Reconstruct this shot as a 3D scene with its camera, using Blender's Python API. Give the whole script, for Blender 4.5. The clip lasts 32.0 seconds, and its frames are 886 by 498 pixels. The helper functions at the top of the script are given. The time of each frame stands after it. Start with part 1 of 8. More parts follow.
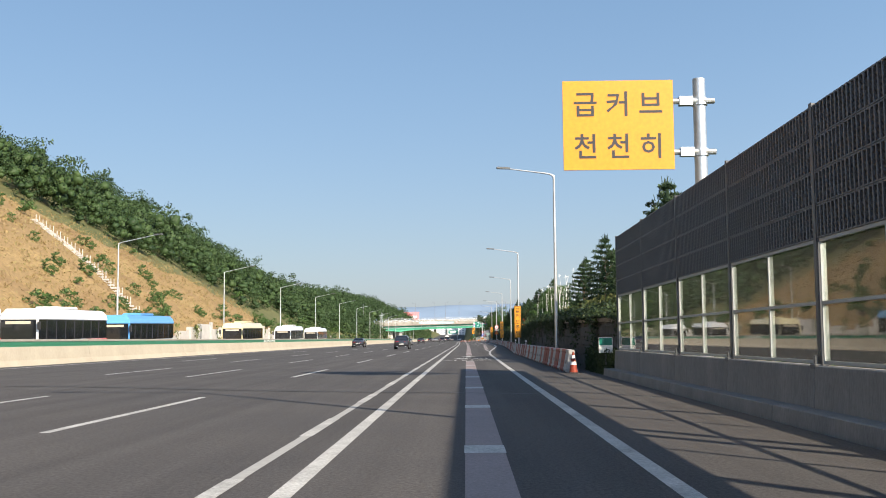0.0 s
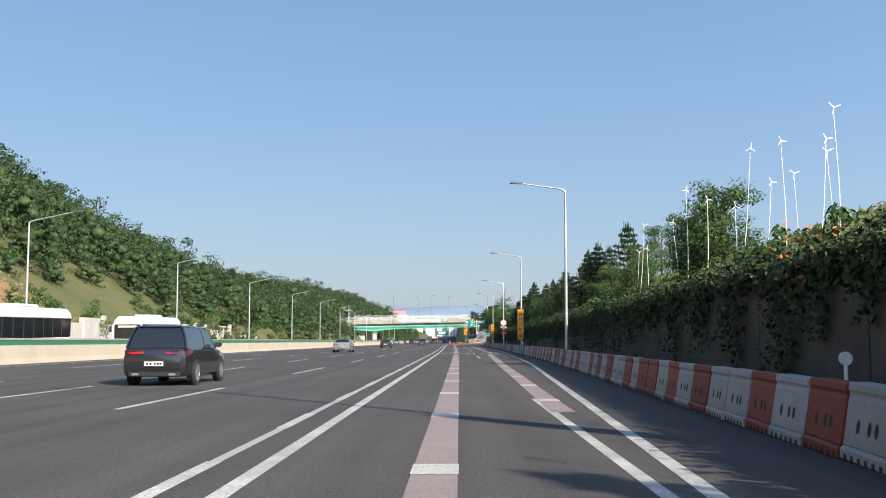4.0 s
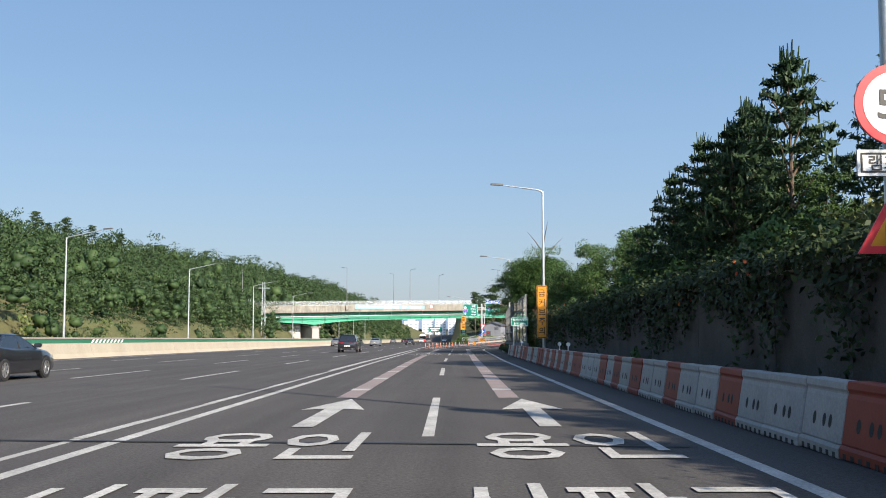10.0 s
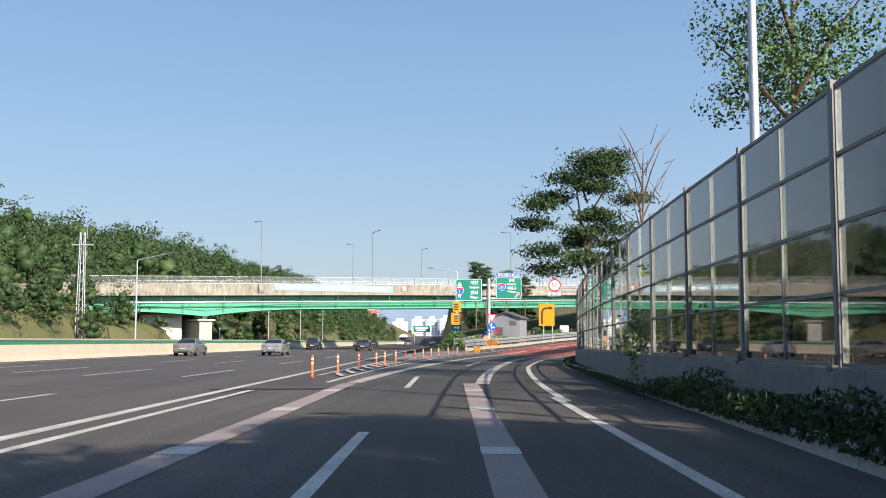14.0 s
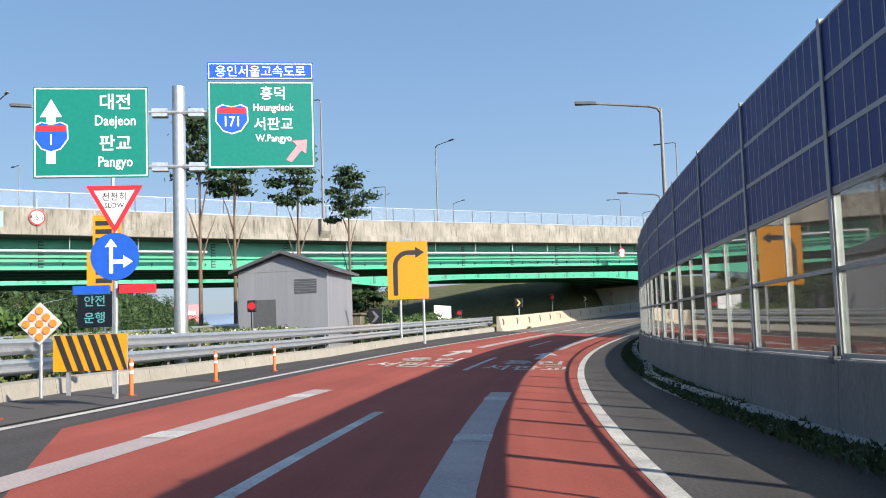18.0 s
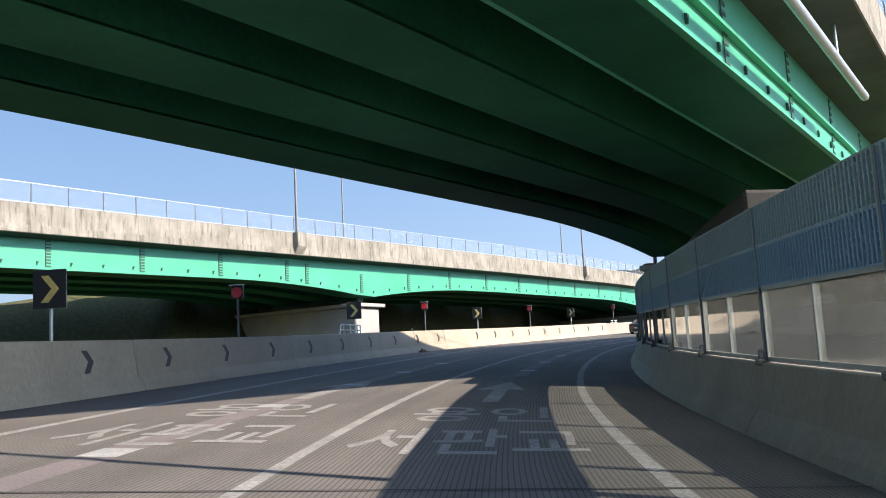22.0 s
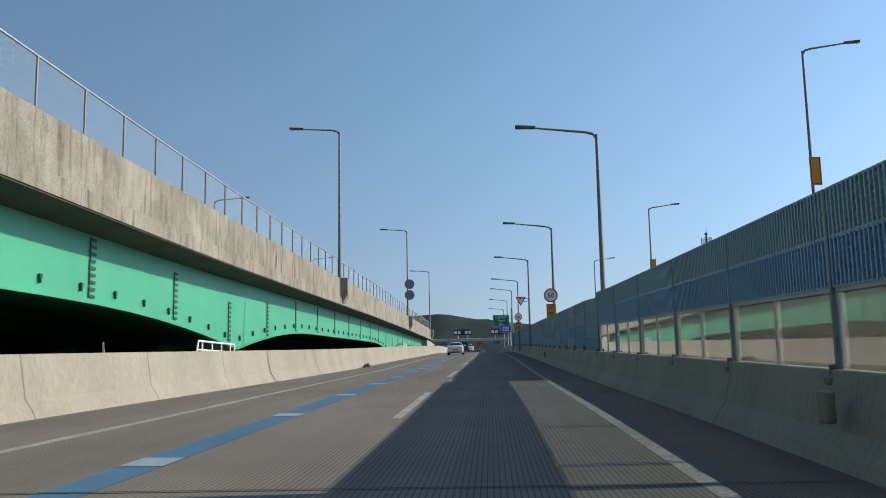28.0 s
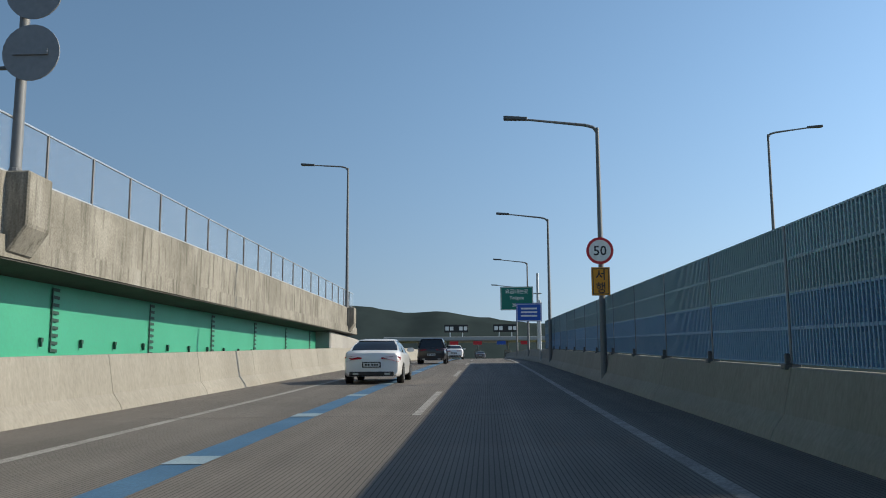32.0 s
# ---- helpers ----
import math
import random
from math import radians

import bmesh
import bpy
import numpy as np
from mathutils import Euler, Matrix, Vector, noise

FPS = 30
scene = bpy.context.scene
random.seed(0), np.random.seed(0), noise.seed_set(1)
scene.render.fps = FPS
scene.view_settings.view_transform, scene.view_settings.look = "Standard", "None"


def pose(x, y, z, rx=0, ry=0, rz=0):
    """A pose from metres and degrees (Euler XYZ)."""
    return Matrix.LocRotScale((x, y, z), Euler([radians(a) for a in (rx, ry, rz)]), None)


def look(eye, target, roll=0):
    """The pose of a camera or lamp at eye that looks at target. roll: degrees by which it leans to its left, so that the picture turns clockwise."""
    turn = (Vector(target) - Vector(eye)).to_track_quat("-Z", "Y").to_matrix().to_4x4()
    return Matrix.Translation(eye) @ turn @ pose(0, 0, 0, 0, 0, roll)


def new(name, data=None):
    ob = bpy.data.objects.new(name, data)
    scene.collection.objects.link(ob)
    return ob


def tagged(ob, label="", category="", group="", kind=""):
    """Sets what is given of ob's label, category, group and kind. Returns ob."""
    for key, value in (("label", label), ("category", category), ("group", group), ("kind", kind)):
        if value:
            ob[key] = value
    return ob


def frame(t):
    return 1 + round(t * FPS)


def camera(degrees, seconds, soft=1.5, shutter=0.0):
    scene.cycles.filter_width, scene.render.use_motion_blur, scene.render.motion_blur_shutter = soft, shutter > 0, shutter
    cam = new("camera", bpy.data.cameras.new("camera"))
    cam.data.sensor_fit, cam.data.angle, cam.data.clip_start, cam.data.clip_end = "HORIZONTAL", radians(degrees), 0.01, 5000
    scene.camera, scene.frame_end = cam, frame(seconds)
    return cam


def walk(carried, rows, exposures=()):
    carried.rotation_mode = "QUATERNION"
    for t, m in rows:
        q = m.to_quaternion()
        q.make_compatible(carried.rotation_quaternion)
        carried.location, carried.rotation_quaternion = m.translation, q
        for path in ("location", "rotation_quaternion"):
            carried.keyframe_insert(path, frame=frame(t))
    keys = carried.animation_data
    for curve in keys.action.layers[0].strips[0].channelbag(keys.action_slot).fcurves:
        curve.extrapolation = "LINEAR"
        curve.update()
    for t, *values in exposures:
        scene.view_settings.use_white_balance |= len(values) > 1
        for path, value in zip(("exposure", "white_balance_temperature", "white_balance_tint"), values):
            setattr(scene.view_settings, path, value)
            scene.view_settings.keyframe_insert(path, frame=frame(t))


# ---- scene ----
cam = camera(49.45, 32.0, soft=1.0)
# seconds, place, heading to the left of +y, tilt up, lean
PATH = [
    (0, 0.00, -0.00, 1.25, -0.17, 4.58, -0.46),
    (0.5, 0.40, 11.69, 1.10, -0.04, 4.53, -0.16),
    (1, 0.79, 23.15, 0.95, 0.18, 4.55, -0.07),
    (1.5, 1.11, 34.53, 0.80, 0.19, 4.70, 0.13),
    (2, 1.38, 45.87, 0.65, 0.28, 4.76, 0.30),
    (2.5, 1.68, 57.18, 0.51, 0.07, 4.75, 0.14),
    (3, 2.03, 68.47, 0.37, -0.20, 4.73, -0.00),
    (3.5, 2.42, 79.76, 0.22, -0.43, 4.71, -0.03),
    (4, 2.86, 91.06, 0.07, -0.63, 4.69, -0.01),
    (4.5, 3.32, 102.38, -0.08, -0.71, 4.69, -0.01),
    (5, 3.79, 113.73, -0.22, -0.68, 4.69, -0.04),
    (5.5, 4.26, 125.12, -0.37, -0.66, 4.69, -0.09),
    (6, 4.76, 136.56, -0.52, -0.85, 4.66, -0.01),
    (6.5, 5.32, 148.06, -0.67, -0.99, 4.76, 0.14),
    (7, 5.86, 159.68, -0.81, -0.98, 4.79, 0.25),
    (7.5, 6.35, 171.44, -0.97, -0.75, 4.66, 0.15),
    (8, 6.81, 183.31, -1.12, -0.60, 4.65, -0.02),
    (8.5, 7.25, 195.25, -1.28, -0.56, 4.50, -0.10),
    (9, 7.70, 207.19, -1.44, -0.65, 4.48, -0.17),
    (9.5, 8.16, 219.12, -1.60, -0.61, 4.57, -0.09),
    (10, 8.58, 231.19, -1.75, -0.54, 4.61, -0.05),
    (10.5, 8.91, 243.26, -1.90, -0.56, 4.66, -0.09),
    (11, 9.17, 255.29, -2.06, -0.45, 4.67, -0.08),
    (11.5, 9.49, 267.16, -2.21, -0.53, 4.64, 0.05),
    (12, 9.76, 278.80, -2.36, -0.19, 4.65, 0.12),
    (12.5, 10.11, 290.18, -2.51, -0.33, 4.60, -0.00),
    (13, 10.56, 301.27, -2.66, -0.62, 4.54, -0.03),
    (13.5, 11.10, 312.12, -2.80, -0.64, 4.68, 0.12),
    (14, 11.43, 322.87, -2.93, -0.93, 4.73, 0.12),
    (14.5, 11.73, 333.57, -3.12, -1.38, 4.73, -0.13),
    (15, 12.46, 344.49, -3.26, -2.69, 4.74, -0.33),
    (15.5, 13.44, 355.55, -3.39, -4.00, 4.71, -0.49),
    (16, 14.66, 366.68, -3.55, -4.95, 4.52, -0.55),
    (16.5, 16.04, 377.79, -3.75, -5.69, 4.37, -0.46),
    (17, 17.63, 388.80, -3.94, -6.85, 4.43, -0.48),
    (17.5, 19.40, 399.67, -4.13, -8.29, 4.54, -0.93),
    (18, 21.52, 410.48, -4.28, -10.06, 4.84, -1.95),
    (18.5, 24.13, 421.38, -4.39, -12.00, 5.27, -2.09),
    (19, 27.03, 432.23, -4.38, -14.31, 5.51, -2.87),
    (19.5, 30.46, 442.97, -4.34, -17.14, 5.79, -3.37),
    (20, 34.35, 453.51, -4.26, -19.67, 6.19, -3.35),
    (20.5, 38.60, 463.90, -4.12, -21.92, 6.53, -3.17),
    (21, 43.36, 474.09, -3.90, -24.35, 6.84, -3.01),
    (21.5, 48.44, 484.25, -3.67, -25.90, 7.03, -3.21),
    (22, 53.79, 494.08, -3.35, -28.67, 7.34, -3.13),
    (22.5, 59.60, 503.43, -2.99, -30.84, 7.54, -3.20),
    (23, 65.68, 512.59, -2.60, -33.54, 7.83, -3.16),
    (23.5, 72.30, 521.52, -2.18, -36.67, 8.19, -3.12),
    (24, 79.44, 530.08, -1.70, -39.68, 8.30, -3.12),
    (24.5, 86.97, 538.15, -1.22, -42.70, 8.25, -3.00),
    (25, 94.84, 545.75, -0.76, -45.93, 8.12, -2.93),
    (25.5, 103.06, 552.85, -0.32, -49.09, 8.05, -2.75),
    (26, 111.59, 559.46, 0.12, -52.00, 8.07, -2.43),
    (26.5, 120.35, 565.60, 0.56, -54.58, 8.29, -1.99),
    (27, 129.32, 571.28, 1.09, -56.83, 8.58, -1.75),
    (27.5, 138.43, 576.66, 1.61, -58.43, 8.66, -1.31),
    (28, 147.56, 581.76, 2.13, -59.74, 8.77, -1.11),
    (28.5, 156.77, 586.70, 2.71, -60.65, 8.77, -0.80),
    (29, 165.91, 591.42, 3.28, -60.98, 8.71, -0.59),
    (29.5, 174.95, 596.07, 3.85, -60.80, 8.54, -0.87),
    (30, 183.99, 600.85, 4.40, -60.29, 8.57, -0.50),
    (30.5, 192.90, 605.57, 4.91, -60.14, 8.55, -0.36),
    (31, 201.79, 610.34, 5.47, -60.26, 8.67, -0.47),
    (31.5, 210.74, 614.91, 6.00, -59.97, 8.76, -0.17),
    (32, 219.33, 619.46, 6.56, -59.57, 8.74, -0.32),
]


def eye_pose(x, y, z, yaw, pitch, roll):
    a, b = radians(yaw), radians(pitch)
    way = Vector((-math.sin(a) * math.cos(b), math.cos(a) * math.cos(b), math.sin(b)))
    return look((x, y, z), Vector((x, y, z)) + way * 2, roll)


walk(cam, [(t, eye_pose(*p)) for t, *p in PATH], [(0, 0.88, 6900, 10), (1, 0.9, 6850, 10), (3, 0.87, 6650, 10), (8, 0.82, 6600, 10), (14, 0.92, 6850, 11), (17, 0.84, 6650, 11), (19, 0.85, 6250, 10), (20, 0.8, 6100, 10), (21, 0.82, 6450, 12), (22, 1.0, 6450, 15), (23.2, 0.98, 6450, 15), (24.5, 0.72, 6650, 12), (27, 0.12, 6550, 7), (29, 0.06, 6600, 6), (32, -0.02, 6600, 6)])

# ---- light ----
world = bpy.data.worlds.new("sky")
scene.world = world
world.use_nodes = True
wn = world.node_tree.nodes
sky = wn.new("ShaderNodeTexSky")
sky.sky_type, sky.sun_disc = "NISHITA", False
sky.air_density, sky.dust_density, sky.ozone_density = 1.0, 0.8, 3.2
SUN_AZIMUTH, SUN_HEIGHT = radians(142.5), radians(29.0)
SUN_WAY = Vector((math.sin(SUN_AZIMUTH) * math.cos(SUN_HEIGHT), math.cos(SUN_AZIMUTH) * math.cos(SUN_HEIGHT), math.sin(SUN_HEIGHT)))
sky.sun_elevation, sky.sun_rotation = SUN_HEIGHT, SUN_AZIMUTH
link = world.node_tree.links.new


def sum_up(operation, a, b, c=None):
    """One step of arithmetic in the sky's nodes."""
    n = wn.new("ShaderNodeMath")
    n.operation = operation
    for i, q in enumerate((a, b, c)):
        if isinstance(q, (int, float)):
            n.inputs[i].default_value = q
        elif q is not None:
            link(q, n.inputs[i])
    return n.outputs[0]


# summer haze: thick low down, thin overhead, and brighter round the sun, where it scatters light forward
way = wn.new("ShaderNodeTexCoord").outputs["Generated"]
parts = wn.new("ShaderNodeSeparateXYZ")
link(way, parts.inputs[0])
thick = sum_up("SUBTRACT", 1.0, sum_up("MAXIMUM", parts.outputs[2], 0.0))
near_sun = wn.new("ShaderNodeVectorMath")
near_sun.operation = "DOT_PRODUCT"
near_sun.inputs[1].default_value = SUN_WAY
link(way, near_sun.inputs[0])
lobe = sum_up("POWER", sum_up("MAXIMUM", sum_up("MULTIPLY_ADD", near_sun.outputs["Value"], 0.5, 0.5), 0.0), 3.0)
gain = sum_up("MULTIPLY_ADD", sum_up("MULTIPLY", lobe, thick), 3.9, 0.95)
haze = wn.new("ShaderNodeMixRGB")
veil = wn.new("ShaderNodeMixRGB")
veil.inputs[1].default_value, veil.inputs[2].default_value = (1.9, 3.6, 6.1, 1), (3.6, 4.2, 5.1, 1)
link(sum_up("POWER", thick, 6.0), veil.inputs[0])
link(veil.outputs[0], haze.inputs[2])
link(sum_up("MULTIPLY", sum_up("POWER", thick, 1.3), 0.72), haze.inputs[0])
link(sky.outputs[0], haze.inputs[1])
glare = wn.new("ShaderNodeVectorMath")
glare.operation = "SCALE"
link(haze.outputs[0], glare.inputs[0])
link(gain, glare.inputs["Scale"])
link(glare.outputs[0], wn["Background"].inputs[0])
wn["Background"].inputs[1].default_value = 0.075
sun_lamp = bpy.data.lights.new("sun", "SUN")
sun_lamp.energy, sun_lamp.angle, sun_lamp.color = 5.0, radians(0.55), (1.0, 0.885, 0.73)
sun = new("sun", sun_lamp)
sun.matrix_world = look(SUN_WAY * 100, (0, 0, 0))

# ---- plan ----
SLOPE, FALL = 0.0253, -0.013          # the highway's heading and its gentle fall


def lerp(x, xs, ys):
    return float(np.interp(x, xs, ys))


def hw(v, y, h=0.0):
    """A place on the highway: v metres to the right of its axis, y along, h above the asphalt."""
    return Vector((SLOPE * y + v, y, FALL * y + h))


def edge_v(y):
    return lerp(y, [-60, 31, 76, 92, 144, 168, 191, 239, 287, 331, 350], [1.75, 1.79, 1.92, 2.35, 4.6, 5.1, 5.54, 5.72, 5.38, 5.57, 5.6])


def drift(y):
    """How far the painted lanes stray to the right of the straight axis."""
    return lerp(y, [31, 76, 144, 191, 240, 288, 335], [0.14, 0.21, 0.35, 0.39, 0.16, -0.24, -0.27])


def barrier_v(y):
    return lerp(y, [26, 77, 90, 149, 220, 306], [3.8, 4.1, 4.5, 6.2, 6.98, 6.8])


# the ramp's axis: x, y, z of the surface, bank in degrees (falling to the right)
AXIS = [(11.43, 322.87, -4.19, 0.0), (13.44, 355.55, -4.65, 0.4), (17.63, 388.8, -5.19, 0.8), (24.13, 421.38, -5.64, 2.0),
        (34.35, 453.51, -5.51, 3.2), (48.44, 484.25, -4.92, 3.2), (65.68, 512.59, -3.85, 3.2), (86.97, 538.15, -2.47, 3.0),
        (111.59, 559.46, -1.14, 2.4), (138.43, 576.66, 0.35, 1.3), (165.91, 591.42, 2.03, 0.6), (192.9, 605.57, 3.65, 0.2),
        (219.33, 619.46, 5.31, 0.0), (308.0, 666.4, 10.4, 0.0), (440.0, 736.5, 15.5, 0.0), (620.0, 832.0, 17.0, 0.0)]


def _dense():
    pts = np.array(AXIS)
    chord = np.r_[0, np.cumsum(np.hypot(*np.diff(pts[:, :2], axis=0).T))]
    out = []
    slope = np.array([(pts[min(i + 1, len(pts) - 1)] - pts[max(i - 1, 0)]) / (chord[min(i + 1, len(pts) - 1)] - chord[max(i - 1, 0)]) for i in range(len(pts))])
    for i in range(len(pts) - 1):
        d = chord[i + 1] - chord[i]
        for k in np.linspace(0, 1, max(2, int(d)), endpoint=False):
            a, b = 2 * k**3 - 3 * k**2 + 1, k**3 - 2 * k**2 + k
            c, e = -2 * k**3 + 3 * k**2, k**3 - k**2
            out.append(a * pts[i] + b * d * slope[i] + c * pts[i + 1] + e * d * slope[i + 1])
    out.append(pts[-1])
    out = np.array(out)
    return 323.1 + np.r_[0, np.cumsum(np.hypot(*np.diff(out[:, :2], axis=0).T))], out


STA, DENSE = _dense()


def axis(s):
    return [float(np.interp(s, STA, DENSE[:, i])) for i in range(4)]


def rp(s, u, h=0.0):
    """A place on the ramp: s along it, u to the right of the axis, h above the surface."""
    x, y, z, b = axis(s)
    x1, y1, *_ = axis(s + 0.5)
    x0, y0, *_ = axis(s - 0.5)
    d = math.hypot(x1 - x0, y1 - y0) or 1.0
    return Vector((x + u * (y1 - y0) / d, y - u * (x1 - x0) / d, z - u * math.tan(radians(b)) + h))


def heading(s):
    x1, y1, *_ = axis(s + 1)
    x0, y0, *_ = axis(s - 1)
    return math.atan2(y1 - y0, x1 - x0)


# ---- helpers for shapes: each gives (points, faces) ----
def box(x0, y0, z0, x1, y1, z1):
    v = [(x, y, z) for z in (z0, z1) for x, y in ((x0, y0), (x1, y0), (x1, y1), (x0, y1))]
    return v, [(3, 2, 1, 0), (4, 5, 6, 7), (0, 1, 5, 4), (1, 2, 6, 5), (2, 3, 7, 6), (3, 0, 4, 7)]


def tube(a, b, r0, r1=None, n=10, cap=True):
    a, b = Vector(a), Vector(b)
    r1 = r0 if r1 is None else r1
    q = (b - a).to_track_quat("Z", "Y")
    v, f = [], []
    for c, r in ((a, r0), (b, r1)):
        for i in range(n):
            w = 2 * math.pi * i / n
            v.append(tuple(c + q @ Vector((r * math.cos(w), r * math.sin(w), 0))))
    f = [(i, (i + 1) % n, n + (i + 1) % n, n + i) for i in range(n)]
    if cap:
        f += [tuple(range(n - 1, -1, -1)), tuple(range(n, 2 * n))]
    return v, f


def pipe(points, r, n=8):
    return join(*[tube(a, b, r, r, n) for a, b in zip(points, points[1:])])


def join(*shapes):
    v, f = [], []
    for sv, sf in shapes:
        k = len(v)
        v += list(sv)
        f += [tuple(i + k for i in face) for face in sf]
    return v, f


def moved(shape, m):
    return [tuple(m @ Vector(p)) for p in shape[0]], shape[1]


def prism(poly, y0, y1):
    """A polygon in x and z, drawn out along y."""
    n = len(poly)
    v = [(x, y0, z) for x, z in poly] + [(x, y1, z) for x, z in poly]
    return v, [tuple(range(n)), tuple(range(2 * n - 1, n - 1, -1))] + [(i, n + i, n + (i + 1) % n, (i + 1) % n) for i in range(n)]


def sweep(rings, closed=True, caps=True):
    """Rings of equally many points, joined one to the next."""
    n, v, f = len(rings[0]), [tuple(p) for r in rings for p in r], []
    for k in range(len(rings) - 1):
        for i in range(n if closed else n - 1):
            j = (i + 1) % n
            f.append((k * n + i, k * n + j, (k + 1) * n + j, (k + 1) * n + i))
    if closed and caps:
        f += [tuple(range(n - 1, -1, -1)), tuple((len(rings) - 1) * n + i for i in range(n))]
    return v, f


def disc(r, n=28, y0=0.0, y1=0.03):
    return prism([(r * math.cos(2 * math.pi * i / n), r * math.sin(2 * math.pi * i / n)) for i in range(n)], y0, y1)


def mesh(name, shape, mat, smooth=False):
    me = bpy.data.meshes.new(name)
    me.from_pydata([tuple(p) for p in shape[0]], [], shape[1])
    mats = mat if isinstance(mat, (list, tuple)) else [mat]
    for m in mats:
        me.materials.append(m)
    bm = bmesh.new()
    bm.from_mesh(me)
    if len(shape[1]) < 60000:
        bmesh.ops.recalc_face_normals(bm, faces=bm.faces)
    bm.to_mesh(me)
    bm.free()
    if smooth:
        me.shade_smooth()
        me.set_sharp_from_angle(angle=radians(40))
    return me


def rounded(shape, width, segments=2, angle=30):
    """The same shape with its sharp edges bevelled."""
    bm = bmesh.new()
    vs = [bm.verts.new(p) for p in shape[0]]
    for f in shape[1]:
        try:
            bm.faces.new([vs[i] for i in f])
        except ValueError:
            pass
    bmesh.ops.recalc_face_normals(bm, faces=bm.faces)
    edges = [e for e in bm.edges if len(e.link_faces) == 2 and e.calc_face_angle(0) > radians(angle)]
    bmesh.ops.bevel(bm, geom=edges, offset=width, segments=segments, affect="EDGES", clamp_overlap=True)
    bm.verts.index_update()
    out = [tuple(v.co) for v in bm.verts], [tuple(v.index for v in f.verts) for f in bm.faces]
    bm.free()
    return out


def thing(name, label, category, m=None, group="", kind=""):
    ob = new(name)
    ob.empty_display_size = 0.2
    tagged(ob, label, category, group, kind)
    if m is not None:
        ob.matrix_world = m
    return ob


def part(name, shape, mat, parent, label="", m=None, smooth=False):
    """Links a shape, or a mesh that is shared, as one mesh object under a thing or a part."""
    me = shape if isinstance(shape, bpy.types.Mesh) else mesh(name, shape, mat, smooth)
    ob = new(name, me)
    ob.parent = parent
    if m is not None:
        ob.matrix_parent_inverse = m
    if label:
        ob["label"] = label
    return ob


def solid(name, shape, mat, label, category, group="", kind="", m=None, smooth=False):
    me = shape if isinstance(shape, bpy.types.Mesh) else mesh(name, shape, mat, smooth)
    ob = tagged(new(name, me), label, category, group, kind)
    if m is not None:
        ob.matrix_world = m
    return ob


def facing(place, toward, z=0.0):
    """A pose at a place whose local -y looks along the angle toward (radians from +x)."""
    return Matrix.Translation(Vector(place) + Vector((0, 0, z))) @ Matrix.Rotation(toward + math.pi / 2, 4, "Z")


TEXTS = {}


def letters(body, size, depth=0.004, wide=1.0, tall=1.0):
    """Writing as a shape in the x z plane, centred, facing -y."""
    key = body
    if key not in TEXTS:
        c = bpy.data.curves.new("writing", "FONT")
        c.body, c.align_x, c.resolution_u, c.offset = body, "CENTER", 2, 0.012
        ob = bpy.data.objects.new("writing", c)
        scene.collection.objects.link(ob)
        bpy.context.view_layer.update()
        me = ob.evaluated_get(bpy.context.evaluated_depsgraph_get()).to_mesh()
        TEXTS[key] = [tuple(v.co) for v in me.vertices], [tuple(p.vertices) for p in me.polygons]
        bpy.data.objects.remove(ob)
        bpy.data.curves.remove(c)
    v, f = TEXTS[key]
    ys = [p[1] for p in v]
    mid = (max(ys) + min(ys)) / 2
    return [(p[0] * size * wide, -depth, (p[1] - mid) * size * tall) for p in v], f


ALL_WRITING = ["서판교", "용인", "고속도로", "용인서울", "급 커 브", "천 천 히", "50", "램프구간", "염수분사구간", "전방 200m", "대전", "Daejeon", "판교", "Pangyo", "1", "171",
               "용인서울고속도로", "흥덕", "Heungdeok", "W.Pangyo", "천천히", "SLOW", "용인 - 서울고속도로", "4.5m", "안전", "운행", "요금내는곳", "Tollgate", "280m", *"급커브주의천히서행"]
for words in ALL_WRITING:
    letters(words, 1.0)

# ---- materials ----
def material(name, build):
    m = bpy.data.materials.new(name)
    m.use_nodes = True
    nodes, links = m.node_tree.nodes, m.node_tree.links
    bsdf = nodes["Principled BSDF"]

    def node(kind, inputs=(), blend_type="", operation=""):
        n = nodes.new("ShaderNode" + kind)
        if blend_type:
            n.blend_type = blend_type
        if operation:
            n.operation = operation
        for key, value in inputs:
            if isinstance(value, bpy.types.NodeSocket):
                links.new(value, n.inputs[key])
            else:
                n.inputs[key].default_value = value
        return n
    build(node, bsdf, links)
    return m


def ramp_node(node, value, stops):
    r = node("ValToRGB", [(0, value)])
    el = r.color_ramp.elements
    while len(el) < len(stops):
        el.new(0.5)
    for e, (pos, col) in zip(el, stops):
        e.position, e.color = pos, (*col, 1) if len(col) == 3 else col
    return r.outputs[0]


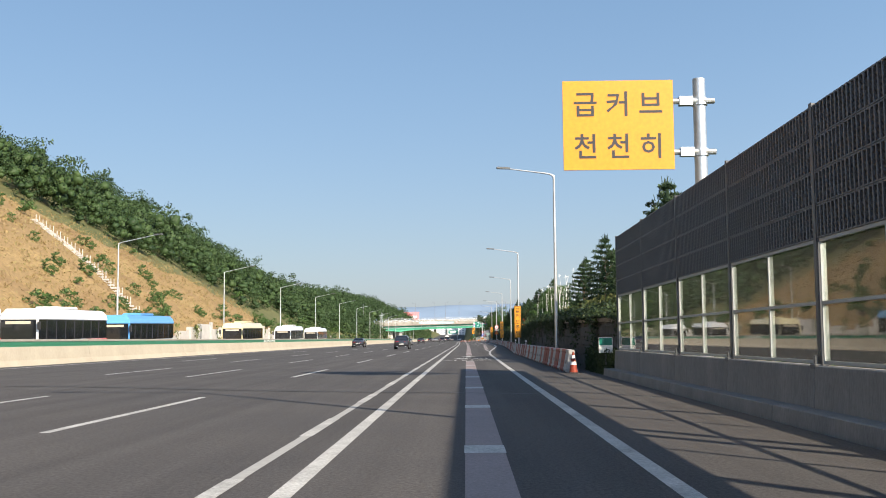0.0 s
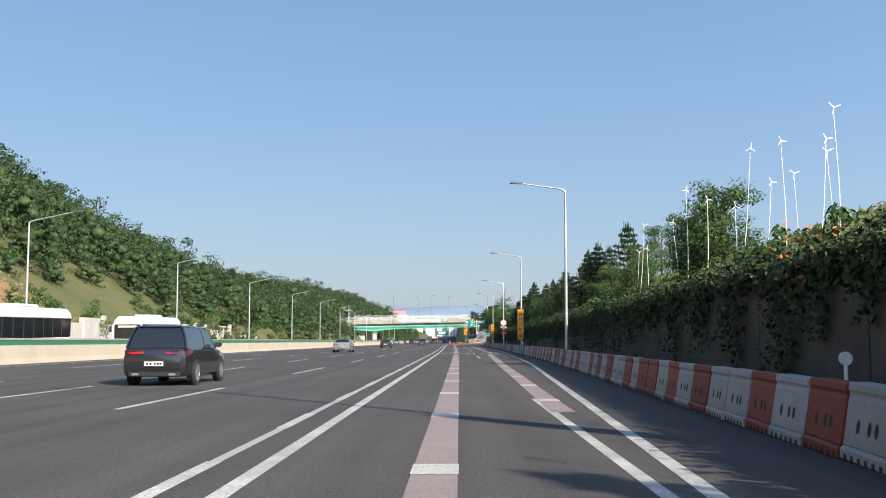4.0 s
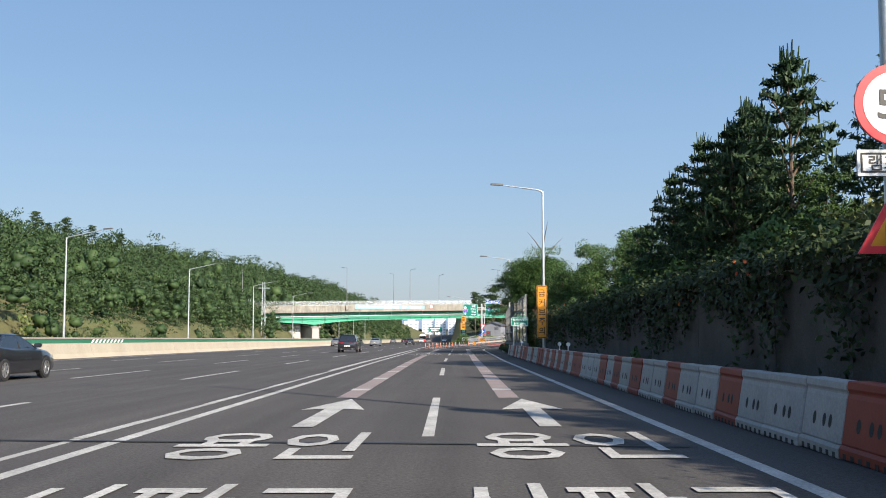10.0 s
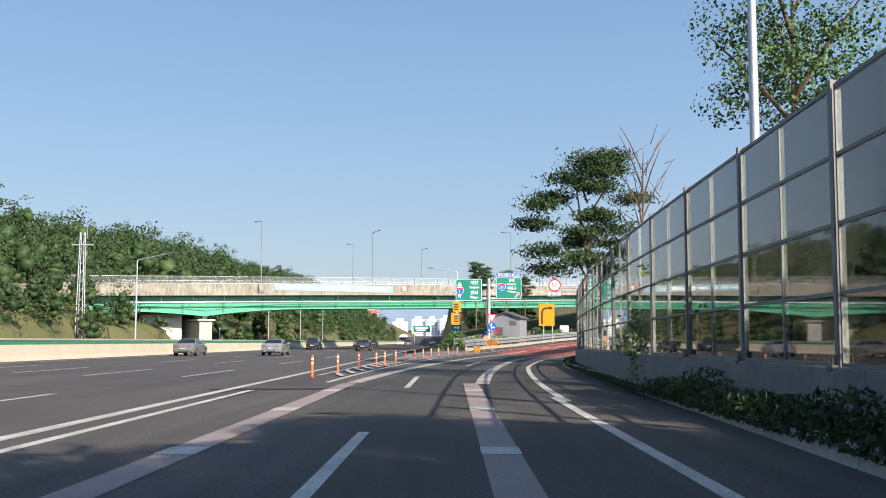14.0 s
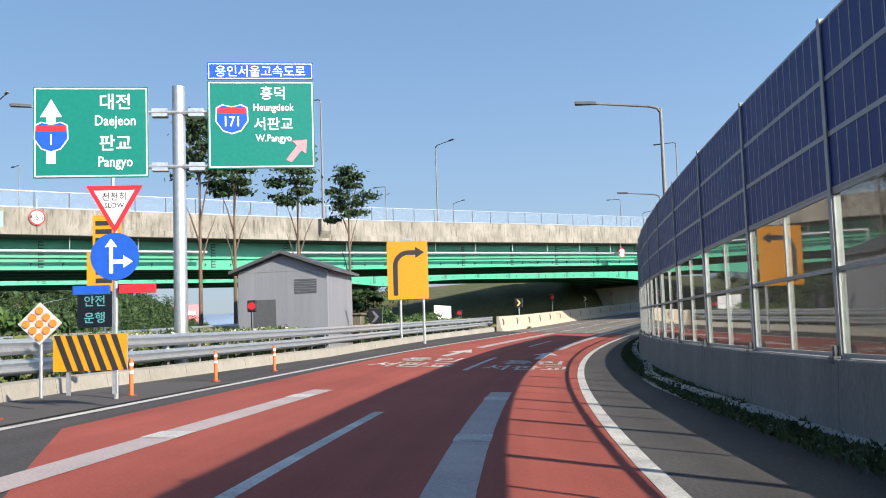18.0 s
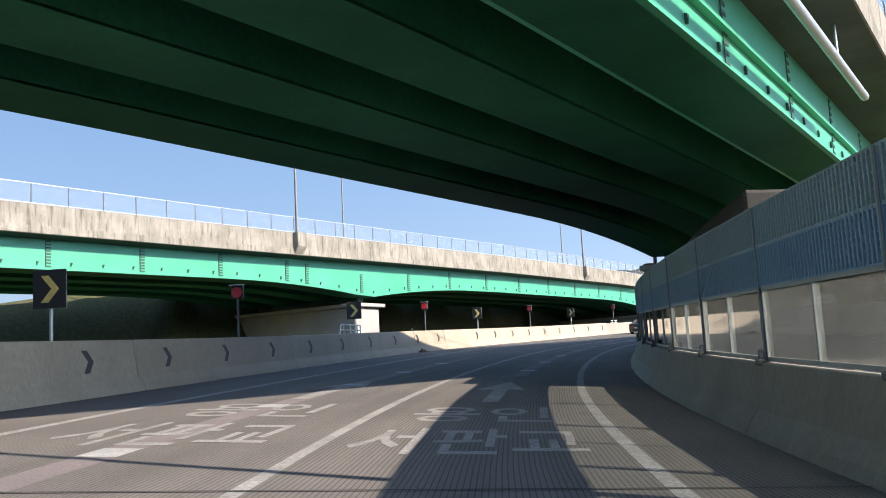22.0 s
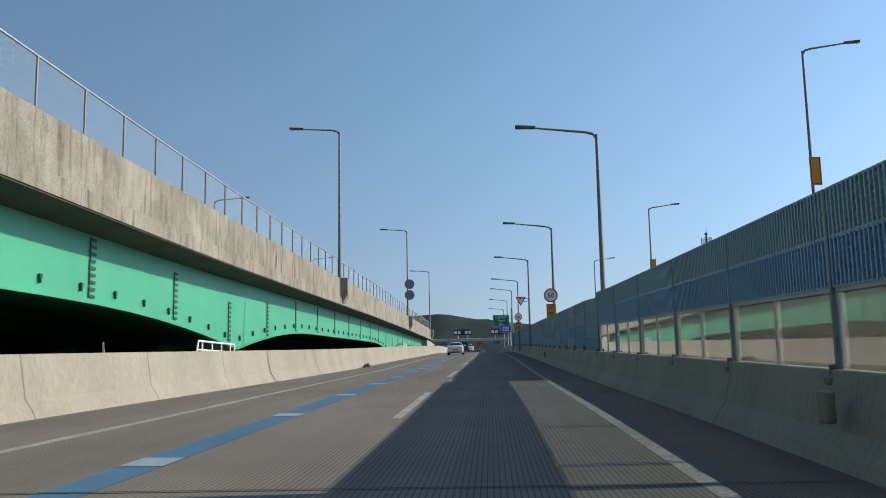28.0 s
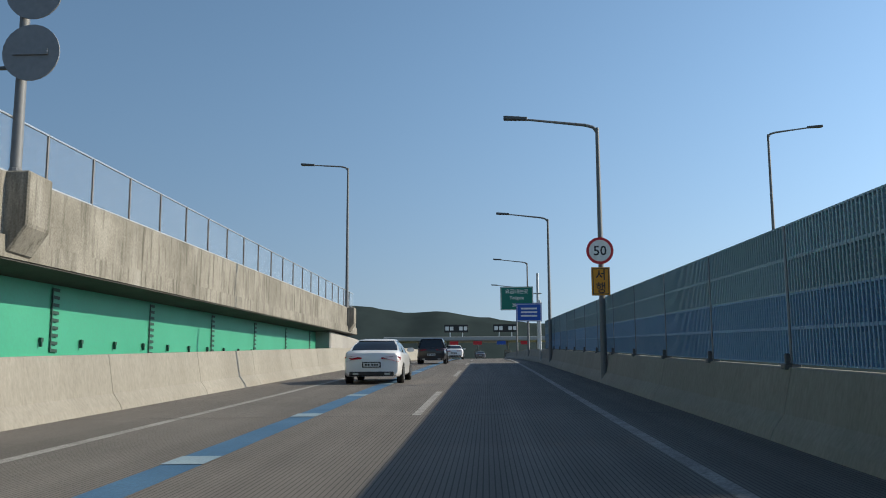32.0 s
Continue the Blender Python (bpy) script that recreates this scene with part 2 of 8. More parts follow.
def surface(name, a, b, rough=0.8, scale=1.5, fine=40.0, bump=0.2, metal=0.0, stretch=(1, 1, 1), spread=0.25, grain=0.25, random=0.0, spec=0.3):
    """Two colours in large soft patches, a fine grain over them, and a bump from both."""
    def build(node, bsdf, links):
        co = node("TexCoord").outputs["Object"]
        co = node("Mapping", [("Vector", co), ("Scale", stretch)]).outputs[0]
        big = node("TexNoise", [("Vector", co), ("Scale", scale), ("Detail", 6.0), ("Roughness", 0.6)]).outputs[0]
        small = node("TexNoise", [("Vector", co), ("Scale", fine), ("Detail", 3.0), ("Roughness", 0.7)]).outputs[0]
        colour = ramp_node(node, big, [(0.5 - spread, a), (0.5 + spread, b)])
        dark = ramp_node(node, small, [(0.3, (1 - grain,) * 3), (0.7, (1 + grain * 0.4,) * 3)])
        mix = node("MixRGB", [(0, 1.0), (1, colour), (2, dark)], blend_type="MULTIPLY").outputs[0]
        if random:
            r = node("ObjectInfo").outputs["Random"]
            f = node("MapRange", [(0, r), (3, 1 - random), (4, 1 + random)]).outputs[0]
            mix = node("MixRGB", [(0, 1.0), (1, mix), (2, f)], blend_type="MULTIPLY").outputs[0]
        links.new(mix, bsdf.inputs["Base Color"])
        both = node("MixRGB", [(0, 0.6), (1, big), (2, small)]).outputs[0]
        b_ = node("Bump", [("Strength", bump), ("Distance", 0.02), ("Height", both)]).outputs[0]
        links.new(b_, bsdf.inputs["Normal"])
        r_ = node("MapRange", [(0, small), (3, max(0.02, rough - 0.12)), (4, min(1, rough + 0.1))]).outputs[0]
        links.new(r_, bsdf.inputs["Roughness"])
        bsdf.inputs["Metallic"].default_value = metal
        bsdf.inputs["Specular IOR Level"].default_value = spec
    return material(name, build)


def plain(name, colour, rough=0.5, metal=0.0, coat=0.0):
    def build(node, bsdf, links):
        co = node("TexCoord").outputs["Object"]
        n = node("TexNoise", [("Vector", co), ("Scale", 9.0), ("Detail", 5.0)]).outputs[0]
        c = ramp_node(node, n, [(0.25, tuple(x * 0.86 for x in colour)), (0.75, tuple(min(1, x * 1.08) for x in colour))])
        links.new(c, bsdf.inputs["Base Color"])
        links.new(node("MapRange", [(0, n), (3, max(0.02, rough - 0.08)), (4, min(1, rough + 0.08))]).outputs[0], bsdf.inputs["Roughness"])
        bsdf.inputs["Metallic"].default_value = metal
        bsdf.inputs["Coat Weight"].default_value = coat
        bsdf.inputs["Coat Roughness"].default_value = 0.05
    return material(name, build)


def glassy(name, tint, alpha, rough=0.02):
    """Thin clear sheet: mostly see-through, with a glossy face."""
    def build(node, bsdf, links):
        clear = node("BsdfTransparent", [(0, (*tint, 1))])
        gloss = node("BsdfGlossy", [("Color", (1, 1, 1, 1)), ("Roughness", rough)])
        front = node("BsdfDiffuse", [("Color", (0.6, 0.62, 0.6, 1))])
        through_ = node("BsdfTranslucent", [("Color", (0.62, 0.64, 0.6, 1))])
        dust = node("MixShader", [(0, 0.55), (1, front.outputs[0]), (2, through_.outputs[0])])
        co = node("TexCoord").outputs["Object"]
        n = node("TexNoise", [("Vector", co), ("Scale", 1.2), ("Detail", 6.0)]).outputs[0]
        amount = node("MapRange", [(0, n), (3, alpha * 0.4), (4, alpha * 1.6)]).outputs[0]
        a = node("MixShader", [(0, amount), (1, clear.outputs[0]), (2, dust.outputs[0])])
        fres = node("LayerWeight", [("Blend", 0.37)]).outputs["Fresnel"]
        b = node("MixShader", [(0, fres), (1, a.outputs[0]), (2, gloss.outputs[0])])
        out = [n for n in bsdf.id_data.nodes if n.type == "OUTPUT_MATERIAL"][0]
        links.new(b.outputs[0], out.inputs["Surface"])
    return material(name, build)


def road_surface(name, base, patch, streak, groove=0.0, speck=0.35):
    """Rolled road: stones in the binder, darker wheel tracks along the way, patches, and grooves sawn along it. The map is in metres."""
    def build(node, bsdf, links):
        uv = node("UVMap").outputs[0]
        sx = node("SeparateXYZ", [(0, uv)])
        fine = node("TexNoise", [("Vector", uv), ("Scale", 24.0), ("Detail", 5.0), ("Roughness", 0.8)]).outputs[0]
        voro = node("TexVoronoi", [("Vector", uv), ("Scale", 55.0)]).outputs[0]
        big = node("TexNoise", [("Vector", uv), ("Scale", 0.22), ("Detail", 7.0), ("Roughness", 0.6)]).outputs[0]
        along = node("Mapping", [("Vector", uv), ("Scale", (1.6, 0.035, 1))]).outputs[0]
        tracks = node("TexNoise", [("Vector", along), ("Scale", 1.0), ("Detail", 4.0)]).outputs[0]
        c = ramp_node(node, big, [(0.3, base), (0.72, patch)])
        t = ramp_node(node, tracks, [(0.35, (streak,) * 3), (0.65, (1.06,) * 3)])
        c = node("MixRGB", [(0, 1.0), (1, c), (2, t)], blend_type="MULTIPLY").outputs[0]
        g = ramp_node(node, fine, [(0.3, (1 - speck,) * 3), (0.72, (1 + speck,) * 3)])
        c = node("MixRGB", [(0, 1.0), (1, c), (2, g)], blend_type="MULTIPLY").outputs[0]
        h = node("MixRGB", [(0, 0.5), (1, fine), (2, voro)]).outputs[0]
        if groove:
            k = node("Math", [(0, sx.outputs[0]), (1, 1 / 0.055)], operation="MULTIPLY").outputs[0]
            k = node("Math", [(0, k)], operation="FRACT").outputs[0]
            k = node("Math", [(0, k), (1, 0.22)], operation="GREATER_THAN").outputs[0]
            k = node("MapRange", [(0, k), (3, 1 - groove), (4, 1.0)]).outputs[0]
            c = node("MixRGB", [(0, 1.0), (1, c), (2, k)], blend_type="MULTIPLY").outputs[0]
        links.new(c, bsdf.inputs["Base Color"])
        links.new(node("Bump", [("Strength", 0.35), ("Distance", 0.012), ("Height", h)]).outputs[0], bsdf.inputs["Normal"])
        bsdf.inputs["Roughness"].default_value = 0.85
        bsdf.inputs["Specular IOR Level"].default_value = 0.25
    return material(name, build)


def leafy(name, a, b, c, rough=0.6):
    """Leaves that differ clump by clump."""
    def build(node, bsdf, links):
        r = node("NewGeometry").outputs["Random Per Island"]
        o = node("ObjectInfo").outputs["Random"]
        k = node("Math", [(0, r), (1, o)], operation="ADD").outputs[0]
        k = node("Math", [(0, k)], operation="FRACT").outputs[0]
        co = node("TexCoord").outputs["Object"]
        n = node("TexNoise", [("Vector", co), ("Scale", 0.35), ("Detail", 3.0)]).outputs[0]
        k = node("MixRGB", [(0, 0.45), (1, k), (2, n)]).outputs[0]
        links.new(ramp_node(node, k, [(0.15, a), (0.5, b), (0.85, c)]), bsdf.inputs["Base Color"])
        bsdf.inputs["Roughness"].default_value = rough
        bsdf.inputs["Specular IOR Level"].default_value = 0.25
        bsdf.inputs["Subsurface Weight"].default_value = 0.0
    return material(name, build)


ASPHALT = road_surface("asphalt", (0.068, 0.065, 0.066), (0.092, 0.086, 0.083), 0.8, 0.0, 0.62)
DARK_ASPHALT = road_surface("dark_asphalt", (0.05, 0.049, 0.051), (0.072, 0.069, 0.068), 0.8, 0.0, 0.62)
RAMP_CONCRETE = road_surface("grooved_concrete", (0.15, 0.14, 0.128), (0.207, 0.191, 0.174), 0.84, 0.5, 0.22)
RED_ROAD = road_surface("red_road", (0.235, 0.056, 0.041), (0.31, 0.08, 0.06), 0.85, 0.0, 0.22)
WHITE_LINE = surface("road_paint", (0.34, 0.34, 0.33), (0.6, 0.6, 0.58), 0.7, 1.2, 26, 0.2, spread=0.2, grain=0.42)
WORN_LINE = surface("worn_road_paint", (0.22, 0.215, 0.2), (0.46, 0.45, 0.43), 0.8, 1.6, 24, 0.2, spread=0.3, grain=0.5)
PINK_BAND = surface("pink_guide_paint", (0.24, 0.205, 0.206), (0.32, 0.26, 0.257), 0.8, 0.8, 30, 0.2, grain=0.3)
RAMP_BAND = surface("pale_guide_paint", (0.32, 0.28, 0.285), (0.42, 0.365, 0.36), 0.8, 0.8, 30, 0.2, grain=0.3)
WORN_BAND = surface("worn_guide_paint", (0.19, 0.17, 0.168), (0.25, 0.215, 0.21), 0.85, 0.8, 30, 0.2, grain=0.3)
BLUE_BAND = surface("blue_guide_paint", (0.05, 0.13, 0.24), (0.08, 0.18, 0.3), 0.75, 0.8, 30, 0.2, grain=0.3)
TAR = plain("tar_seam", (0.02, 0.02, 0.022), 0.6)
CONCRETE = surface("concrete", (0.3, 0.29, 0.27), (0.42, 0.4, 0.37), 0.9, 0.7, 22, 0.25, stretch=(1, 1, 1), grain=0.22)


def weathered(name, pale, dull, drip):
    """Cast concrete: soft patches, fine grain, and dark and pale rain streaks that run down it."""
    def build(node, bsdf, links):
        co = node("TexCoord").outputs["Object"]
        patch = node("TexNoise", [("Vector", co), ("Scale", 0.7), ("Detail", 7.0), ("Roughness", 0.62)]).outputs[0]
        colour = ramp_node(node, patch, [(0.3, dull), (0.68, pale)])
        down = node("Mapping", [("Vector", co), ("Scale", (3.2, 3.2, 0.42))]).outputs[0]
        run = node("TexNoise", [("Vector", down), ("Scale", 1.5), ("Detail", 5.0), ("Roughness", 0.65)]).outputs[0]
        colour = node("MixRGB", [(0, ramp_node(node, run, [(0.5, (0, 0, 0)), (0.68, (0.75, 0.75, 0.75))])), (1, colour), (2, (*drip, 1))]).outputs[0]
        lime = node("TexNoise", [("Vector", down), ("Scale", 0.83), ("Detail", 3.0)]).outputs[0]
        colour = node("MixRGB", [(0, ramp_node(node, lime, [(0.56, (0, 0, 0)), (0.72, (0.3, 0.3, 0.3))])), (1, colour), (2, (0.42, 0.405, 0.36, 1))]).outputs[0]
        grain = node("TexNoise", [("Vector", co), ("Scale", 26.0), ("Detail", 4.0), ("Roughness", 0.75)]).outputs[0]
        colour = node("MixRGB", [(0, 1.0), (1, colour), (2, ramp_node(node, grain, [(0.3, (0.66, 0.66, 0.66)), (0.66, (1.16, 1.16, 1.16))]))], blend_type="MULTIPLY").outputs[0]
        links.new(colour, bsdf.inputs["Base Color"])
        both = node("MixRGB", [(0, 0.6), (1, patch), (2, grain)]).outputs[0]
        links.new(node("Bump", [("Strength", 0.35), ("Distance", 0.02), ("Height", both)]).outputs[0], bsdf.inputs["Normal"])
        bsdf.inputs["Roughness"].default_value = 0.93
        bsdf.inputs["Specular IOR Level"].default_value = 0.25
    return material(name, build)


STAINED = weathered("streaked_concrete", (0.325, 0.305, 0.26), (0.18, 0.167, 0.138), (0.07, 0.064, 0.05))
CREAM = surface("cream_painted_concrete", (0.36, 0.315, 0.24), (0.44, 0.39, 0.305), 0.8, 0.6, 14, 0.15, stretch=(1, 1, 0.5), grain=0.18)
BEIGE = surface("beige_concrete", (0.25, 0.235, 0.2), (0.34, 0.32, 0.275), 0.85, 0.5, 14, 0.18, stretch=(1, 1, 0.4), grain=0.2)
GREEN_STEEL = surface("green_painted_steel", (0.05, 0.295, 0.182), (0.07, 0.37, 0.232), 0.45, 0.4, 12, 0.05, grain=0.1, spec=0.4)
# darker copies of steel and concrete: shade under the bridges put into the colour
SHADED_STEEL = surface("shaded_green_steel", (0.012, 0.082, 0.047), (0.026, 0.145, 0.085), 0.6, 0.3, 9, 0.05, grain=0.25, spec=0.06)
SHADED_CONCRETE = surface("shaded_concrete", (0.05, 0.047, 0.043), (0.1, 0.095, 0.085), 0.9, 0.5, 14, 0.3, grain=0.3)
DARK_STEEL = plain("dark_green_steel", (0.02, 0.06, 0.045), 0.6)
GALV = plain("galvanised_steel", (0.5, 0.52, 0.53), 0.42, 0.75)
POST_GREY = plain("grey_post_paint", (0.34, 0.36, 0.37), 0.5, 0.3)
LAMP_GREY = plain("lamp_post_paint", (0.17, 0.178, 0.185), 0.55, 0.1)
JOINT = plain("joint_rubber", (0.045, 0.044, 0.043), 0.8)
DARK_POST = plain("dark_post_paint", (0.1, 0.105, 0.11), 0.5, 0.3)
LOUVRE_GREY = plain("grey_louvre_paint", (0.12, 0.124, 0.132), 0.5, 0.2)
LOUVRE_BLUE = surface("blue_grey_louvre_paint", (0.2, 0.35, 0.52), (0.26, 0.42, 0.59), 0.5, 0.5, 20, 0.04, grain=0.08, random=0.14)
# greyer green for the upper louvre rows
LOUVRE_TEAL = surface("grey_green_louvre", (0.25, 0.37, 0.42), (0.31, 0.43, 0.475), 0.5, 0.5, 20, 0.04, grain=0.08, random=0.14)
SLATE_POST = plain("slate_post_paint", (0.14, 0.165, 0.2), 0.5, 0.2)
LOUVRE_DARK = plain("louvre_backing", (0.04, 0.043, 0.05), 0.8)
LOUVRE_SHEET = plain("perforated_blue_sheet", (0.11, 0.21, 0.42), 0.55, 0.0)
SOLAR = plain("solar_cell_blue", (0.012, 0.034, 0.2), 0.6)
PANE = glassy("clear_barrier_pane", (0.8, 0.87, 0.84), 0.04)
FROST = glassy("dusty_barrier_pane", (0.85, 0.88, 0.86), 0.14, 0.03)
SIGN_GREEN = plain("sign_green", (0.0, 0.165, 0.12), 0.35)
SIGN_BLUE = plain("sign_blue", (0.01, 0.08, 0.42), 0.35)
SIGN_WHITE = plain("sign_white", (0.78, 0.78, 0.76), 0.4)
SIGN_YELLOW = plain("sign_yellow", (0.62, 0.25, 0.004), 0.4)
SIGN_RED = plain("sign_red", (0.58, 0.02, 0.03), 0.4)
SIGN_BLACK = plain("sign_black", (0.018, 0.018, 0.02), 0.5)
SIGN_PINK = plain("sign_pink", (0.75, 0.25, 0.27), 0.4)
SIGN_BACK = plain("sign_back_grey", (0.25, 0.26, 0.27), 0.5, 0.4)
PE_RED = surface("red_plastic", (0.21, 0.035, 0.02), (0.28, 0.052, 0.03), 0.6, 1.2, 20, 0.08, grain=0.2, random=0.14)
PE_WHITE = surface("white_plastic", (0.29, 0.295, 0.3), (0.4, 0.4, 0.4), 0.6, 1.2, 20, 0.08, grain=0.2, random=0.1)
HOLE = plain("hole_shadow", (0.03, 0.03, 0.032), 0.8)
DRY = surface("dry_grass_slope", (0.22, 0.14, 0.07), (0.34, 0.24, 0.11), 0.95, 0.09, 3.0, 0.5, grain=0.4)
SOIL = surface("grassy_ground", (0.075, 0.095, 0.035), (0.15, 0.135, 0.06), 0.95, 0.12, 3.5, 0.5, grain=0.4)
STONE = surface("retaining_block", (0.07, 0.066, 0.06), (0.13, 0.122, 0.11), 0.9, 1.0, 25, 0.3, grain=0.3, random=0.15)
PALE_STONE = surface("pale_retaining_wall", (0.4, 0.38, 0.35), (0.55, 0.52, 0.48), 0.9, 0.8, 20, 0.3, grain=0.25)
BARK = surface("bark", (0.1, 0.07, 0.05), (0.17, 0.125, 0.09), 0.9, 2.5, 30, 0.5, stretch=(1, 1, 0.3))
PALE_BARK = surface("pale_bark", (0.35, 0.33, 0.3), (0.5, 0.48, 0.44), 0.8, 2.5, 30, 0.4, stretch=(1, 1, 0.3))
BROAD = leafy("broad_leaves", (0.03, 0.065, 0.018), (0.05, 0.1, 0.026), (0.085, 0.14, 0.04))
WOODS = leafy("woodland_leaves", (0.014, 0.031, 0.011), (0.026, 0.051, 0.016), (0.05, 0.084, 0.027))
NEEDLE = leafy("pine_needles", (0.018, 0.038, 0.016), (0.028, 0.056, 0.022), (0.05, 0.08, 0.034))
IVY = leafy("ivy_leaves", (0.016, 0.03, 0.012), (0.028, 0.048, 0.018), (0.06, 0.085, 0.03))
GRASSES = leafy("tall_grass", (0.06, 0.085, 0.03), (0.11, 0.14, 0.045), (0.2, 0.19, 0.075))
BLOOM = leafy("orange_flowers", (0.45, 0.06, 0.02), (0.6, 0.1, 0.03), (0.7, 0.2, 0.05))

# ---- ground, roads ----
def uv_strip(name, rows, mat, label, category, kind="structure"):
    """A surface through rows of (place, map) pairs."""
    n = len(rows[0])
    me = bpy.data.meshes.new(name)
    me.from_pydata([tuple(p) for r in rows for p, _ in r], [], [(k * n + i, k * n + i + 1, (k + 1) * n + i + 1, (k + 1) * n + i) for k in range(len(rows) - 1) for i in range(n - 1)])
    uv = me.uv_layers.new(name="UVMap")
    flat = [q for r in rows for _, q in r]
    for loop in me.loops:
        uv.data[loop.index].uv = flat[loop.vertex_index]
    me.materials.append(mat)
    return tagged(new(name, me), label, category, "", kind)


def ramp_left(s):
    return lerp(s, [345, 380, 412, 430, 448, 470, 484, 494, 530, 561, 600, 626, 660, 687, 727, 900], [-3.2, -5.8, -8.5, -9.8, -9.4, -9.6, -9.0, -8.65, -9.2, -9.38, -9.0, -8.6, -8.0, -7.73, -7.8, -7.8])


def highway_right(y):
    return lerp(y, [-80, 60, 90, 150, 300, 345, 352, 420, 430, 500, 1000], [4.4, 4.6, 5.4, 7.4, 7.9, 7.9, 4.5, -1.8, -2.6, -1.2, -1.2])


def far_fall(y):
    return FALL * min(y, 900)


rows = []
for y in list(range(-80, 900, 10)) + [1000, 1200, 1500]:
    r = highway_right(y)
    rows.append([(Vector((SLOPE * y + v, y, far_fall(y) - (0.03 if y > 345 else 0))), (v, y)) for v in np.linspace(-46, r, 9)])
uv_strip("road_highway", rows, ASPHALT, "worn grey asphalt of a wide motorway", "road")
rows = []
for s in np.arange(340, 487.1, 3.0):
    a = ramp_left(s) if s > 345 else -3.0
    rows.append([(rp(s, u, 0.004), (u, s)) for u in np.linspace(a, 5.2, 7)])
uv_strip("road_ramp_asphalt", rows, DARK_ASPHALT, "dark asphalt of the exit ramp", "road")
rows = [[(rp(s, u, 0.006), (u, s)) for u in np.linspace(ramp_left(s), 3.9, 9)] for s in np.r_[np.arange(487, 760, 3.0), 780, 840, 900, 980]]
uv_strip("road_ramp_concrete", rows, RAMP_CONCRETE, "pale concrete ramp with sawn grooves along it", "road")


rows = [[(rp(s, u, 0.012), (u, s)) for u in np.linspace(lerp(s, [414, 424, 448, 486], [-2.0, -6.0, -6.3, -6.6]), 1.35, 7)] for s in np.arange(414, 486.1, 2.0)]
uv_strip("road_red_coating", rows, RED_ROAD, "worn red anti-skid coating on the ramp", "road")


def near_axis(x, y):
    d = (DENSE[:, 0] - x) ** 2 + (DENSE[:, 1] - y) ** 2
    i = int(d.argmin())
    return float(STA[i]), math.sqrt(float(d[i])), float(DENSE[i, 2])


def crest(y):
    return lerp(y, [-150, 150, 220, 270, 300, 347, 400, 480, 560, 670, 1000, 1500], [36, 35, 32, 28, 22, 15.5, 15.5, 18.5, 20, 26, 31, 30])


def wall_h(y):
    """Height of the block wall on the bank."""
    return lerp(y, [26, 40, 60, 85], [1.7, 1.95, 2.2, 2.5])


def dry_top(y):
    """Height up to which the cut slope is bare."""
    return lerp(y, [60, 100, 126, 140, 154, 170, 182, 190], [26, 24, 22, 19, 15, 11.6, 6, -4])


def terrain(x, y):
    v, base = x - SLOPE * y, far_fall(y)
    z = base - 0.45
    if v < -36:
        z = base + 2.6 + (crest(y) - 2.6) * min(1, ((-36 - v) / 50) ** 0.9) + max(0, -v - 86) * 0.12 * (1 if v > -260 else 0)
        z -= max(0, -v - 260) * 0.05
        z += 1.2 * noise.noise(Vector((x * 0.03, y * 0.03, 0))) * min(1, (-36 - v) / 10)
    if y < 312 and v > 4:
        k = v - barrier_v(max(26, y)) - 3.7
        if y < 27:
            k = v - 8
        if k > 0:
            z = base + (wall_h(y) + 0.15 if y > 28 else 0.3) + min(k, 16) * 0.4 + max(0, min(k - 16, 40)) * 0.1 + 0.5 * noise.noise(Vector((x * 0.12, y * 0.12, 3))) * min(1, k / 4)
    elif v > 8 and y < 430:
        z = base + 0.2 + min(v - 8, 12) * 0.12
    if y > 300 and v > -4:
        s, d, zr = near_axis(x, y)
        if 335 < s <= 424 and d < 14:
            z = min(z, zr - 0.35) if d < 9 else min(z, zr + 0.1)
        if s > 424:
            z = max(min(z, -6.3), zr - 0.5 - max(0, d - 10.5) * 0.55)
            if s > 735 and d < 90:
                side = (y - axis(s)[1]) * math.cos(heading(s)) - (x - axis(s)[0]) * math.sin(heading(s))
                z = max(z, zr - 0.5 + (min(max(0, side - 9), 25) * 0.2 if side > 0 else -max(0, d - 10) * 0.3))
    if y > 480 and v > 2:
        dx, dy = x - 74.73, y - 551.74
        a, w = dx * 0.8838 + dy * 0.4679, -dx * 0.4679 + dy * 0.8838
        if w > 9 and a > -60:
            rise = lerp(a, [-60, -30, 0, 12, 60, 120, 200, 260], [-6.3, -1.0, 4.3, 4.7, 5.0, 6.4, 8.6, 9.2])
            z = max(z, -6.3 + (rise + 6.3) * min(1, (w - 9) / (4.5 if a > 0 else 9)))
    far = math.hypot(x, y - 300)
    if far > 900:
        z = z * max(0, 1 - (far - 900) / 600) - 14 * min(1, (far - 900) / 600)
    return z


def grid_lines(fine0, fine1, step, lo, hi):
    mid = list(np.arange(fine0, fine1 + 0.1, step))
    out, g, x = [], step, fine0
    while x > lo:
        g *= 1.35
        x -= g
        out.append(x)
    left = out[::-1]
    out, g, x = [], step, mid[-1]
    while x < hi:
        g *= 1.35
        x += g
        out.append(x)
    return left + mid + out


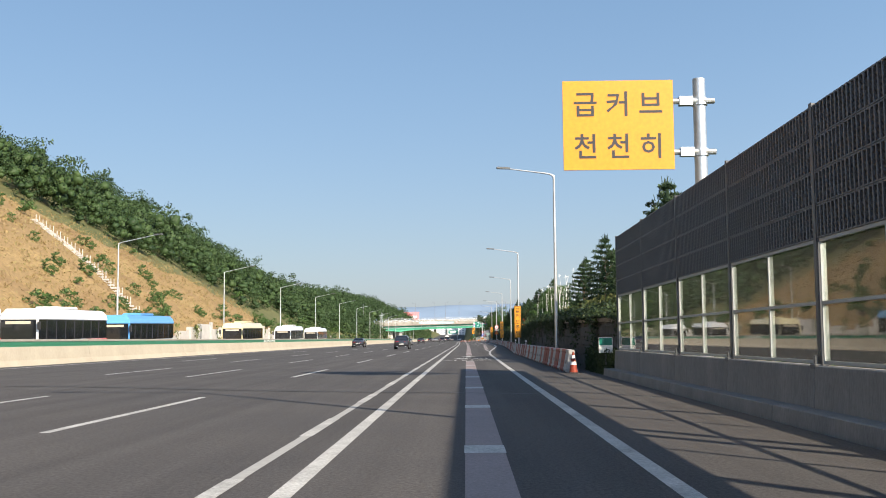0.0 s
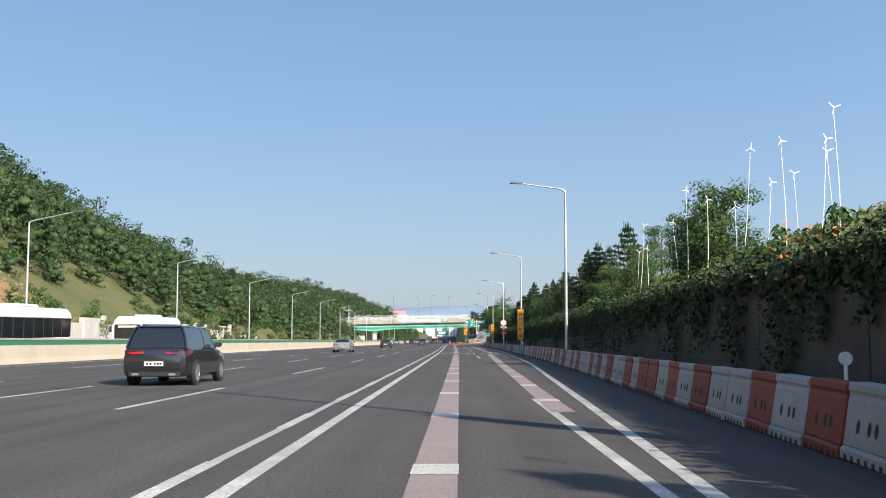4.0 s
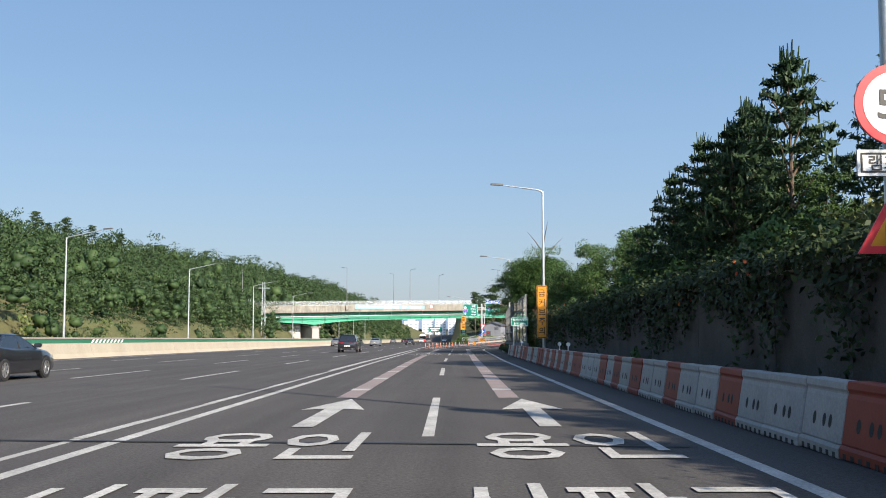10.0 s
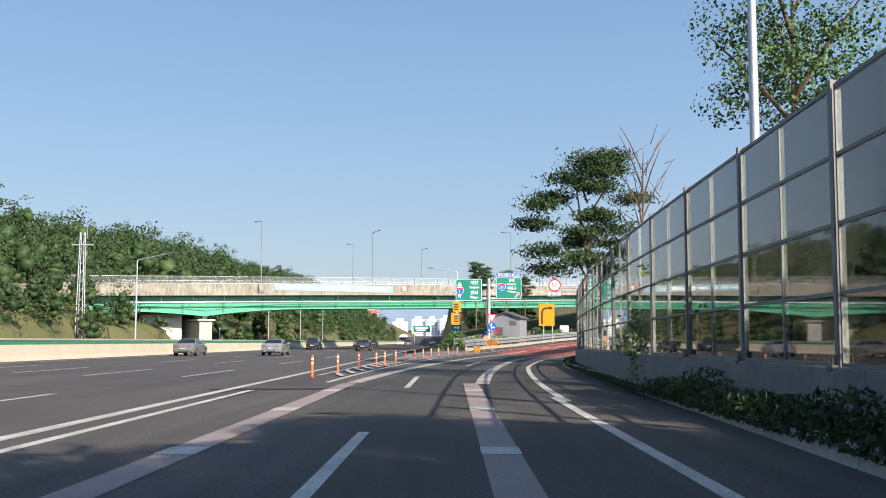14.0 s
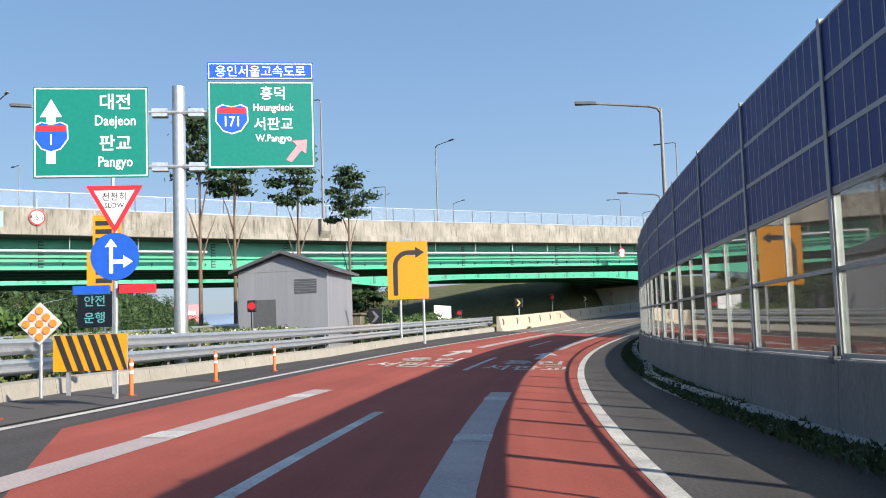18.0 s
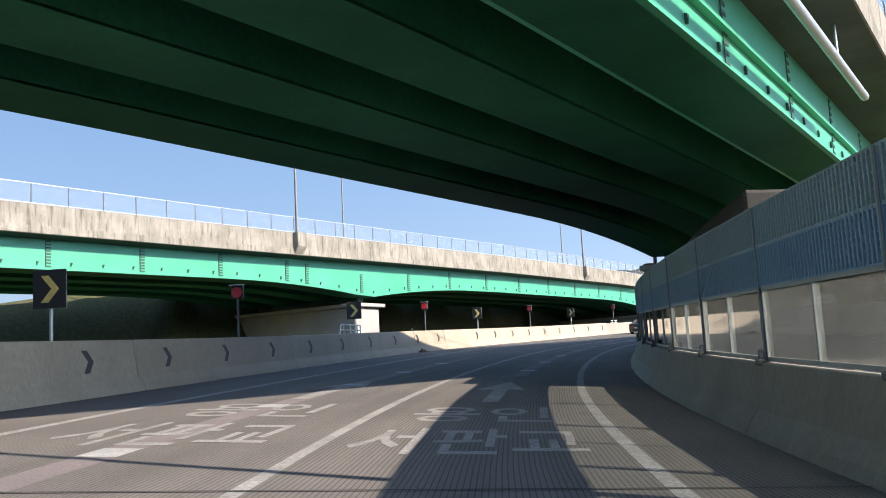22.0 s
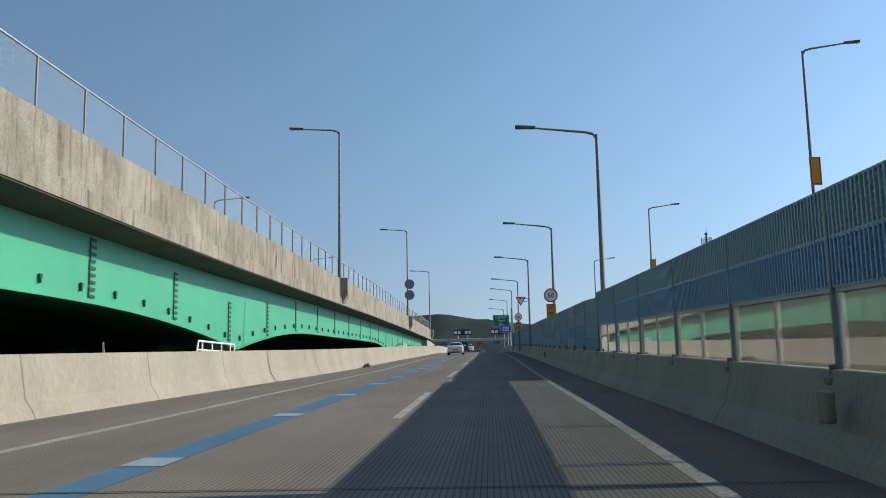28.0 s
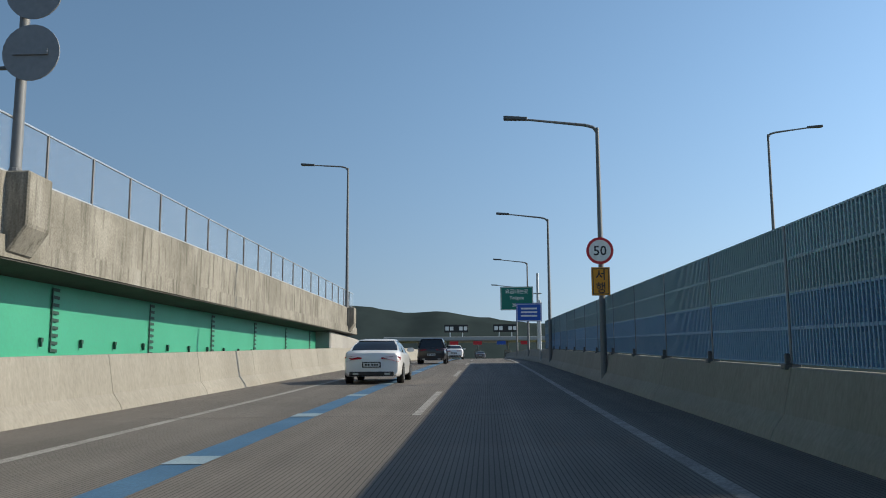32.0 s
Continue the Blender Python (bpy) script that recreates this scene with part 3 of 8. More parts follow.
gx, gy = grid_lines(-110, 300, 2.5, -4200, 4200), grid_lines(-60, 760, 4.0, -2500, 4600)
verts, tz = [], {}
for j, y in enumerate(gy):
    for i, x in enumerate(gx):
        verts.append((x, y, terrain(x, y)))
nx = len(gx)
faces, slots = [], []
for j in range(len(gy) - 1):
    for i in range(nx - 1):
        faces.append((j * nx + i, j * nx + i + 1, (j + 1) * nx + i + 1, (j + 1) * nx + i))
        x, y = (gx[i] + gx[i + 1]) / 2, (gy[j] + gy[j + 1]) / 2
        v = x - SLOPE * y
        h = verts[faces[-1][0]][2] - far_fall(y)
        slots.append(1 if v < -35 and h < dry_top(y) + 1.5 * noise.noise(Vector((x * 0.1, y * 0.1, 1))) else 0)
me = bpy.data.meshes.new("ground")
me.from_pydata(verts, [], faces)
me.materials.append(SOIL)
me.materials.append(DRY)
me.polygons.foreach_set("material_index", slots)
me.shade_smooth()
tagged(new("ground", me), "grassy ground with a dry brown cut slope beside the motorway", "ground", "", "structure")

rows = []
for s in np.arange(349, 425.1, 4.0):
    y = axis(s)[1]
    p, q = hw(-3.2, y, -0.004), rp(s, ramp_left(s) + 0.5, 0.001)
    rows.append([(p.lerp(q, k), (p.lerp(q, k).x, y)) for k in np.linspace(0, 1, 5)])
uv_strip("road_nose", rows, ASPHALT, "grey asphalt nose between motorway and ramp", "road")
rows = []
for s in np.arange(324, 480, 3.0):
    k = lerp(s, [306, 330, 345, 357, 380, 405, 420, 437, 445, 470, 480], [3.9, 3.7, 4.0, 4.05, 3.1, 3.4, 3.65, 3.0, 3.5, 3.1, 3.0])
    rows.append([(rp(s, k + 0.28 + d, 0.19 + 0.03 * math.sin(3 * d + s)), (d, s)) for d in (0, 0.4, 0.8, 1.3)])
uv_strip("ground_verge", rows, SOIL, "dark soil strip at the foot of the noise wall", "ground")

# ---- painted lines ----
marks = thing("road_markings", "worn white road markings on grey asphalt", "markings", kind="structure")


def hw_strip(name, v0, v1, y0, y1, mat, step=8.0, h=0.004, parent=None, label=""):
    """A painted strip on the highway; v0 and v1 are numbers or functions of y."""
    n = max(1, int(math.ceil((y1 - y0) / step)))
    rings = []
    for k in range(n + 1):
        y = y0 + (y1 - y0) * k / n
        a, b = (v0(y), v1(y)) if callable(v0) else (v0, v1)
        rings.append([hw(a, y, h), hw(b, y, h)])
    return part(name, sweep(rings, closed=False), mat, parent or marks, label)


def rp_strip(name, u0, u1, s0, s1, mat, step=2.5, h=0.016, parent=None, label=""):
    n = max(1, int(math.ceil((s1 - s0) / step)))
    h -= 0.007 if s0 >= 486 else 0.0
    rings = []
    for k in range(n + 1):
        s = s0 + (s1 - s0) * k / n
        a, b = (u0(s), u1(s)) if callable(u0) else (u0, u1)
        rings.append([rp(s, a, h), rp(s, b, h)])
    return part(name, sweep(rings, closed=False), mat, parent or marks, label)


lane = lambda v, w: (lambda y: v + drift(y) - w, lambda y: v + drift(y) + w)
hw_strip("solid_line", *lane(-1.63, 0.09), -60, 348, WHITE_LINE)
hw_strip("solid_line", *lane(-2.22, 0.065), -60, 420, plain("faded_road_paint", (0.36, 0.36, 0.35), 0.8))
for k in range(-6, 40):
    hw_strip("dash", *lane(-2.22, 0.085), 12.6 + 6.6 * k, 15.4 + 6.6 * k, WHITE_LINE, h=0.008) if 12.6 + 6.6 * k < 270 else None
hw_strip("solid_line", *lane(-2.3, 0.1), 270, 520, WHITE_LINE, h=0.009)
hw_strip("solid_line", -21.6, -21.4, -60, 900, WHITE_LINE, 20)
for v in (-5.95, -9.8, -13.7, -17.6):
    off = {-5.95: 0.0, -9.8: 1.0, -13.7: 4.0, -17.6: 8.0}[v]
    for k in range(-4, 44):
        y = 13.4 + off + 19.1 * k
        if v == -17.6 and k % 2:
            continue
        hw_strip("dash", *lane(v, 0.08), y, y + 8.1, WHITE_LINE, 9)
hw_strip("solid_line", lambda y: edge_v(y) - 0.09, lambda y: edge_v(y) + 0.09, -60, 345, WHITE_LINE, 6)
split_v = lambda y: lerp(y, [150, 200, 241, 287, 331], [2.15, 2.23, 2.36, 1.95, 2.04])
for k in range(10):
    y = 349.3 - 21.1 * k
    hw_strip("dash", lambda q: split_v(q) - 0.08, lambda q: split_v(q) + 0.08, y, y + 8.3, WHITE_LINE, 9)
hw_strip("dash", lambda y: lerp(y, [88, 140], [2.2, 2.12]), lambda y: lerp(y, [88, 140], [2.35, 2.28]), 92, 112, WHITE_LINE, 5)
# pink guide bands, broken by pale blocks
band_v = lambda y: lerp(y, [0, 31, 77, 144, 196, 240, 287, 331, 360], [0.2, 0.22, 0.28, 0.46, 0.5, 0.42, 0.08, 0.16, 0.2])
band2_v = lambda y: lerp(y, [100, 144, 181, 196, 287, 331], [2.3, 2.94, 3.6, 3.92, 3.74, 3.83])
texts_y = [(53.0, 70.0), (180.0, 198.5), (237.5, 252.0), (307.5, 324.0)]
for fn, y0, y1 in ((band_v, -40, 352), (band2_v, 108, 352)):
    cuts = [y0] + [c for t in texts_y if t[0] > y0 for c in t] + [y1]
    for a, b in zip(cuts[::2], cuts[1::2]):
        hw_strip("guide_band", lambda y: fn(y) - 0.22, lambda y: fn(y) + 0.22, a, b, PINK_BAND, 6, 0.006)
        y = a + 3
        while y < b - 1:
            hw_strip("guide_block", lambda q: fn(q) - 0.23, lambda q: fn(q) + 0.23, y, y + 0.75, WHITE_LINE, 2, 0.011)
            y += 6.8

PALE_BLUE = surface("pale_blue_block", (0.2, 0.3, 0.38), (0.3, 0.4, 0.46), 0.8)
# the ramp's lines
u_left = lambda s: lerp(s, [345, 402, 427, 446, 491, 535, 558, 590, 622, 650, 684, 723, 900], [-4.4, -6.76, -6.75, -6.61, -6.4, -6.64, -6.75, -6.6, -6.0, -5.6, -5.42, -5.4, -5.3])
u_lane = lambda s: lerp(s, [345, 397, 441, 487, 531, 554, 590, 627, 692, 721, 900], [-1.7, -2.31, -2.1, -2.1, -2.21, -2.14, -1.9, -1.56, -1.44, -1.28, -1.25])
u_edge = lambda s: lerp(s, [340, 374, 397, 442, 487, 531, 554, 590, 619, 681, 721, 900], [1.95, 1.3, 1.28, 1.44, 1.6, 1.36, 1.36, 1.6, 1.91, 1.98, 2.1, 2.1])
rp_strip("solid_line", lambda s: u_left(s) - 0.09, lambda s: u_left(s) + 0.09, 352, 486, WHITE_LINE)
rp_strip("solid_line", lambda s: u_left(s) - 0.09, lambda s: u_left(s) + 0.09, 487, 960, WORN_LINE)
rp_strip("solid_line", lambda s: u_edge(s) - 0.1, lambda s: u_edge(s) + 0.1, 344, 486, WHITE_LINE)
rp_strip("solid_line", lambda s: u_edge(s) - 0.09, lambda s: u_edge(s) + 0.09, 487, 960, WORN_LINE)
for s in (375.5, 396.6, 417.7, 441.0, 463.0):
    rp_strip("dash", lambda q: u_lane(q) - 0.08, lambda q: u_lane(q) + 0.08, s, s + 9.3, WHITE_LINE)
rp_strip("solid_line", lambda s: u_lane(s) - 0.08, lambda s: u_lane(s) + 0.08, 487, 606, WORN_LINE)
for k in range(14):
    s = 606.5 + 20.6 * k
    rp_strip("dash", lambda q: u_lane(q) - 0.08, lambda q: u_lane(q) + 0.08, s, s + 8.6, WORN_LINE)
for du, s0, s1, mat in ((-2.1, 352, 432, RAMP_BAND), (-2.15, 460, 486, RAMP_BAND), (-2.1, 488, 545, WORN_BAND), (1.75, 352, 432, RAMP_BAND), (1.8, 460, 508, RAMP_BAND), (1.8, 530, 596, WORN_BAND), (-1.98, 618, 900, BLUE_BAND)):
    base = rp_strip("guide_band", lambda s: u_lane(s) + du - 0.22, lambda s: u_lane(s) + du + 0.22, s0, s1, mat, h=0.018)
    q = s0 + 3.0
    while q < s1 - 1:
        rp_strip("guide_block", lambda s: u_lane(s) + du - 0.23, lambda s: u_lane(s) + du + 0.23, q, q + 0.75, PALE_BLUE if mat is BLUE_BAND else WHITE_LINE, h=0.024)
        q += 6.8
# hatched nose between highway and ramp
def nose(y, w, h):
    """A place on the nose: w is 0 on the motorway side and 1 at the ramp's edge line."""
    a = hw(lerp(y, [356, 400], [-1.7, -0.6]), y)
    s = near_axis(*rp(y, u_left(y))[:2])[0] - 1.0
    b = rp(s, u_left(s) - 0.2)
    crown = lerp(y, [402, 408, 414, 420, 426, 432, 440], [0, 0.015, 0.045, 0.08, 0.13, 0.18, 0.25])
    return a.lerp(b, w) + Vector((0, 0, h + crown * min(1.0, 4 * w * (1 - w))))


part("nose_asphalt", sweep([[nose(y, w, 0.022) for w in np.linspace(0, 1, 9)] for y in np.arange(372, 438, 3.0)], closed=False, caps=False), ASPHALT, marks)
part("nose_line", sweep([[nose(y, 0, 0.032), nose(y, 0, 0.032) + Vector((0.16, 0, 0))] for y in np.arange(358, 430, 3.0)], closed=False, caps=False), WHITE_LINE, marks)
for k in range(22):
    y = 358 + 3.0 * k
    part("hatch", sweep([[nose(y + 4.5 * (1 - w) ** 1.4, w, 0.036), nose(y + 4.5 * (1 - w) ** 1.4 + 0.95, w, 0.036)] for w in np.linspace(0.02, 0.98, 8)], closed=False, caps=False), WHITE_LINE, marks)


# writing on the road: rows of characters, drawn out along the way
def road_text(body, at, wide, deep, label="", mat=None):
    """at(a, b): the place a metres to the right and b metres along from the text's middle."""
    v, f = letters(body, 1.0)
    xs, zs = [p[0] for p in v], [p[2] for p in v]
    kx, kz = wide / (max(xs) - min(xs)), deep / (max(zs) - min(zs))
    part("road_writing", ([tuple(at((p[0] - (max(xs) + min(xs)) / 2) * kx, p[2] * kz)) for p in v], f), mat or WHITE_LINE, marks, label)


def road_arrow(at, long=5.0, lean=0.0, mat=None):
    w = 0.16
    pts = [(-w, -long / 2), (w, -long / 2), (w, long * 0.06), (0.56, long * 0.02), (0, long / 2), (-0.56, long * 0.02), (-w, long * 0.06)]
    part("road_arrow", ([tuple(at(a + lean * b, b)) for a, b in pts], [(0, 1, 2, 6), (2, 3, 4), (2, 4, 6), (6, 4, 5)]), mat or WHITE_LINE, marks)


def hw_at(v, y):
    return lambda a, b: hw(v + a, y + b, 0.013)


def rp_at(du, s):
    return lambda a, b: rp(s + b, u_lane(s) + du + a, 0.022 if s < 486 else 0.012)


road_text("서판교", hw_at(0.1, 55.6), 2.9, 2.1)
road_text("용인", hw_at(0.35, 60.2), 2.1, 2.9)
road_arrow(hw_at(0.2, 66.2))
for v in (0.2, 3.75):
    road_text("고속도로", hw_at(v + 0.25, 181.6), 2.9, 2.4)
    road_text("용인서울", hw_at(v + 0.25, 185.8), 2.9, 2.6)
    road_arrow(hw_at(v + 0.25, 191.6), 6.4)
    for y in (238.4, 308.4):
        d = v + (0.3 if y < 300 else -0.12)
        road_text("서판교", hw_at(d, y), 2.9, 2.5)
        road_text("용인", hw_at(d, y + 4.4), 2.2, 2.9)
        road_arrow(hw_at(d, y + 9.9), 6.4)
for du in (-2.1, 1.75):
    for s in (443.4, 513.6, 604.0):
        d = s + (0.6 if du < 0 else 0.0)
        worn = WORN_LINE if s > 486 else None
        road_text("서판교", rp_at(du, d - 0.3), 2.8, 2.9, mat=worn)
        road_text("용인", rp_at(du, d + 3.6), 2.2, 2.8, mat=worn)
        road_arrow(rp_at(du, d + 9.9), 7.2, mat=worn)
    road_arrow(rp_at(du, 377.0))
    road_arrow(rp_at(du, 576.0), mat=WORN_LINE)
# dark joints across the road
for y, v0, v1, lean in ((22, -13, 1.6, -0.42), (60, -20, 1.9, -0.16), (150, -20, 2, -0.1), (243, -22, 5.4, -0.15), (303, -20, 2, -0.22)):
    rings = [[hw(v0 + (v1 - v0) * k / 8, y + lean * (v0 + (v1 - v0) * k / 8) + 0.25 * math.sin(k), 0.0125), hw(v0 + (v1 - v0) * k / 8, y + 0.12 + lean * (v0 + (v1 - v0) * k / 8) + 0.25 * math.sin(k), 0.0125)] for k in range(9)]
    part("tar_seam", sweep(rings, closed=False), TAR, marks, "black tar seam across the lanes")
for s in (487, 509.5, 532, 560, 590, 612, 640, 668, 700, 730):
    part("expansion_joint", sweep([[rp(s + 0.1 * u, u, 0.018), rp(s + 0.1 * u + 0.045, u, 0.018)] for u in np.linspace(ramp_left(s), 3.2, 8)], closed=False), JOINT, marks, "dark expansion joint across the ramp")


# ---- bridges ----
class Span:
    """A straight bridge line: a metres along, w metres in from the near face, z up."""
    def __init__(self, x, y, dx, dy):
        self.o, self.d = Vector((x, y, 0)), Vector((dx, dy, 0)).normalized()
        self.n = Vector((-self.d.y, self.d.x, 0))

    def at(self, a, w, z):
        return self.o + self.d * a + self.n * w + Vector((0, 0, z))


B1, B2 = Span(-31.75, 446.8, 0.863, 0.505), Span(74.73, 551.74, 0.884, 0.468)
top1 = lambda a: 2.75 + 0.0215 * a + lerp(a, [40, 70, 87, 110], [0.0, -0.14, 0.0, 0.12])
top2 = lambda a: lerp(a, [-170, -120, -35, -11, 9, 27, 50, 66, 74, 100, 106, 145, 176, 217], [3.2, 4.1, 5.5, 5.85, 6.15, 6.38, 6.48, 6.42, 6.55, 7.35, 7.55, 9.15, 10.3, 11.7])


def haunch(a, piers, span):
    k = min(abs(a - p) for p in piers)
    return 0.85 * max(0, 1 - k / span) ** 2


def bridge(name, B, top, a0, a1, wide, piers, depth, fence=True, label="", rail=1.05, edge=0.36, over=1.0, ledge=False):
    """rail: the parapet's height; edge: the deck's visible edge; over: how far the deck stands out over the girders."""
    b = thing(name, label, "bridge")
    low, under = rail + edge, rail + edge + 0.08
    st = list(np.arange(a0, a1, 4.0)) + [a1]
    for w0, w1 in ((0.0, 0.35), (wide - 0.35, wide)):
        part("parapet", sweep([[B.at(a, w0, top(a)), B.at(a, w1, top(a)), B.at(a, w1, top(a) - rail), B.at(a, w0, top(a) - rail)] for a in st]), STAINED, b, "weathered pale concrete parapet with dark streaks")
    part("deck", sweep([[B.at(a, -0.07, top(a) - rail), B.at(a, wide + 0.07, top(a) - rail), B.at(a, wide + 0.07, top(a) - low), B.at(a, wide - over, top(a) - under), B.at(a, over, top(a) - under), B.at(a, -0.07, top(a) - low)] for a in st]), STAINED, b, "stained concrete deck slab")
    # thin dark sheets paint in the shade under the overhangs
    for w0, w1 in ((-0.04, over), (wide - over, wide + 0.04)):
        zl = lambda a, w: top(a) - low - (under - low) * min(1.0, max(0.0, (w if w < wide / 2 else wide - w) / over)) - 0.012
        part("deck_soffit", sweep([[B.at(a, w0, zl(a, w0)), B.at(a, w1, zl(a, w1)), B.at(a, w1, zl(a, w1) - 0.02), B.at(a, w0, zl(a, w0) - 0.02)] for a in st]), SHADED_CONCRETE, b, "dark sheet under the deck that paints in its shade")
    bottom = lambda a: top(a) - under - depth - haunch(a, piers, 14)
    n = 4
    for g in range(n):
        w = over + g * (wide - over - 2.6) / (n - 1)
        rings = []
        for a in np.arange(a0, a1 + 0.1, 2.0):
            z1, z0 = top(a) - under, bottom(a)
            rings.append([B.at(a, w, z1), B.at(a, w + 1.6, z1), B.at(a, w + 1.6, z0), B.at(a, w, z0)])
        # inner girders and bottom plates get the colour darkened for shade
        part("girder", sweep(rings), SHADED_STEEL if g else GREEN_STEEL, b, "green steel box girder under the deck, darkened for shade" if g else "green painted steel box girder")
        part("soffit_plate", sweep([[B.at(a, w + 0.02, bottom(a) - 0.045), B.at(a, w + 1.58, bottom(a) - 0.045), B.at(a, w + 1.58, bottom(a) - 0.06), B.at(a, w + 0.02, bottom(a) - 0.06)] for a in np.arange(a0, a1 + 0.1, 2.0)]), SHADED_STEEL, b, "dark plate under the girder that paints in its shade")
        if g == 0:
            part("flange", sweep([[B.at(a, w - 0.12, bottom(a)), B.at(a, w + 1.7, bottom(a)), B.at(a, w + 1.7, bottom(a) - 0.04), B.at(a, w - 0.12, bottom(a) - 0.04)] for a in np.arange(a0, a1 + 0.1, 2.0)]), GREEN_STEEL, b)
        if g == 0 and ledge:
            part("ledge", sweep([[B.at(a, w - 0.16, bottom(a) + 0.78), B.at(a, w + 0.01, bottom(a) + 0.78), B.at(a, w + 0.01, bottom(a) + 0.7), B.at(a, w - 0.16, bottom(a) + 0.7)] for a in np.arange(a0, a1 + 0.1, 2.0)]), GREEN_STEEL, b, "narrow green steel ledge along the girder")
    a = a0 + 3
    lug = mesh("lug", join(box(-0.03, -0.06, -0.1, 0.01, 0, 0.0), box(-0.03, -0.05, 0.0, 0.07, 0, 0.08)), DARK_STEEL)
    comb = [(-0.16, 0.0)]
    for k in range(9):
        comb += [(0.16, k * 0.17), (0.16, k * 0.17 + 0.07), (-0.12, k * 0.17 + 0.07), (-0.12, k * 0.17 + 0.17)]
    rib = mesh("splice", prism(comb[:-2] + [(-0.16, 8 * 0.17 + 0.07)], -0.02, 0.0), DARK_STEEL)
    turn = Matrix.Rotation(math.atan2(B.d.y, B.d.x), 4, "Z")
    while a < a1 - 2:
        zb = bottom(a)
        part("lug", lug, None, b, m=Matrix.Translation(B.at(a, over - 0.02, zb + 0.3)) @ turn)
        if int(a / 1.9) % 3 == 0:
            part("splice_plate", rib, None, b, "dark bolted splice on the green girder", m=Matrix.Translation(B.at(a + 0.6, over - 0.02, zb + 0.12)) @ turn @ Matrix.Diagonal((1, 1, depth / 1.65, 1)))
        a += 1.9
    for a in np.arange(a0 + 6, a1, 9.0):
        part("cross_beam", sweep([[B.at(a - 0.1, w, top(a) - under), B.at(a + 0.1, w, top(a) - under), B.at(a + 0.1, w, top(a) - under - 0.9), B.at(a - 0.1, w, top(a) - under - 0.9)] for w in (over + 1.5, wide - over - 1.5)]), DARK_STEEL, b)
    if fence:
        for w in (0.18, wide - 0.18):
            posts = mesh("fence_post", tube((0, 0, 0), (0, 0, 1.05), 0.028, n=6), DARK_POST)
            for a in np.arange(a0 + 1, a1, 2.05):
                part("fence_post", posts, None, b, m=Matrix.Translation(B.at(a, w, top(a))))
            part("fence_rail", join(*[sweep([[B.at(a, w - 0.02, top(a) + z), B.at(a, w + 0.02, top(a) + z), B.at(a, w + 0.02, top(a) + z + 0.03), B.at(a, w - 0.02, top(a) + z + 0.03)] for a in st]) for z in (1.02, 0.06)]), GALV, b)
            part("fence_mesh", sweep([[B.at(a, w, top(a) + 0.05), B.at(a, w, top(a) + 1.03)] for a in st], closed=False), MESH, b, "fine wire mesh fence")
    return b


def mesh_wire():
    def build(node, bsdf, links):
        co = node("TexCoord").outputs["Object"]
        turn = node("Mapping", [("Vector", co), ("Scale", (9.0, 9.0, 9.0)), ("Rotation", (0, radians(45), 0))]).outputs[0]
        ch = node("TexChecker", [("Vector", turn), ("Scale", 1.0)]).outputs[1]
        n = node("TexNoise", [("Vector", co), ("Scale", 30.0)]).outputs[0]
        a = node("MapRange", [(0, ch), (3, 0.07), (4, 0.13)]).outputs[0]
        bsdf.inputs["Base Color"].default_value = (0.55, 0.58, 0.6, 1)
        bsdf.inputs["Roughness"].default_value = 0.5
        links.new(a, bsdf.inputs["Alpha"])
    return material("wire_mesh", build)


MESH = mesh_wire()
P1, P2 = [-2.0, 15.5, 142.0], [-44.0, 8.5, 62.0, 111.0, 165.0]
bridge_near = bridge("road_bridge", B1, top1, -4.4, 190.0, 13.5, P1, 1.85, True, "overpass with green steel girders and a weathered pale concrete parapet", 1.15, 0.42, 1.8, True)
bridge_far = bridge("road_bridge", B2, top2, -165.0, 217.0, 13.5, P2, 1.5, True, "long viaduct with green haunched girders beside the ramp")


def pier(B, a, top, long, wide, w0, ground, label, depth):
    z1 = top(a) - 1.5 - depth - 1.3
    t = thing("bridge_pier", label, "bridge pier")
    part("wall", rounded(sweep([[B.at(a - long / 2, w0, z), B.at(a + long / 2, w0, z), B.at(a + long / 2, w0 + wide, z), B.at(a - long / 2, w0 + wide, z)] for z in (ground, z1 - 0.25)]), 0.06, 1), CONCRETE, t)
    part("cap", rounded(sweep([[B.at(a - long / 2 - 0.35, w0 - 0.35, z), B.at(a + long / 2 + 0.35, w0 - 0.35, z), B.at(a + long / 2 + 0.35, w0 + wide + 0.35, z), B.at(a - long / 2 - 0.35, w0 + wide + 0.35, z)] for z in (z1 - 0.25, z1)]), 0.04, 1), CONCRETE, t)
    for w in (w0 + 0.9, w0 + wide - 0.9):
        part("bearing", sweep([[B.at(a - 0.3, w - 0.3, z), B.at(a + 0.3, w - 0.3, z), B.at(a + 0.3, w + 0.3, z), B.at(a - 0.3, w + 0.3, z)] for z in (z1, z1 + 0.45)]), DARK_STEEL, t)


for a, g in ((15.5, -6.6), (142.0, -7)):
    pier(B1, a, top1, 1.8, 11.5, 1.0, g, "pale concrete wall pier under the overpass", 2.0)
for a in (8.5, 62.0, 111.0):
    pier(B2, a, top2, 2.7, 11.5, 1.2, -8.0, "pale concrete wall pier under the viaduct", 1.5)
# abutments
def abutment(B, a0, a1, top, w0, w1, low, label):
    solid("abutment", rounded(sweep([[B.at(a, w0, low), B.at(a, w1, low), B.at(a, w1, top(a) - 1.45), B.at(a, w0, top(a) - 1.45)] for a in (a0, a1)]), 0.08, 1), CONCRETE, label, "abutment", kind="structure")


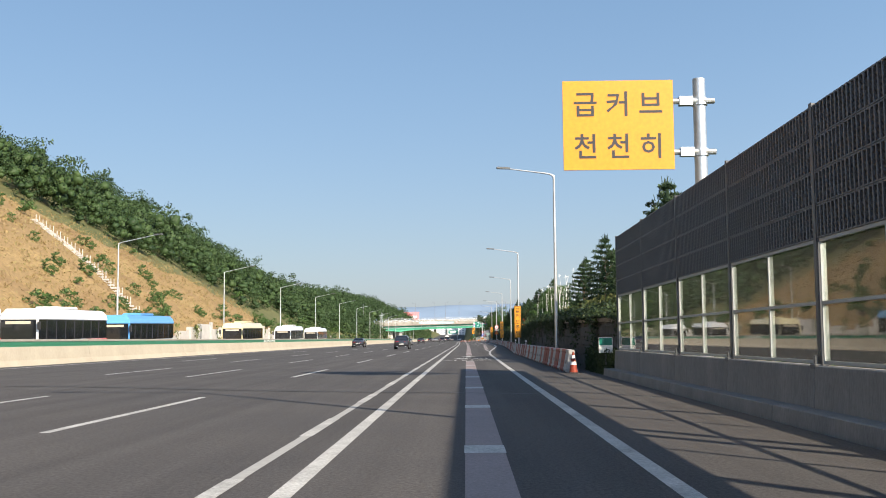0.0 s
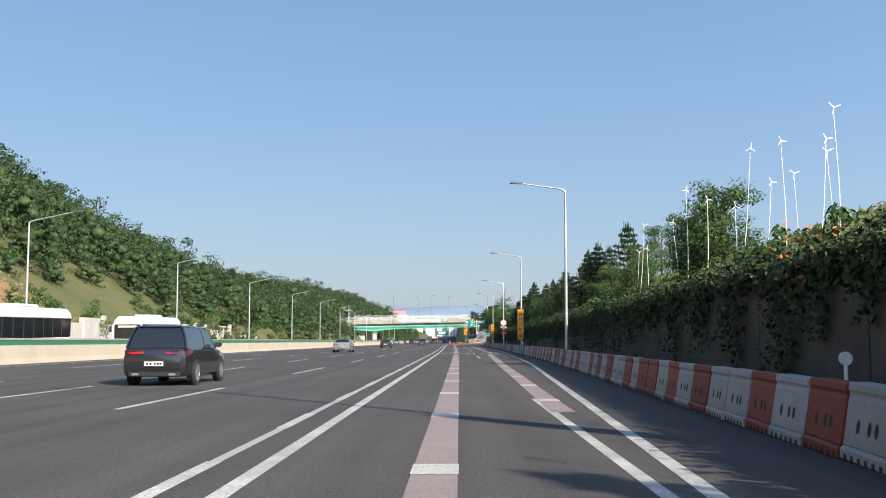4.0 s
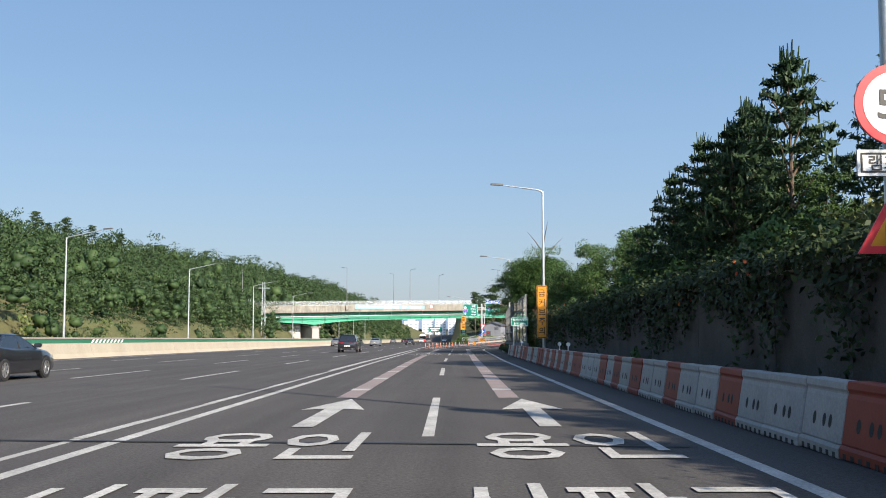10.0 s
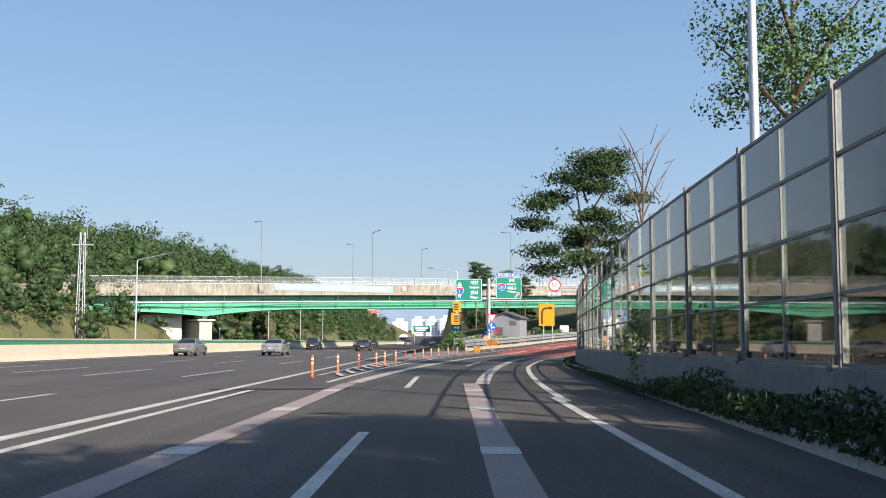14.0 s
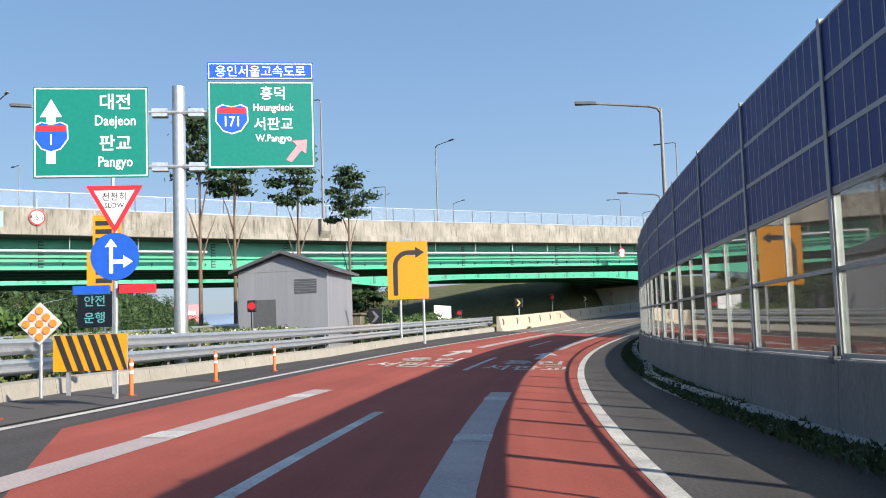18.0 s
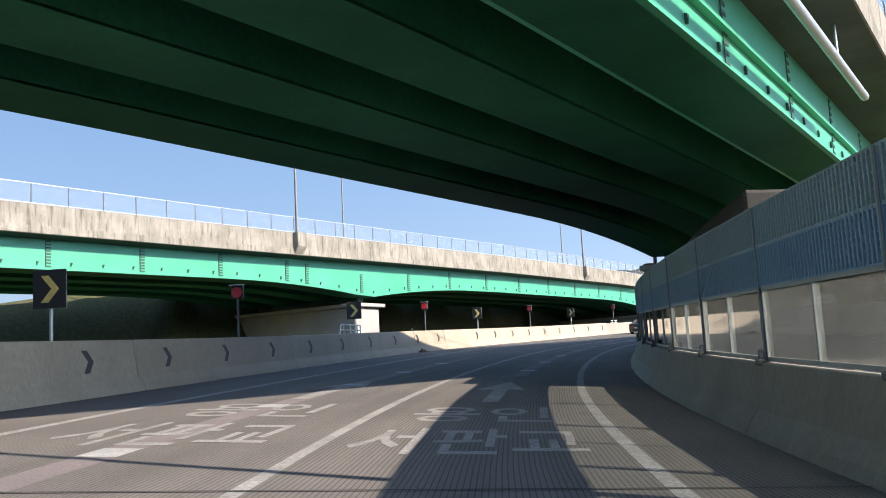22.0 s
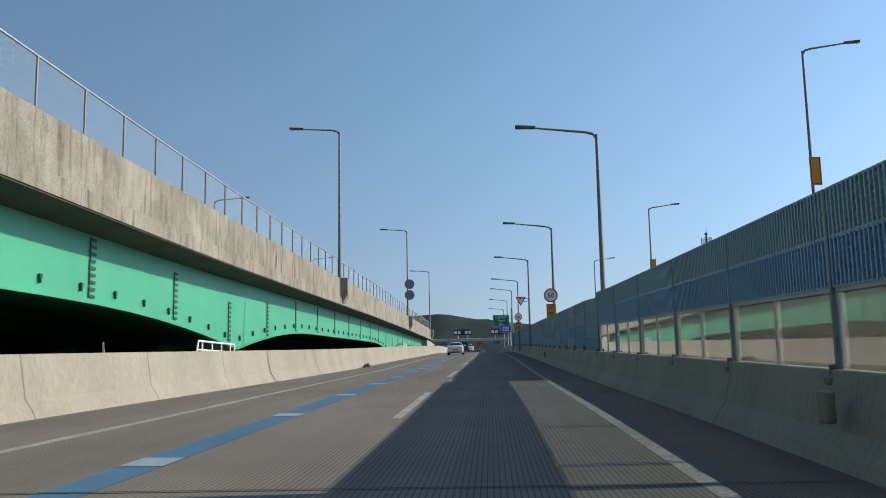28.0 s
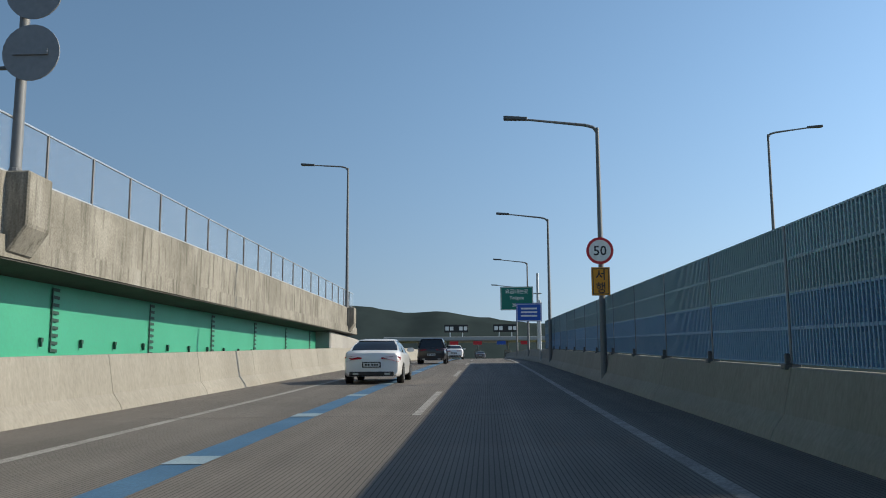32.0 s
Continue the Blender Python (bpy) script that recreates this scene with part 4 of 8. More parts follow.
abutment(B1, -22, -4.2, top1, 0.0, 13.5, -7.5, "pale concrete abutment of the overpass")
# block added to keep low sun off the ramp, its colour darkened for shade
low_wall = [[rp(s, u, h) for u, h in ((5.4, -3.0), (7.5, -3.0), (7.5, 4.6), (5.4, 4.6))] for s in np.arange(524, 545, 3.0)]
solid("abutment", rounded(sweep(low_wall), 0.08, 1), SHADED_CONCRETE, "concrete abutment added behind the noise wall to block low sun, darkened for shade", "abutment", kind="structure")
abutment(B2, 209, 226, top2, 0.2, 13.4, 2.0, "concrete abutment at the end of the viaduct")
solid("approach_parapet", sweep([[B1.at(a, 0, top1(-4) - 0.1), B1.at(a, 0.35, top1(-4) - 0.1), B1.at(a, 0.35, top1(-4) - 2.4), B1.at(a, 0, top1(-4) - 2.4)] for a in (-21, -4.5)]), STAINED, "weathered concrete wing wall of the overpass", "parapet", kind="structure")

solid("abutment", rounded(sweep([[B1.at(a, 5.0, -6.6), B1.at(a, 13.4, -6.6), B1.at(a, 13.4, top1(a) - 3.9), B1.at(a, 5.0, top1(a) - 3.9)] for a in (7.4, 13.4)]), 0.08, 1), PALE_STONE, "pale concrete block under the overpass", "abutment", kind="structure")
lad = thing("ladder", "grey steel access ladder at the end of the overpass", "ladder")
for d in (-0.25, 0.25):
    part("ladder_rail", tube(B1.at(-1.0 + d, -0.3, -3.2), B1.at(-1.0 + d, -0.3, 4.4), 0.035, n=6), GALV, lad)
for k in range(24):
    part("rung", tube(B1.at(-1.25, -0.3, -2.9 + 0.3 * k), B1.at(-0.75, -0.3, -2.9 + 0.3 * k), 0.02, n=6), GALV, lad)
dn = thing("down_pipe", "bent pale drain pipe on the abutment", "pipe")
part("pipe", pipe([B1.at(3.2, 0.4, 0.2), B1.at(3.2, 0.4, -2.2), B1.at(1.9, 0.3, -3.2), B1.at(1.9, 0.3, -5.0)], 0.14, 10), BEIGE, dn, smooth=True)

# drain pipe along the near bridge
dp = thing("drain_pipe", "galvanised drain pipe hung along the green girder", "pipe")
part("pipe", pipe([B1.at(62, 0.55, -3.0), B1.at(62, 0.55, top1(62) - 2.45), B1.at(124, 0.55, top1(124) - 2.45)], 0.11, 10), GALV, dp, smooth=True)
part("pipe", pipe([B1.at(3.2, 0.55, -0.2), B1.at(3.2, 0.55, top1(3) - 2.45), B1.at(57, 0.55, top1(57) - 2.45)], 0.11, 10), GALV, dp, smooth=True)
hang = mesh("hanger", tube((0, 0, 0), (0, 0, 0.95), 0.035, n=6), GALV)
for a in [*np.arange(5, 57, 4.3), *np.arange(64, 124, 4.3)]:
    part("hanger", hang, None, dp, m=Matrix.Translation(B1.at(a, 0.55, top1(a) - 2.45)))


# ---- concrete barriers along the roads ----
def jersey(s, side, base, top, height, low=0.0):
    """A ring of the barrier's outline at station s; base and top are offsets from the axis."""
    k = 1 if side > 0 else -1
    return [rp(s, base, low), rp(s, base + k * 0.06, 0.14), rp(s, base + k * 0.2, 0.34), rp(s, top, height), rp(s, top + k * 0.22, height), rp(s, top + k * 0.3, low - 1.2)]


def run(name, s0, s1, piece, gap, fn, mat, label, category="barrier"):
    t = thing(name, label, category, kind="structure")
    s = s0
    while s < s1 - 0.5:
        e = min(s + piece, s1)
        part("barrier_segment", rounded(sweep([fn(q) for q in np.linspace(s + gap, e - gap, max(2, int((e - s) / 2.2)))]), 0.015, 1, 50), mat, t)
        s = e
    return t


right_base = lambda s: lerp(s, [470, 479, 490, 510, 558, 570, 600, 640, 685, 725, 960], [3.3, 3.0, 3.2, 3.1, 2.9, 2.98, 3.05, 3.3, 3.35, 3.6, 3.6])
run("concrete_barrier", 479, 900, 8.8, 0.01, lambda s: jersey(s, 1, right_base(s), right_base(s) + 0.33, 0.93), BEIGE, "beige concrete safety barrier under the noise wall")
left_base = lambda s: ramp_left(s) + 0.45
run("concrete_barrier", 487, 600, 6.0, 0.012, lambda s: jersey(s, -1, left_base(s), left_base(s) - 0.33, 1.18), CREAM, "cream painted concrete barrier with dark chevrons")
run("concrete_barrier", 600, 900, 6.0, 0.012, lambda s: jersey(s, -1, left_base(s), left_base(s) - 0.33, 1.12), BEIGE, "beige concrete barrier beside the viaduct")
# median barrier with its green screen
med = thing("median_barrier", "long cream concrete median barrier with a green band on top", "barrier", kind="structure")
for y in range(-80, 900, 20):
    part("barrier_segment", sweep([[hw(-23.0, q, 0), hw(-23.25, q, 0.3), hw(-23.4, q, 1.0), hw(-23.7, q, 1.0), hw(-23.85, q, 0.3), hw(-24.1, q, 0)] for q in (y + 0.02, y + 19.98)]), CREAM, med)
    part("green_band", sweep([[hw(-23.42, q, 1.0), hw(-23.68, q, 1.0), hw(-23.68, q, 1.28), hw(-23.42, q, 1.28)] for q in (y + 0.02, y + 19.98)]), plain("band_green", (0.03, 0.16, 0.09), 0.5) if y == -80 else bpy.data.materials["band_green"], med, "dark green steel band")
    part("cap_rail", sweep([[hw(-23.38, q, 1.28), hw(-23.72, q, 1.28), hw(-23.72, q, 1.4), hw(-23.38, q, 1.4)] for q in (y + 0.02, y + 19.98)]), BEIGE, med)
for y in (40, 112, 300):
    for k in range(9):
        q = y + k * 0.75
        part("stripe", ([tuple(hw(-23.36, q, 1.02)), tuple(hw(-23.36, q + 0.38, 1.02)), tuple(hw(-23.36, q + 0.75, 1.26)), tuple(hw(-23.36, q + 0.37, 1.26))], [(0, 1, 2, 3)]), SIGN_WHITE, med)
# kerb on the right beyond the plastic barriers, and both sides of the ramp
kerb_pts = [(s, lerp(s, [306, 330, 345, 357, 380, 405, 420, 437, 445, 470, 480], [3.9, 3.7, 4.0, 4.05, 3.1, 3.4, 3.65, 3.0, 3.5, 3.1, 3.0])) for s in np.arange(324, 480, 3.0)]
kerb = thing("kerb", "grey concrete kerb at the foot of the noise wall", "kerb", kind="structure")
for (s0, u0), (s1, u1) in zip(kerb_pts, kerb_pts[1:]):
    part("kerb_stone", sweep([[rp(s + d, u, 0), rp(s + d, u + 0.06, 0.2), rp(s + d, u + 0.3, 0.22), rp(s + d, u + 0.3, -0.3)] for s, u, d in ((s0, u0, 0.015), (s1, u1, -0.015))]), CONCRETE, kerb)
kerb = thing("kerb", "pale concrete kerb below the steel guardrail", "kerb", kind="structure")
lk = lambda s: lerp(s, [422, 430, 448, 470, 488], [-9.0, -9.2, -8.3, -9.0, -9.2])
for s in np.arange(424, 488, 2.0):
    part("kerb_stone", sweep([[rp(q, lk(q), 0), rp(q, lk(q) - 0.05, 0.3), rp(q, lk(q) - 0.32, 0.32), rp(q, lk(q) - 0.35, -0.5)] for q in (s + 0.012, s + 1.988)]), BEIGE, kerb)


# ---- noise walls ----
def frame_at(p, q):
    """A frame at p whose x runs to q (with its rise), whose y points to the left and whose z is upright."""
    d = q - p
    flat = Vector((d.x, d.y, 0)).length
    x = d / flat
    y = Vector((-d.y, d.x, 0)) / flat
    m = Matrix.Identity(4)
    for r in range(3):
        m[r][0], m[r][1], m[r][2], m[r][3] = x[r], y[r], (0, 0, 1)[r], p[r]
    return m


def bay_frame(L, rows, t=0.05, mullion=True):
    """Rails at the heights in rows, end stiles and a middle stile."""
    z0, z1 = rows[0], rows[-1]
    shapes = [box(0.08, -0.03, z - t / 2, L - 0.08, 0.03, z + t / 2) for z in rows]
    shapes += [box(x, -0.028, z0, x + 0.045, 0.028, z1) for x in ((0.08, L / 2 - 0.022, L - 0.125) if mullion else (0.08, L - 0.125))]
    return join(*shapes)


def louvre(L, z0, z1, n_ribs, pitch=0.075):
    """An absorbing panel: a rim, upright ribs and slats between them."""
    shapes = [box(0.04, -0.05, z0, L - 0.04, 0.045, z0 + 0.022), box(0.04, -0.05, z1 - 0.022, L - 0.04, 0.045, z1)]
    w = (L - 0.16) / n_ribs
    for k in range(n_ribs + 1):
        x = 0.08 + w * k
        shapes.append(box(x - 0.018, -0.05, z0, x + 0.018, 0.05, z1))
    z = z0 + 0.06
    while z < z1 - 0.06:
        v = [(0.08, 0.012, z), (L - 0.08, 0.012, z), (L - 0.08, 0.038, z + 0.03), (0.08, 0.038, z + 0.03)]
        shapes.append((v, [(0, 1, 2, 3)]))
        z += pitch
    return join(*shapes)


def noise_wall(label, at, s0, n, L, low, rows, panels, post_top, post_mat, pane_mat, frame_mat, pw=0.055, feet=True):
    """at(s): the foot of the wall's middle line. rows: rail heights of the glazed part. panels: (z0, z1, ribs, material, backing)."""
    t = thing("noise_barrier", label, "noise barrier", kind="structure")
    post = mesh("post", rounded(join(box(-pw, -0.062, low - 0.1, pw, -0.052, post_top), box(-pw, 0.052, low - 0.1, pw, 0.062, post_top), box(-0.02, -0.06, low - 0.1, 0.02, 0.06, post_top)), 0.004, 1), post_mat)
    foot = mesh("foot", rounded(join(box(-0.1, 0.06, low - 0.05, 0.1, 0.17, low + 0.03), prism([(-0.025, low), (0.025, low), (0.025, low + 0.16), (-0.025, low + 0.16)], 0.07, 0.14)), 0.015, 1), DARK_POST)
    fr = mesh("rails", bay_frame(L, rows), frame_mat) if rows else None
    panes = []
    if rows:
        for z0, z1 in zip(rows, rows[1:]):
            for x0, x1 in ((0.125, L / 2 - 0.022), (L / 2 + 0.023, L - 0.125)):
                panes.append(mesh("pane", box(x0, -0.006, z0 + 0.025, x1, 0.006, z1 - 0.025), pane_mat))
    made = []
    for z0, z1, ribs, mat, back in panels:
        if ribs > 0:
            made.append((mesh("louvre_panel", louvre(L, z0, z1, ribs), mat), mesh("backing", box(0.09, -0.03, z0 + 0.02, L - 0.09, 0.005, z1 - 0.02), back)))
        else:
            lines = [box(0.08 + (L - 0.16) * k / -ribs - 0.011, 0.004, z0, 0.08 + (L - 0.16) * k / -ribs + 0.011, 0.036, z1) for k in range(-ribs + 1)]
            lines += [box(0.08, 0.004, z - 0.015, L - 0.08, 0.038, z + 0.015) for z in (z0 + 0.015, z1 - 0.015)]
            made.append((mesh("panel_frame", join(*lines), mat), mesh("solar_cells", box(0.09, -0.03, z0 + 0.02, L - 0.09, 0.03, z1 - 0.02), back)))
    for k in range(n):
        m = frame_at(at(s0 + k * L), at(s0 + (k + 1) * L))
        part("post", post, None, t, m=m)
        if feet:
            part("foot", foot, None, t, m=m)
        if fr:
            part("window_frame", fr, None, t, m=m)
        for p in panes:
            part("pane", p, None, t, m=m).visible_shadow = pane_mat is not PANE
        for p, b in made:
            part("panel", p, None, t, m=m)
            part("panel_back", b, None, t, m=m)
    part("post", post, None, t, m=frame_at(at(s0 + n * L), at(s0 + (n + 1) * L)))
    return t


def footing(label, at, s0, s1, step, wide, low, high, mat, slope=0.06):
    t = thing("noise_wall_base", label, "wall", kind="structure")
    s = s0
    while s < s1 - 0.1:
        e = min(s + step, s1)
        m = frame_at(at(s), at(e))
        length = (at(e) - at(s)).length
        ends = [(x, y, z) for z, w in ((low, wide + slope), (high, wide)) for x, y in ((0.01, -wide), (length - 0.01, -wide), (length - 0.01, w), (0.01, w))]
        part("wall_segment", rounded((ends, box(0, 0, 0, 1, 1, 1)[1]), 0.012, 1), mat, t, m=m)
        s = e


# darker copy of the concrete: shade on the footings is in the colour
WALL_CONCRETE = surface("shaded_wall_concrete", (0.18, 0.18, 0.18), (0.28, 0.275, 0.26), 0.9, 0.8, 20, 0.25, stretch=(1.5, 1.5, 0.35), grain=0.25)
nw1 = lambda y: hw(5.25, y)
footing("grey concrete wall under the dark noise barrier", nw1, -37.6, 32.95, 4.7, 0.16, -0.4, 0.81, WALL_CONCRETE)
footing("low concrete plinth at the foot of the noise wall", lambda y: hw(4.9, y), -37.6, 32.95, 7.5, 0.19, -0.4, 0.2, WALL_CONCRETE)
noise_wall("tall noise barrier of dark grey ribbed panels over clear panes", nw1, -37.3, 15, 4.68, 0.81, [0.86, 1.73, 2.65],
           [(2.68 + 0.5 * k, 3.17 + 0.5 * k, 32, LOUVRE_GREY, LOUVRE_DARK) for k in range(4)], 4.72, DARK_POST, PANE, POST_GREY)
u2 = lambda s: lerp(s, [303, 318, 345, 384, 400, 479], [4.95, 4.75, 4.6, 4.1, 3.95, 3.85])
nw2 = lambda s: rp(s, u2(s), u2(s) * math.tan(radians(axis(s)[3]))) if s > 323.2 else hw(lerp(s, [303, 323.2], [7.9, 8.0]), s)
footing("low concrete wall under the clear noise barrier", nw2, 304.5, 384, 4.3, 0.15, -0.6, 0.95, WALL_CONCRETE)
noise_wall("tall noise barrier of clear panes in four rows", nw2, 304.9, 18, 4.4, 0.95, [0.98, 1.9, 2.8, 3.7, 4.6], [], 4.7, LAMP_GREY, PANE, LAMP_GREY)
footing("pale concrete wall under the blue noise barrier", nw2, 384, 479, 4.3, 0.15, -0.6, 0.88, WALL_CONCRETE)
noise_wall("noise barrier of dark blue solar panels over clear panes", nw2, 384.2, 22, 4.3, 0.88, [0.92, 1.92, 2.82],
           [(2.84, 3.5, -13, POST_GREY, SOLAR), (3.5, 4.16, -13, POST_GREY, SOLAR), (4.16, 4.85, -13, POST_GREY, SOLAR)], 4.9, POST_GREY, PANE, POST_GREY)
nw4 = lambda s: rp(s, right_base(s) + 0.45, lerp(s, [600, 640, 663, 666], [0.0, -0.13, -0.13, 0.0]))
noise_wall("noise barrier of blue-grey louvred panels over dusty panes", nw4, 479.2, 42, 4.4, 0.95, [0.98, 1.9],
           [(1.92, 2.46, 36, LOUVRE_BLUE, LOUVRE_SHEET), (2.46, 3.0, 36, LOUVRE_TEAL, LOUVRE_SHEET)], 2.99, SLATE_POST, FROST, POST_GREY, 0.032)
noise_wall("noise barrier of four rows of blue-grey louvred panels", nw4, 664.0, 26, 4.4, 0.95, [],
           [(0.97, 1.44, 36, LOUVRE_BLUE, LOUVRE_SHEET), (1.44, 1.9, 36, LOUVRE_BLUE, LOUVRE_SHEET), (1.9, 2.36, 36, LOUVRE_TEAL, LOUVRE_SHEET), (2.36, 2.82, 36, LOUVRE_TEAL, LOUVRE_SHEET)], 2.81, SLATE_POST, FROST, POST_GREY, 0.032)

# painted chevrons and fittings on the barriers
decals = thing("barrier_chevrons", "dark chevrons painted on the cream barrier", "markings", kind="structure")
s = 487.9
while s < 600:
    f = frame_at(rp(s, left_base(s) - 0.16, 0), rp(s + 1, left_base(s + 1) - 0.16, 0))
    pts = [(-0.28, 0.98), (-0.02, 0.98), (0.22, 0.74), (-0.02, 0.5), (-0.28, 0.5), (-0.04, 0.74)]
    ring = jersey(s, -1, left_base(s), left_base(s) - 0.33, 1.18)
    lo, hi = f.inverted() @ ring[2], f.inverted() @ ring[3]
    v = [(x, lo.y + (hi.y - lo.y) * (z - lo.z) / (hi.z - lo.z) - 0.035, z) for x, z in pts]
    part("chevron", (v, [(0, 1, 2, 5), (5, 2, 3, 4)]), SIGN_BLACK, decals, m=f)
    s += 4.1

# ---- plastic barriers ----
def pe_body(mat):
    """The upper body with dark discs painting in its shadowed hollows, and the wide foot with dark notch plates."""
    out = [(-0.2, 0.14), (-0.12, 0.62), (-0.1, 0.68), (-0.12, 0.72), (-0.11, 0.8), (0.11, 0.8), (0.12, 0.72), (0.1, 0.68), (0.12, 0.62), (0.2, 0.14)]
    holes = []
    for side in (-1, 1):
        for y in (0.38, 0.56, 0.86):
            holes.append(([(side * (0.2 - 0.08 * (z - 0.14) / 0.48 + 0.003), y + 0.05 * math.cos(w), z) for w in [2 * math.pi * i / 12 for i in range(12)] for z in [0.36 + 0.075 * math.sin(w)]], [tuple(range(12))]))
    notches = [box(side * 0.222, y, 0.0, side * 0.234, y + 0.07, 0.06) for side in (-1, 1) for y in np.arange(0.1, 1.2, 0.19)]
    made = []
    for name, shape, dark in (("body", rounded(prism(out, 0.006, 1.234), 0.012, 1, 40), join(*holes)), ("foot", rounded(prism([(-0.23, 0.0), (-0.23, 0.1), (-0.2, 0.14), (0.2, 0.14), (0.23, 0.1), (0.23, 0.0)], 0.003, 1.237), 0.01, 1, 40), join(*notches))):
        me = bpy.data.meshes.new(name)
        v, f = join(shape, dark)
        me.from_pydata(v, [], f)
        me.materials.append(mat)
        me.materials.append(HOLE)
        me.polygons.foreach_set("material_index", [0] * len(shape[1]) + [1] * len(dark[1]))
        made.append(me)
    return made


pe_mesh = {True: pe_body(PE_RED), False: pe_body(PE_WHITE)}
rng = random.Random(4)
y, red = 35.1, False
while y < 305.5:
    m = Matrix.Translation(hw(barrier_v(y), y)) @ Matrix.Rotation(-math.atan((barrier_v(y + 1.25) - barrier_v(y)) / 1.25 + SLOPE) + radians(rng.uniform(-1.2, 1.2)), 4, "Z")
    t = thing("plastic_barrier", "red moulded plastic road barrier in a row" if red else "white moulded plastic road barrier in a row", "barrier", m, "row of plastic barriers")
    part("body", pe_mesh[red][0], None, t)
    part("foot", pe_mesh[red][1], None, t)
    red = not red if rng.random() < 0.82 else red
    y += 1.25
# cone before the row
cone = thing("traffic_cone", "orange traffic cone with white bands", "traffic cone", Matrix.Translation(hw(3.8, 34.1)))
part("base", rounded(box(-0.18, -0.18, 0, 0.18, 0.18, 0.04), 0.01, 1), SIGN_BLACK, cone)
part("body", tube((0, 0, 0.04), (0, 0, 0.75), 0.15, 0.03, 20), PE_RED, cone, smooth=True)
for z in (0.3, 0.52):
    part("band", tube((0, 0, z), (0, 0, z + 0.11), 0.157 - (z - 0.04) * 0.169, 0.157 - (z + 0.07) * 0.169, 20, False), SIGN_WHITE, cone, "white reflective band", smooth=True)
km = thing("distance_marker", "small green and white distance plate on a dark post", "road sign", Matrix.Translation(hw(4.85, 33.4, 0)) @ Matrix.Rotation(-0.03, 4, "Z"))
part("post", tube((0, 0.04, -0.2), (0, 0.04, 1.25), 0.03, n=10), DARK_POST, km)
part("plate", rounded(box(-0.24, 0, 0.72, 0.24, 0.012, 1.25), 0.005, 1), SIGN_WHITE, km)
part("green_field", box(-0.22, -0.004, 0.98, 0.22, -0.002, 1.23), SIGN_GREEN, km)
# reflector wands behind the row
for y, d in ((73, 0.5), (103, 0.5), (187, 0.5), (226, 0.55), (272, 0.5), (274.5, 0.4), (301, 0.5)):
    w = thing("delineator", "slim white delineator with a round reflector", "delineator", Matrix.Translation(hw(barrier_v(y) + d, y)), "delineators behind the barriers")
    part("stem", tube((0, 0, -0.3), (0, 0, 0.98), 0.025), SIGN_WHITE, w)
    part("reflector", moved(disc(0.085, 16), Matrix.Translation((0, -0.015, 1.03))), SIGN_WHITE, w)

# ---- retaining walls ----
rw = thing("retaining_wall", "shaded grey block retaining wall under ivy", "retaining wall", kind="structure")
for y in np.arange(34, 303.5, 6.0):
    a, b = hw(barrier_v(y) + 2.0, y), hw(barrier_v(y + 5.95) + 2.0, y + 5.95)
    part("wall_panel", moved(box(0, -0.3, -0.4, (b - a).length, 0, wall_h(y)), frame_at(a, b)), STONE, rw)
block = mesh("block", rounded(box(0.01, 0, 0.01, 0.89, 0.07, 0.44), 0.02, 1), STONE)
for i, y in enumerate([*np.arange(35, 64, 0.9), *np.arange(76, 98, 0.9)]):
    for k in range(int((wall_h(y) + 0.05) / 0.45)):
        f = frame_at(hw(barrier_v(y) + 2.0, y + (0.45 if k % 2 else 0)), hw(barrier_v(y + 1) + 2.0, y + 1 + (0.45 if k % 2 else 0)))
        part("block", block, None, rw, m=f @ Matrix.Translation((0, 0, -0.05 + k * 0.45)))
coping = thing("coping", "grey concrete coping along the retaining wall", "coping", kind="structure")
for y in np.arange(34, 305.5, 3.0):
    a, b = hw(barrier_v(y) + 2.0, y), hw(barrier_v(y + 2.98) + 2.0, y + 2.98)
    part("coping_stone", moved(box(0, -0.35, wall_h(y) - 0.03, (b - a).length, 0.1, wall_h(y) + 0.14), frame_at(a, b)), CONCRETE, coping)
lw = thing("retaining_wall", "pale stone retaining wall below the dry slope, ivy hanging over it", "retaining wall", kind="structure")
for i, y in enumerate(np.arange(-60, 245, 5.0)):
    h = 3.0 + 0.5 * math.sin(i * 1.7) - (1.2 if i % 9 > 6 else 0)
    part("wall_panel", moved(box(0, -0.5, -0.5, 4.98, 0, h), frame_at(hw(-35.6, y + 5), hw(-35.6, y))), PALE_STONE, lw)
    part("pilaster", moved(box(-0.35, -0.1, -0.5, 0.35, 0.22, h + 0.3), frame_at(hw(-35.6, y + 5), hw(-35.6, y))), PALE_STONE, lw)
for y in np.arange(246, 262, 3.0):
    part("stump_pillar", moved(box(0, -0.4, -0.5, 0.8, 0, 1.6 + 0.9 * ((y * 7) % 5) / 5), frame_at(hw(-35.6, y + 5), hw(-35.6, y))), PALE_STONE, lw)
# steps up the dry slope
st = thing("slope_steps", "pale concrete maintenance steps with rails up the dry slope", "stairs")
for k in range(42):
    y, v = 110.5 + 0.36 * k, -37.5 - 0.46 * k
    p = hw(v, y)
    z = terrain(p.x, p.y)
    part("step", moved(box(-0.5, -0.3, z, 0.5, 0.3, z + 0.2), Matrix.Translation((p.x, p.y, 0))), PALE_STONE, st)
    if k % 3 == 0:
        for d in (-0.55, 0.55):
            part("rail_post", tube((p.x, p.y + d, z), (p.x, p.y + d, z + 1.2), 0.05, n=6), PALE_STONE, st)


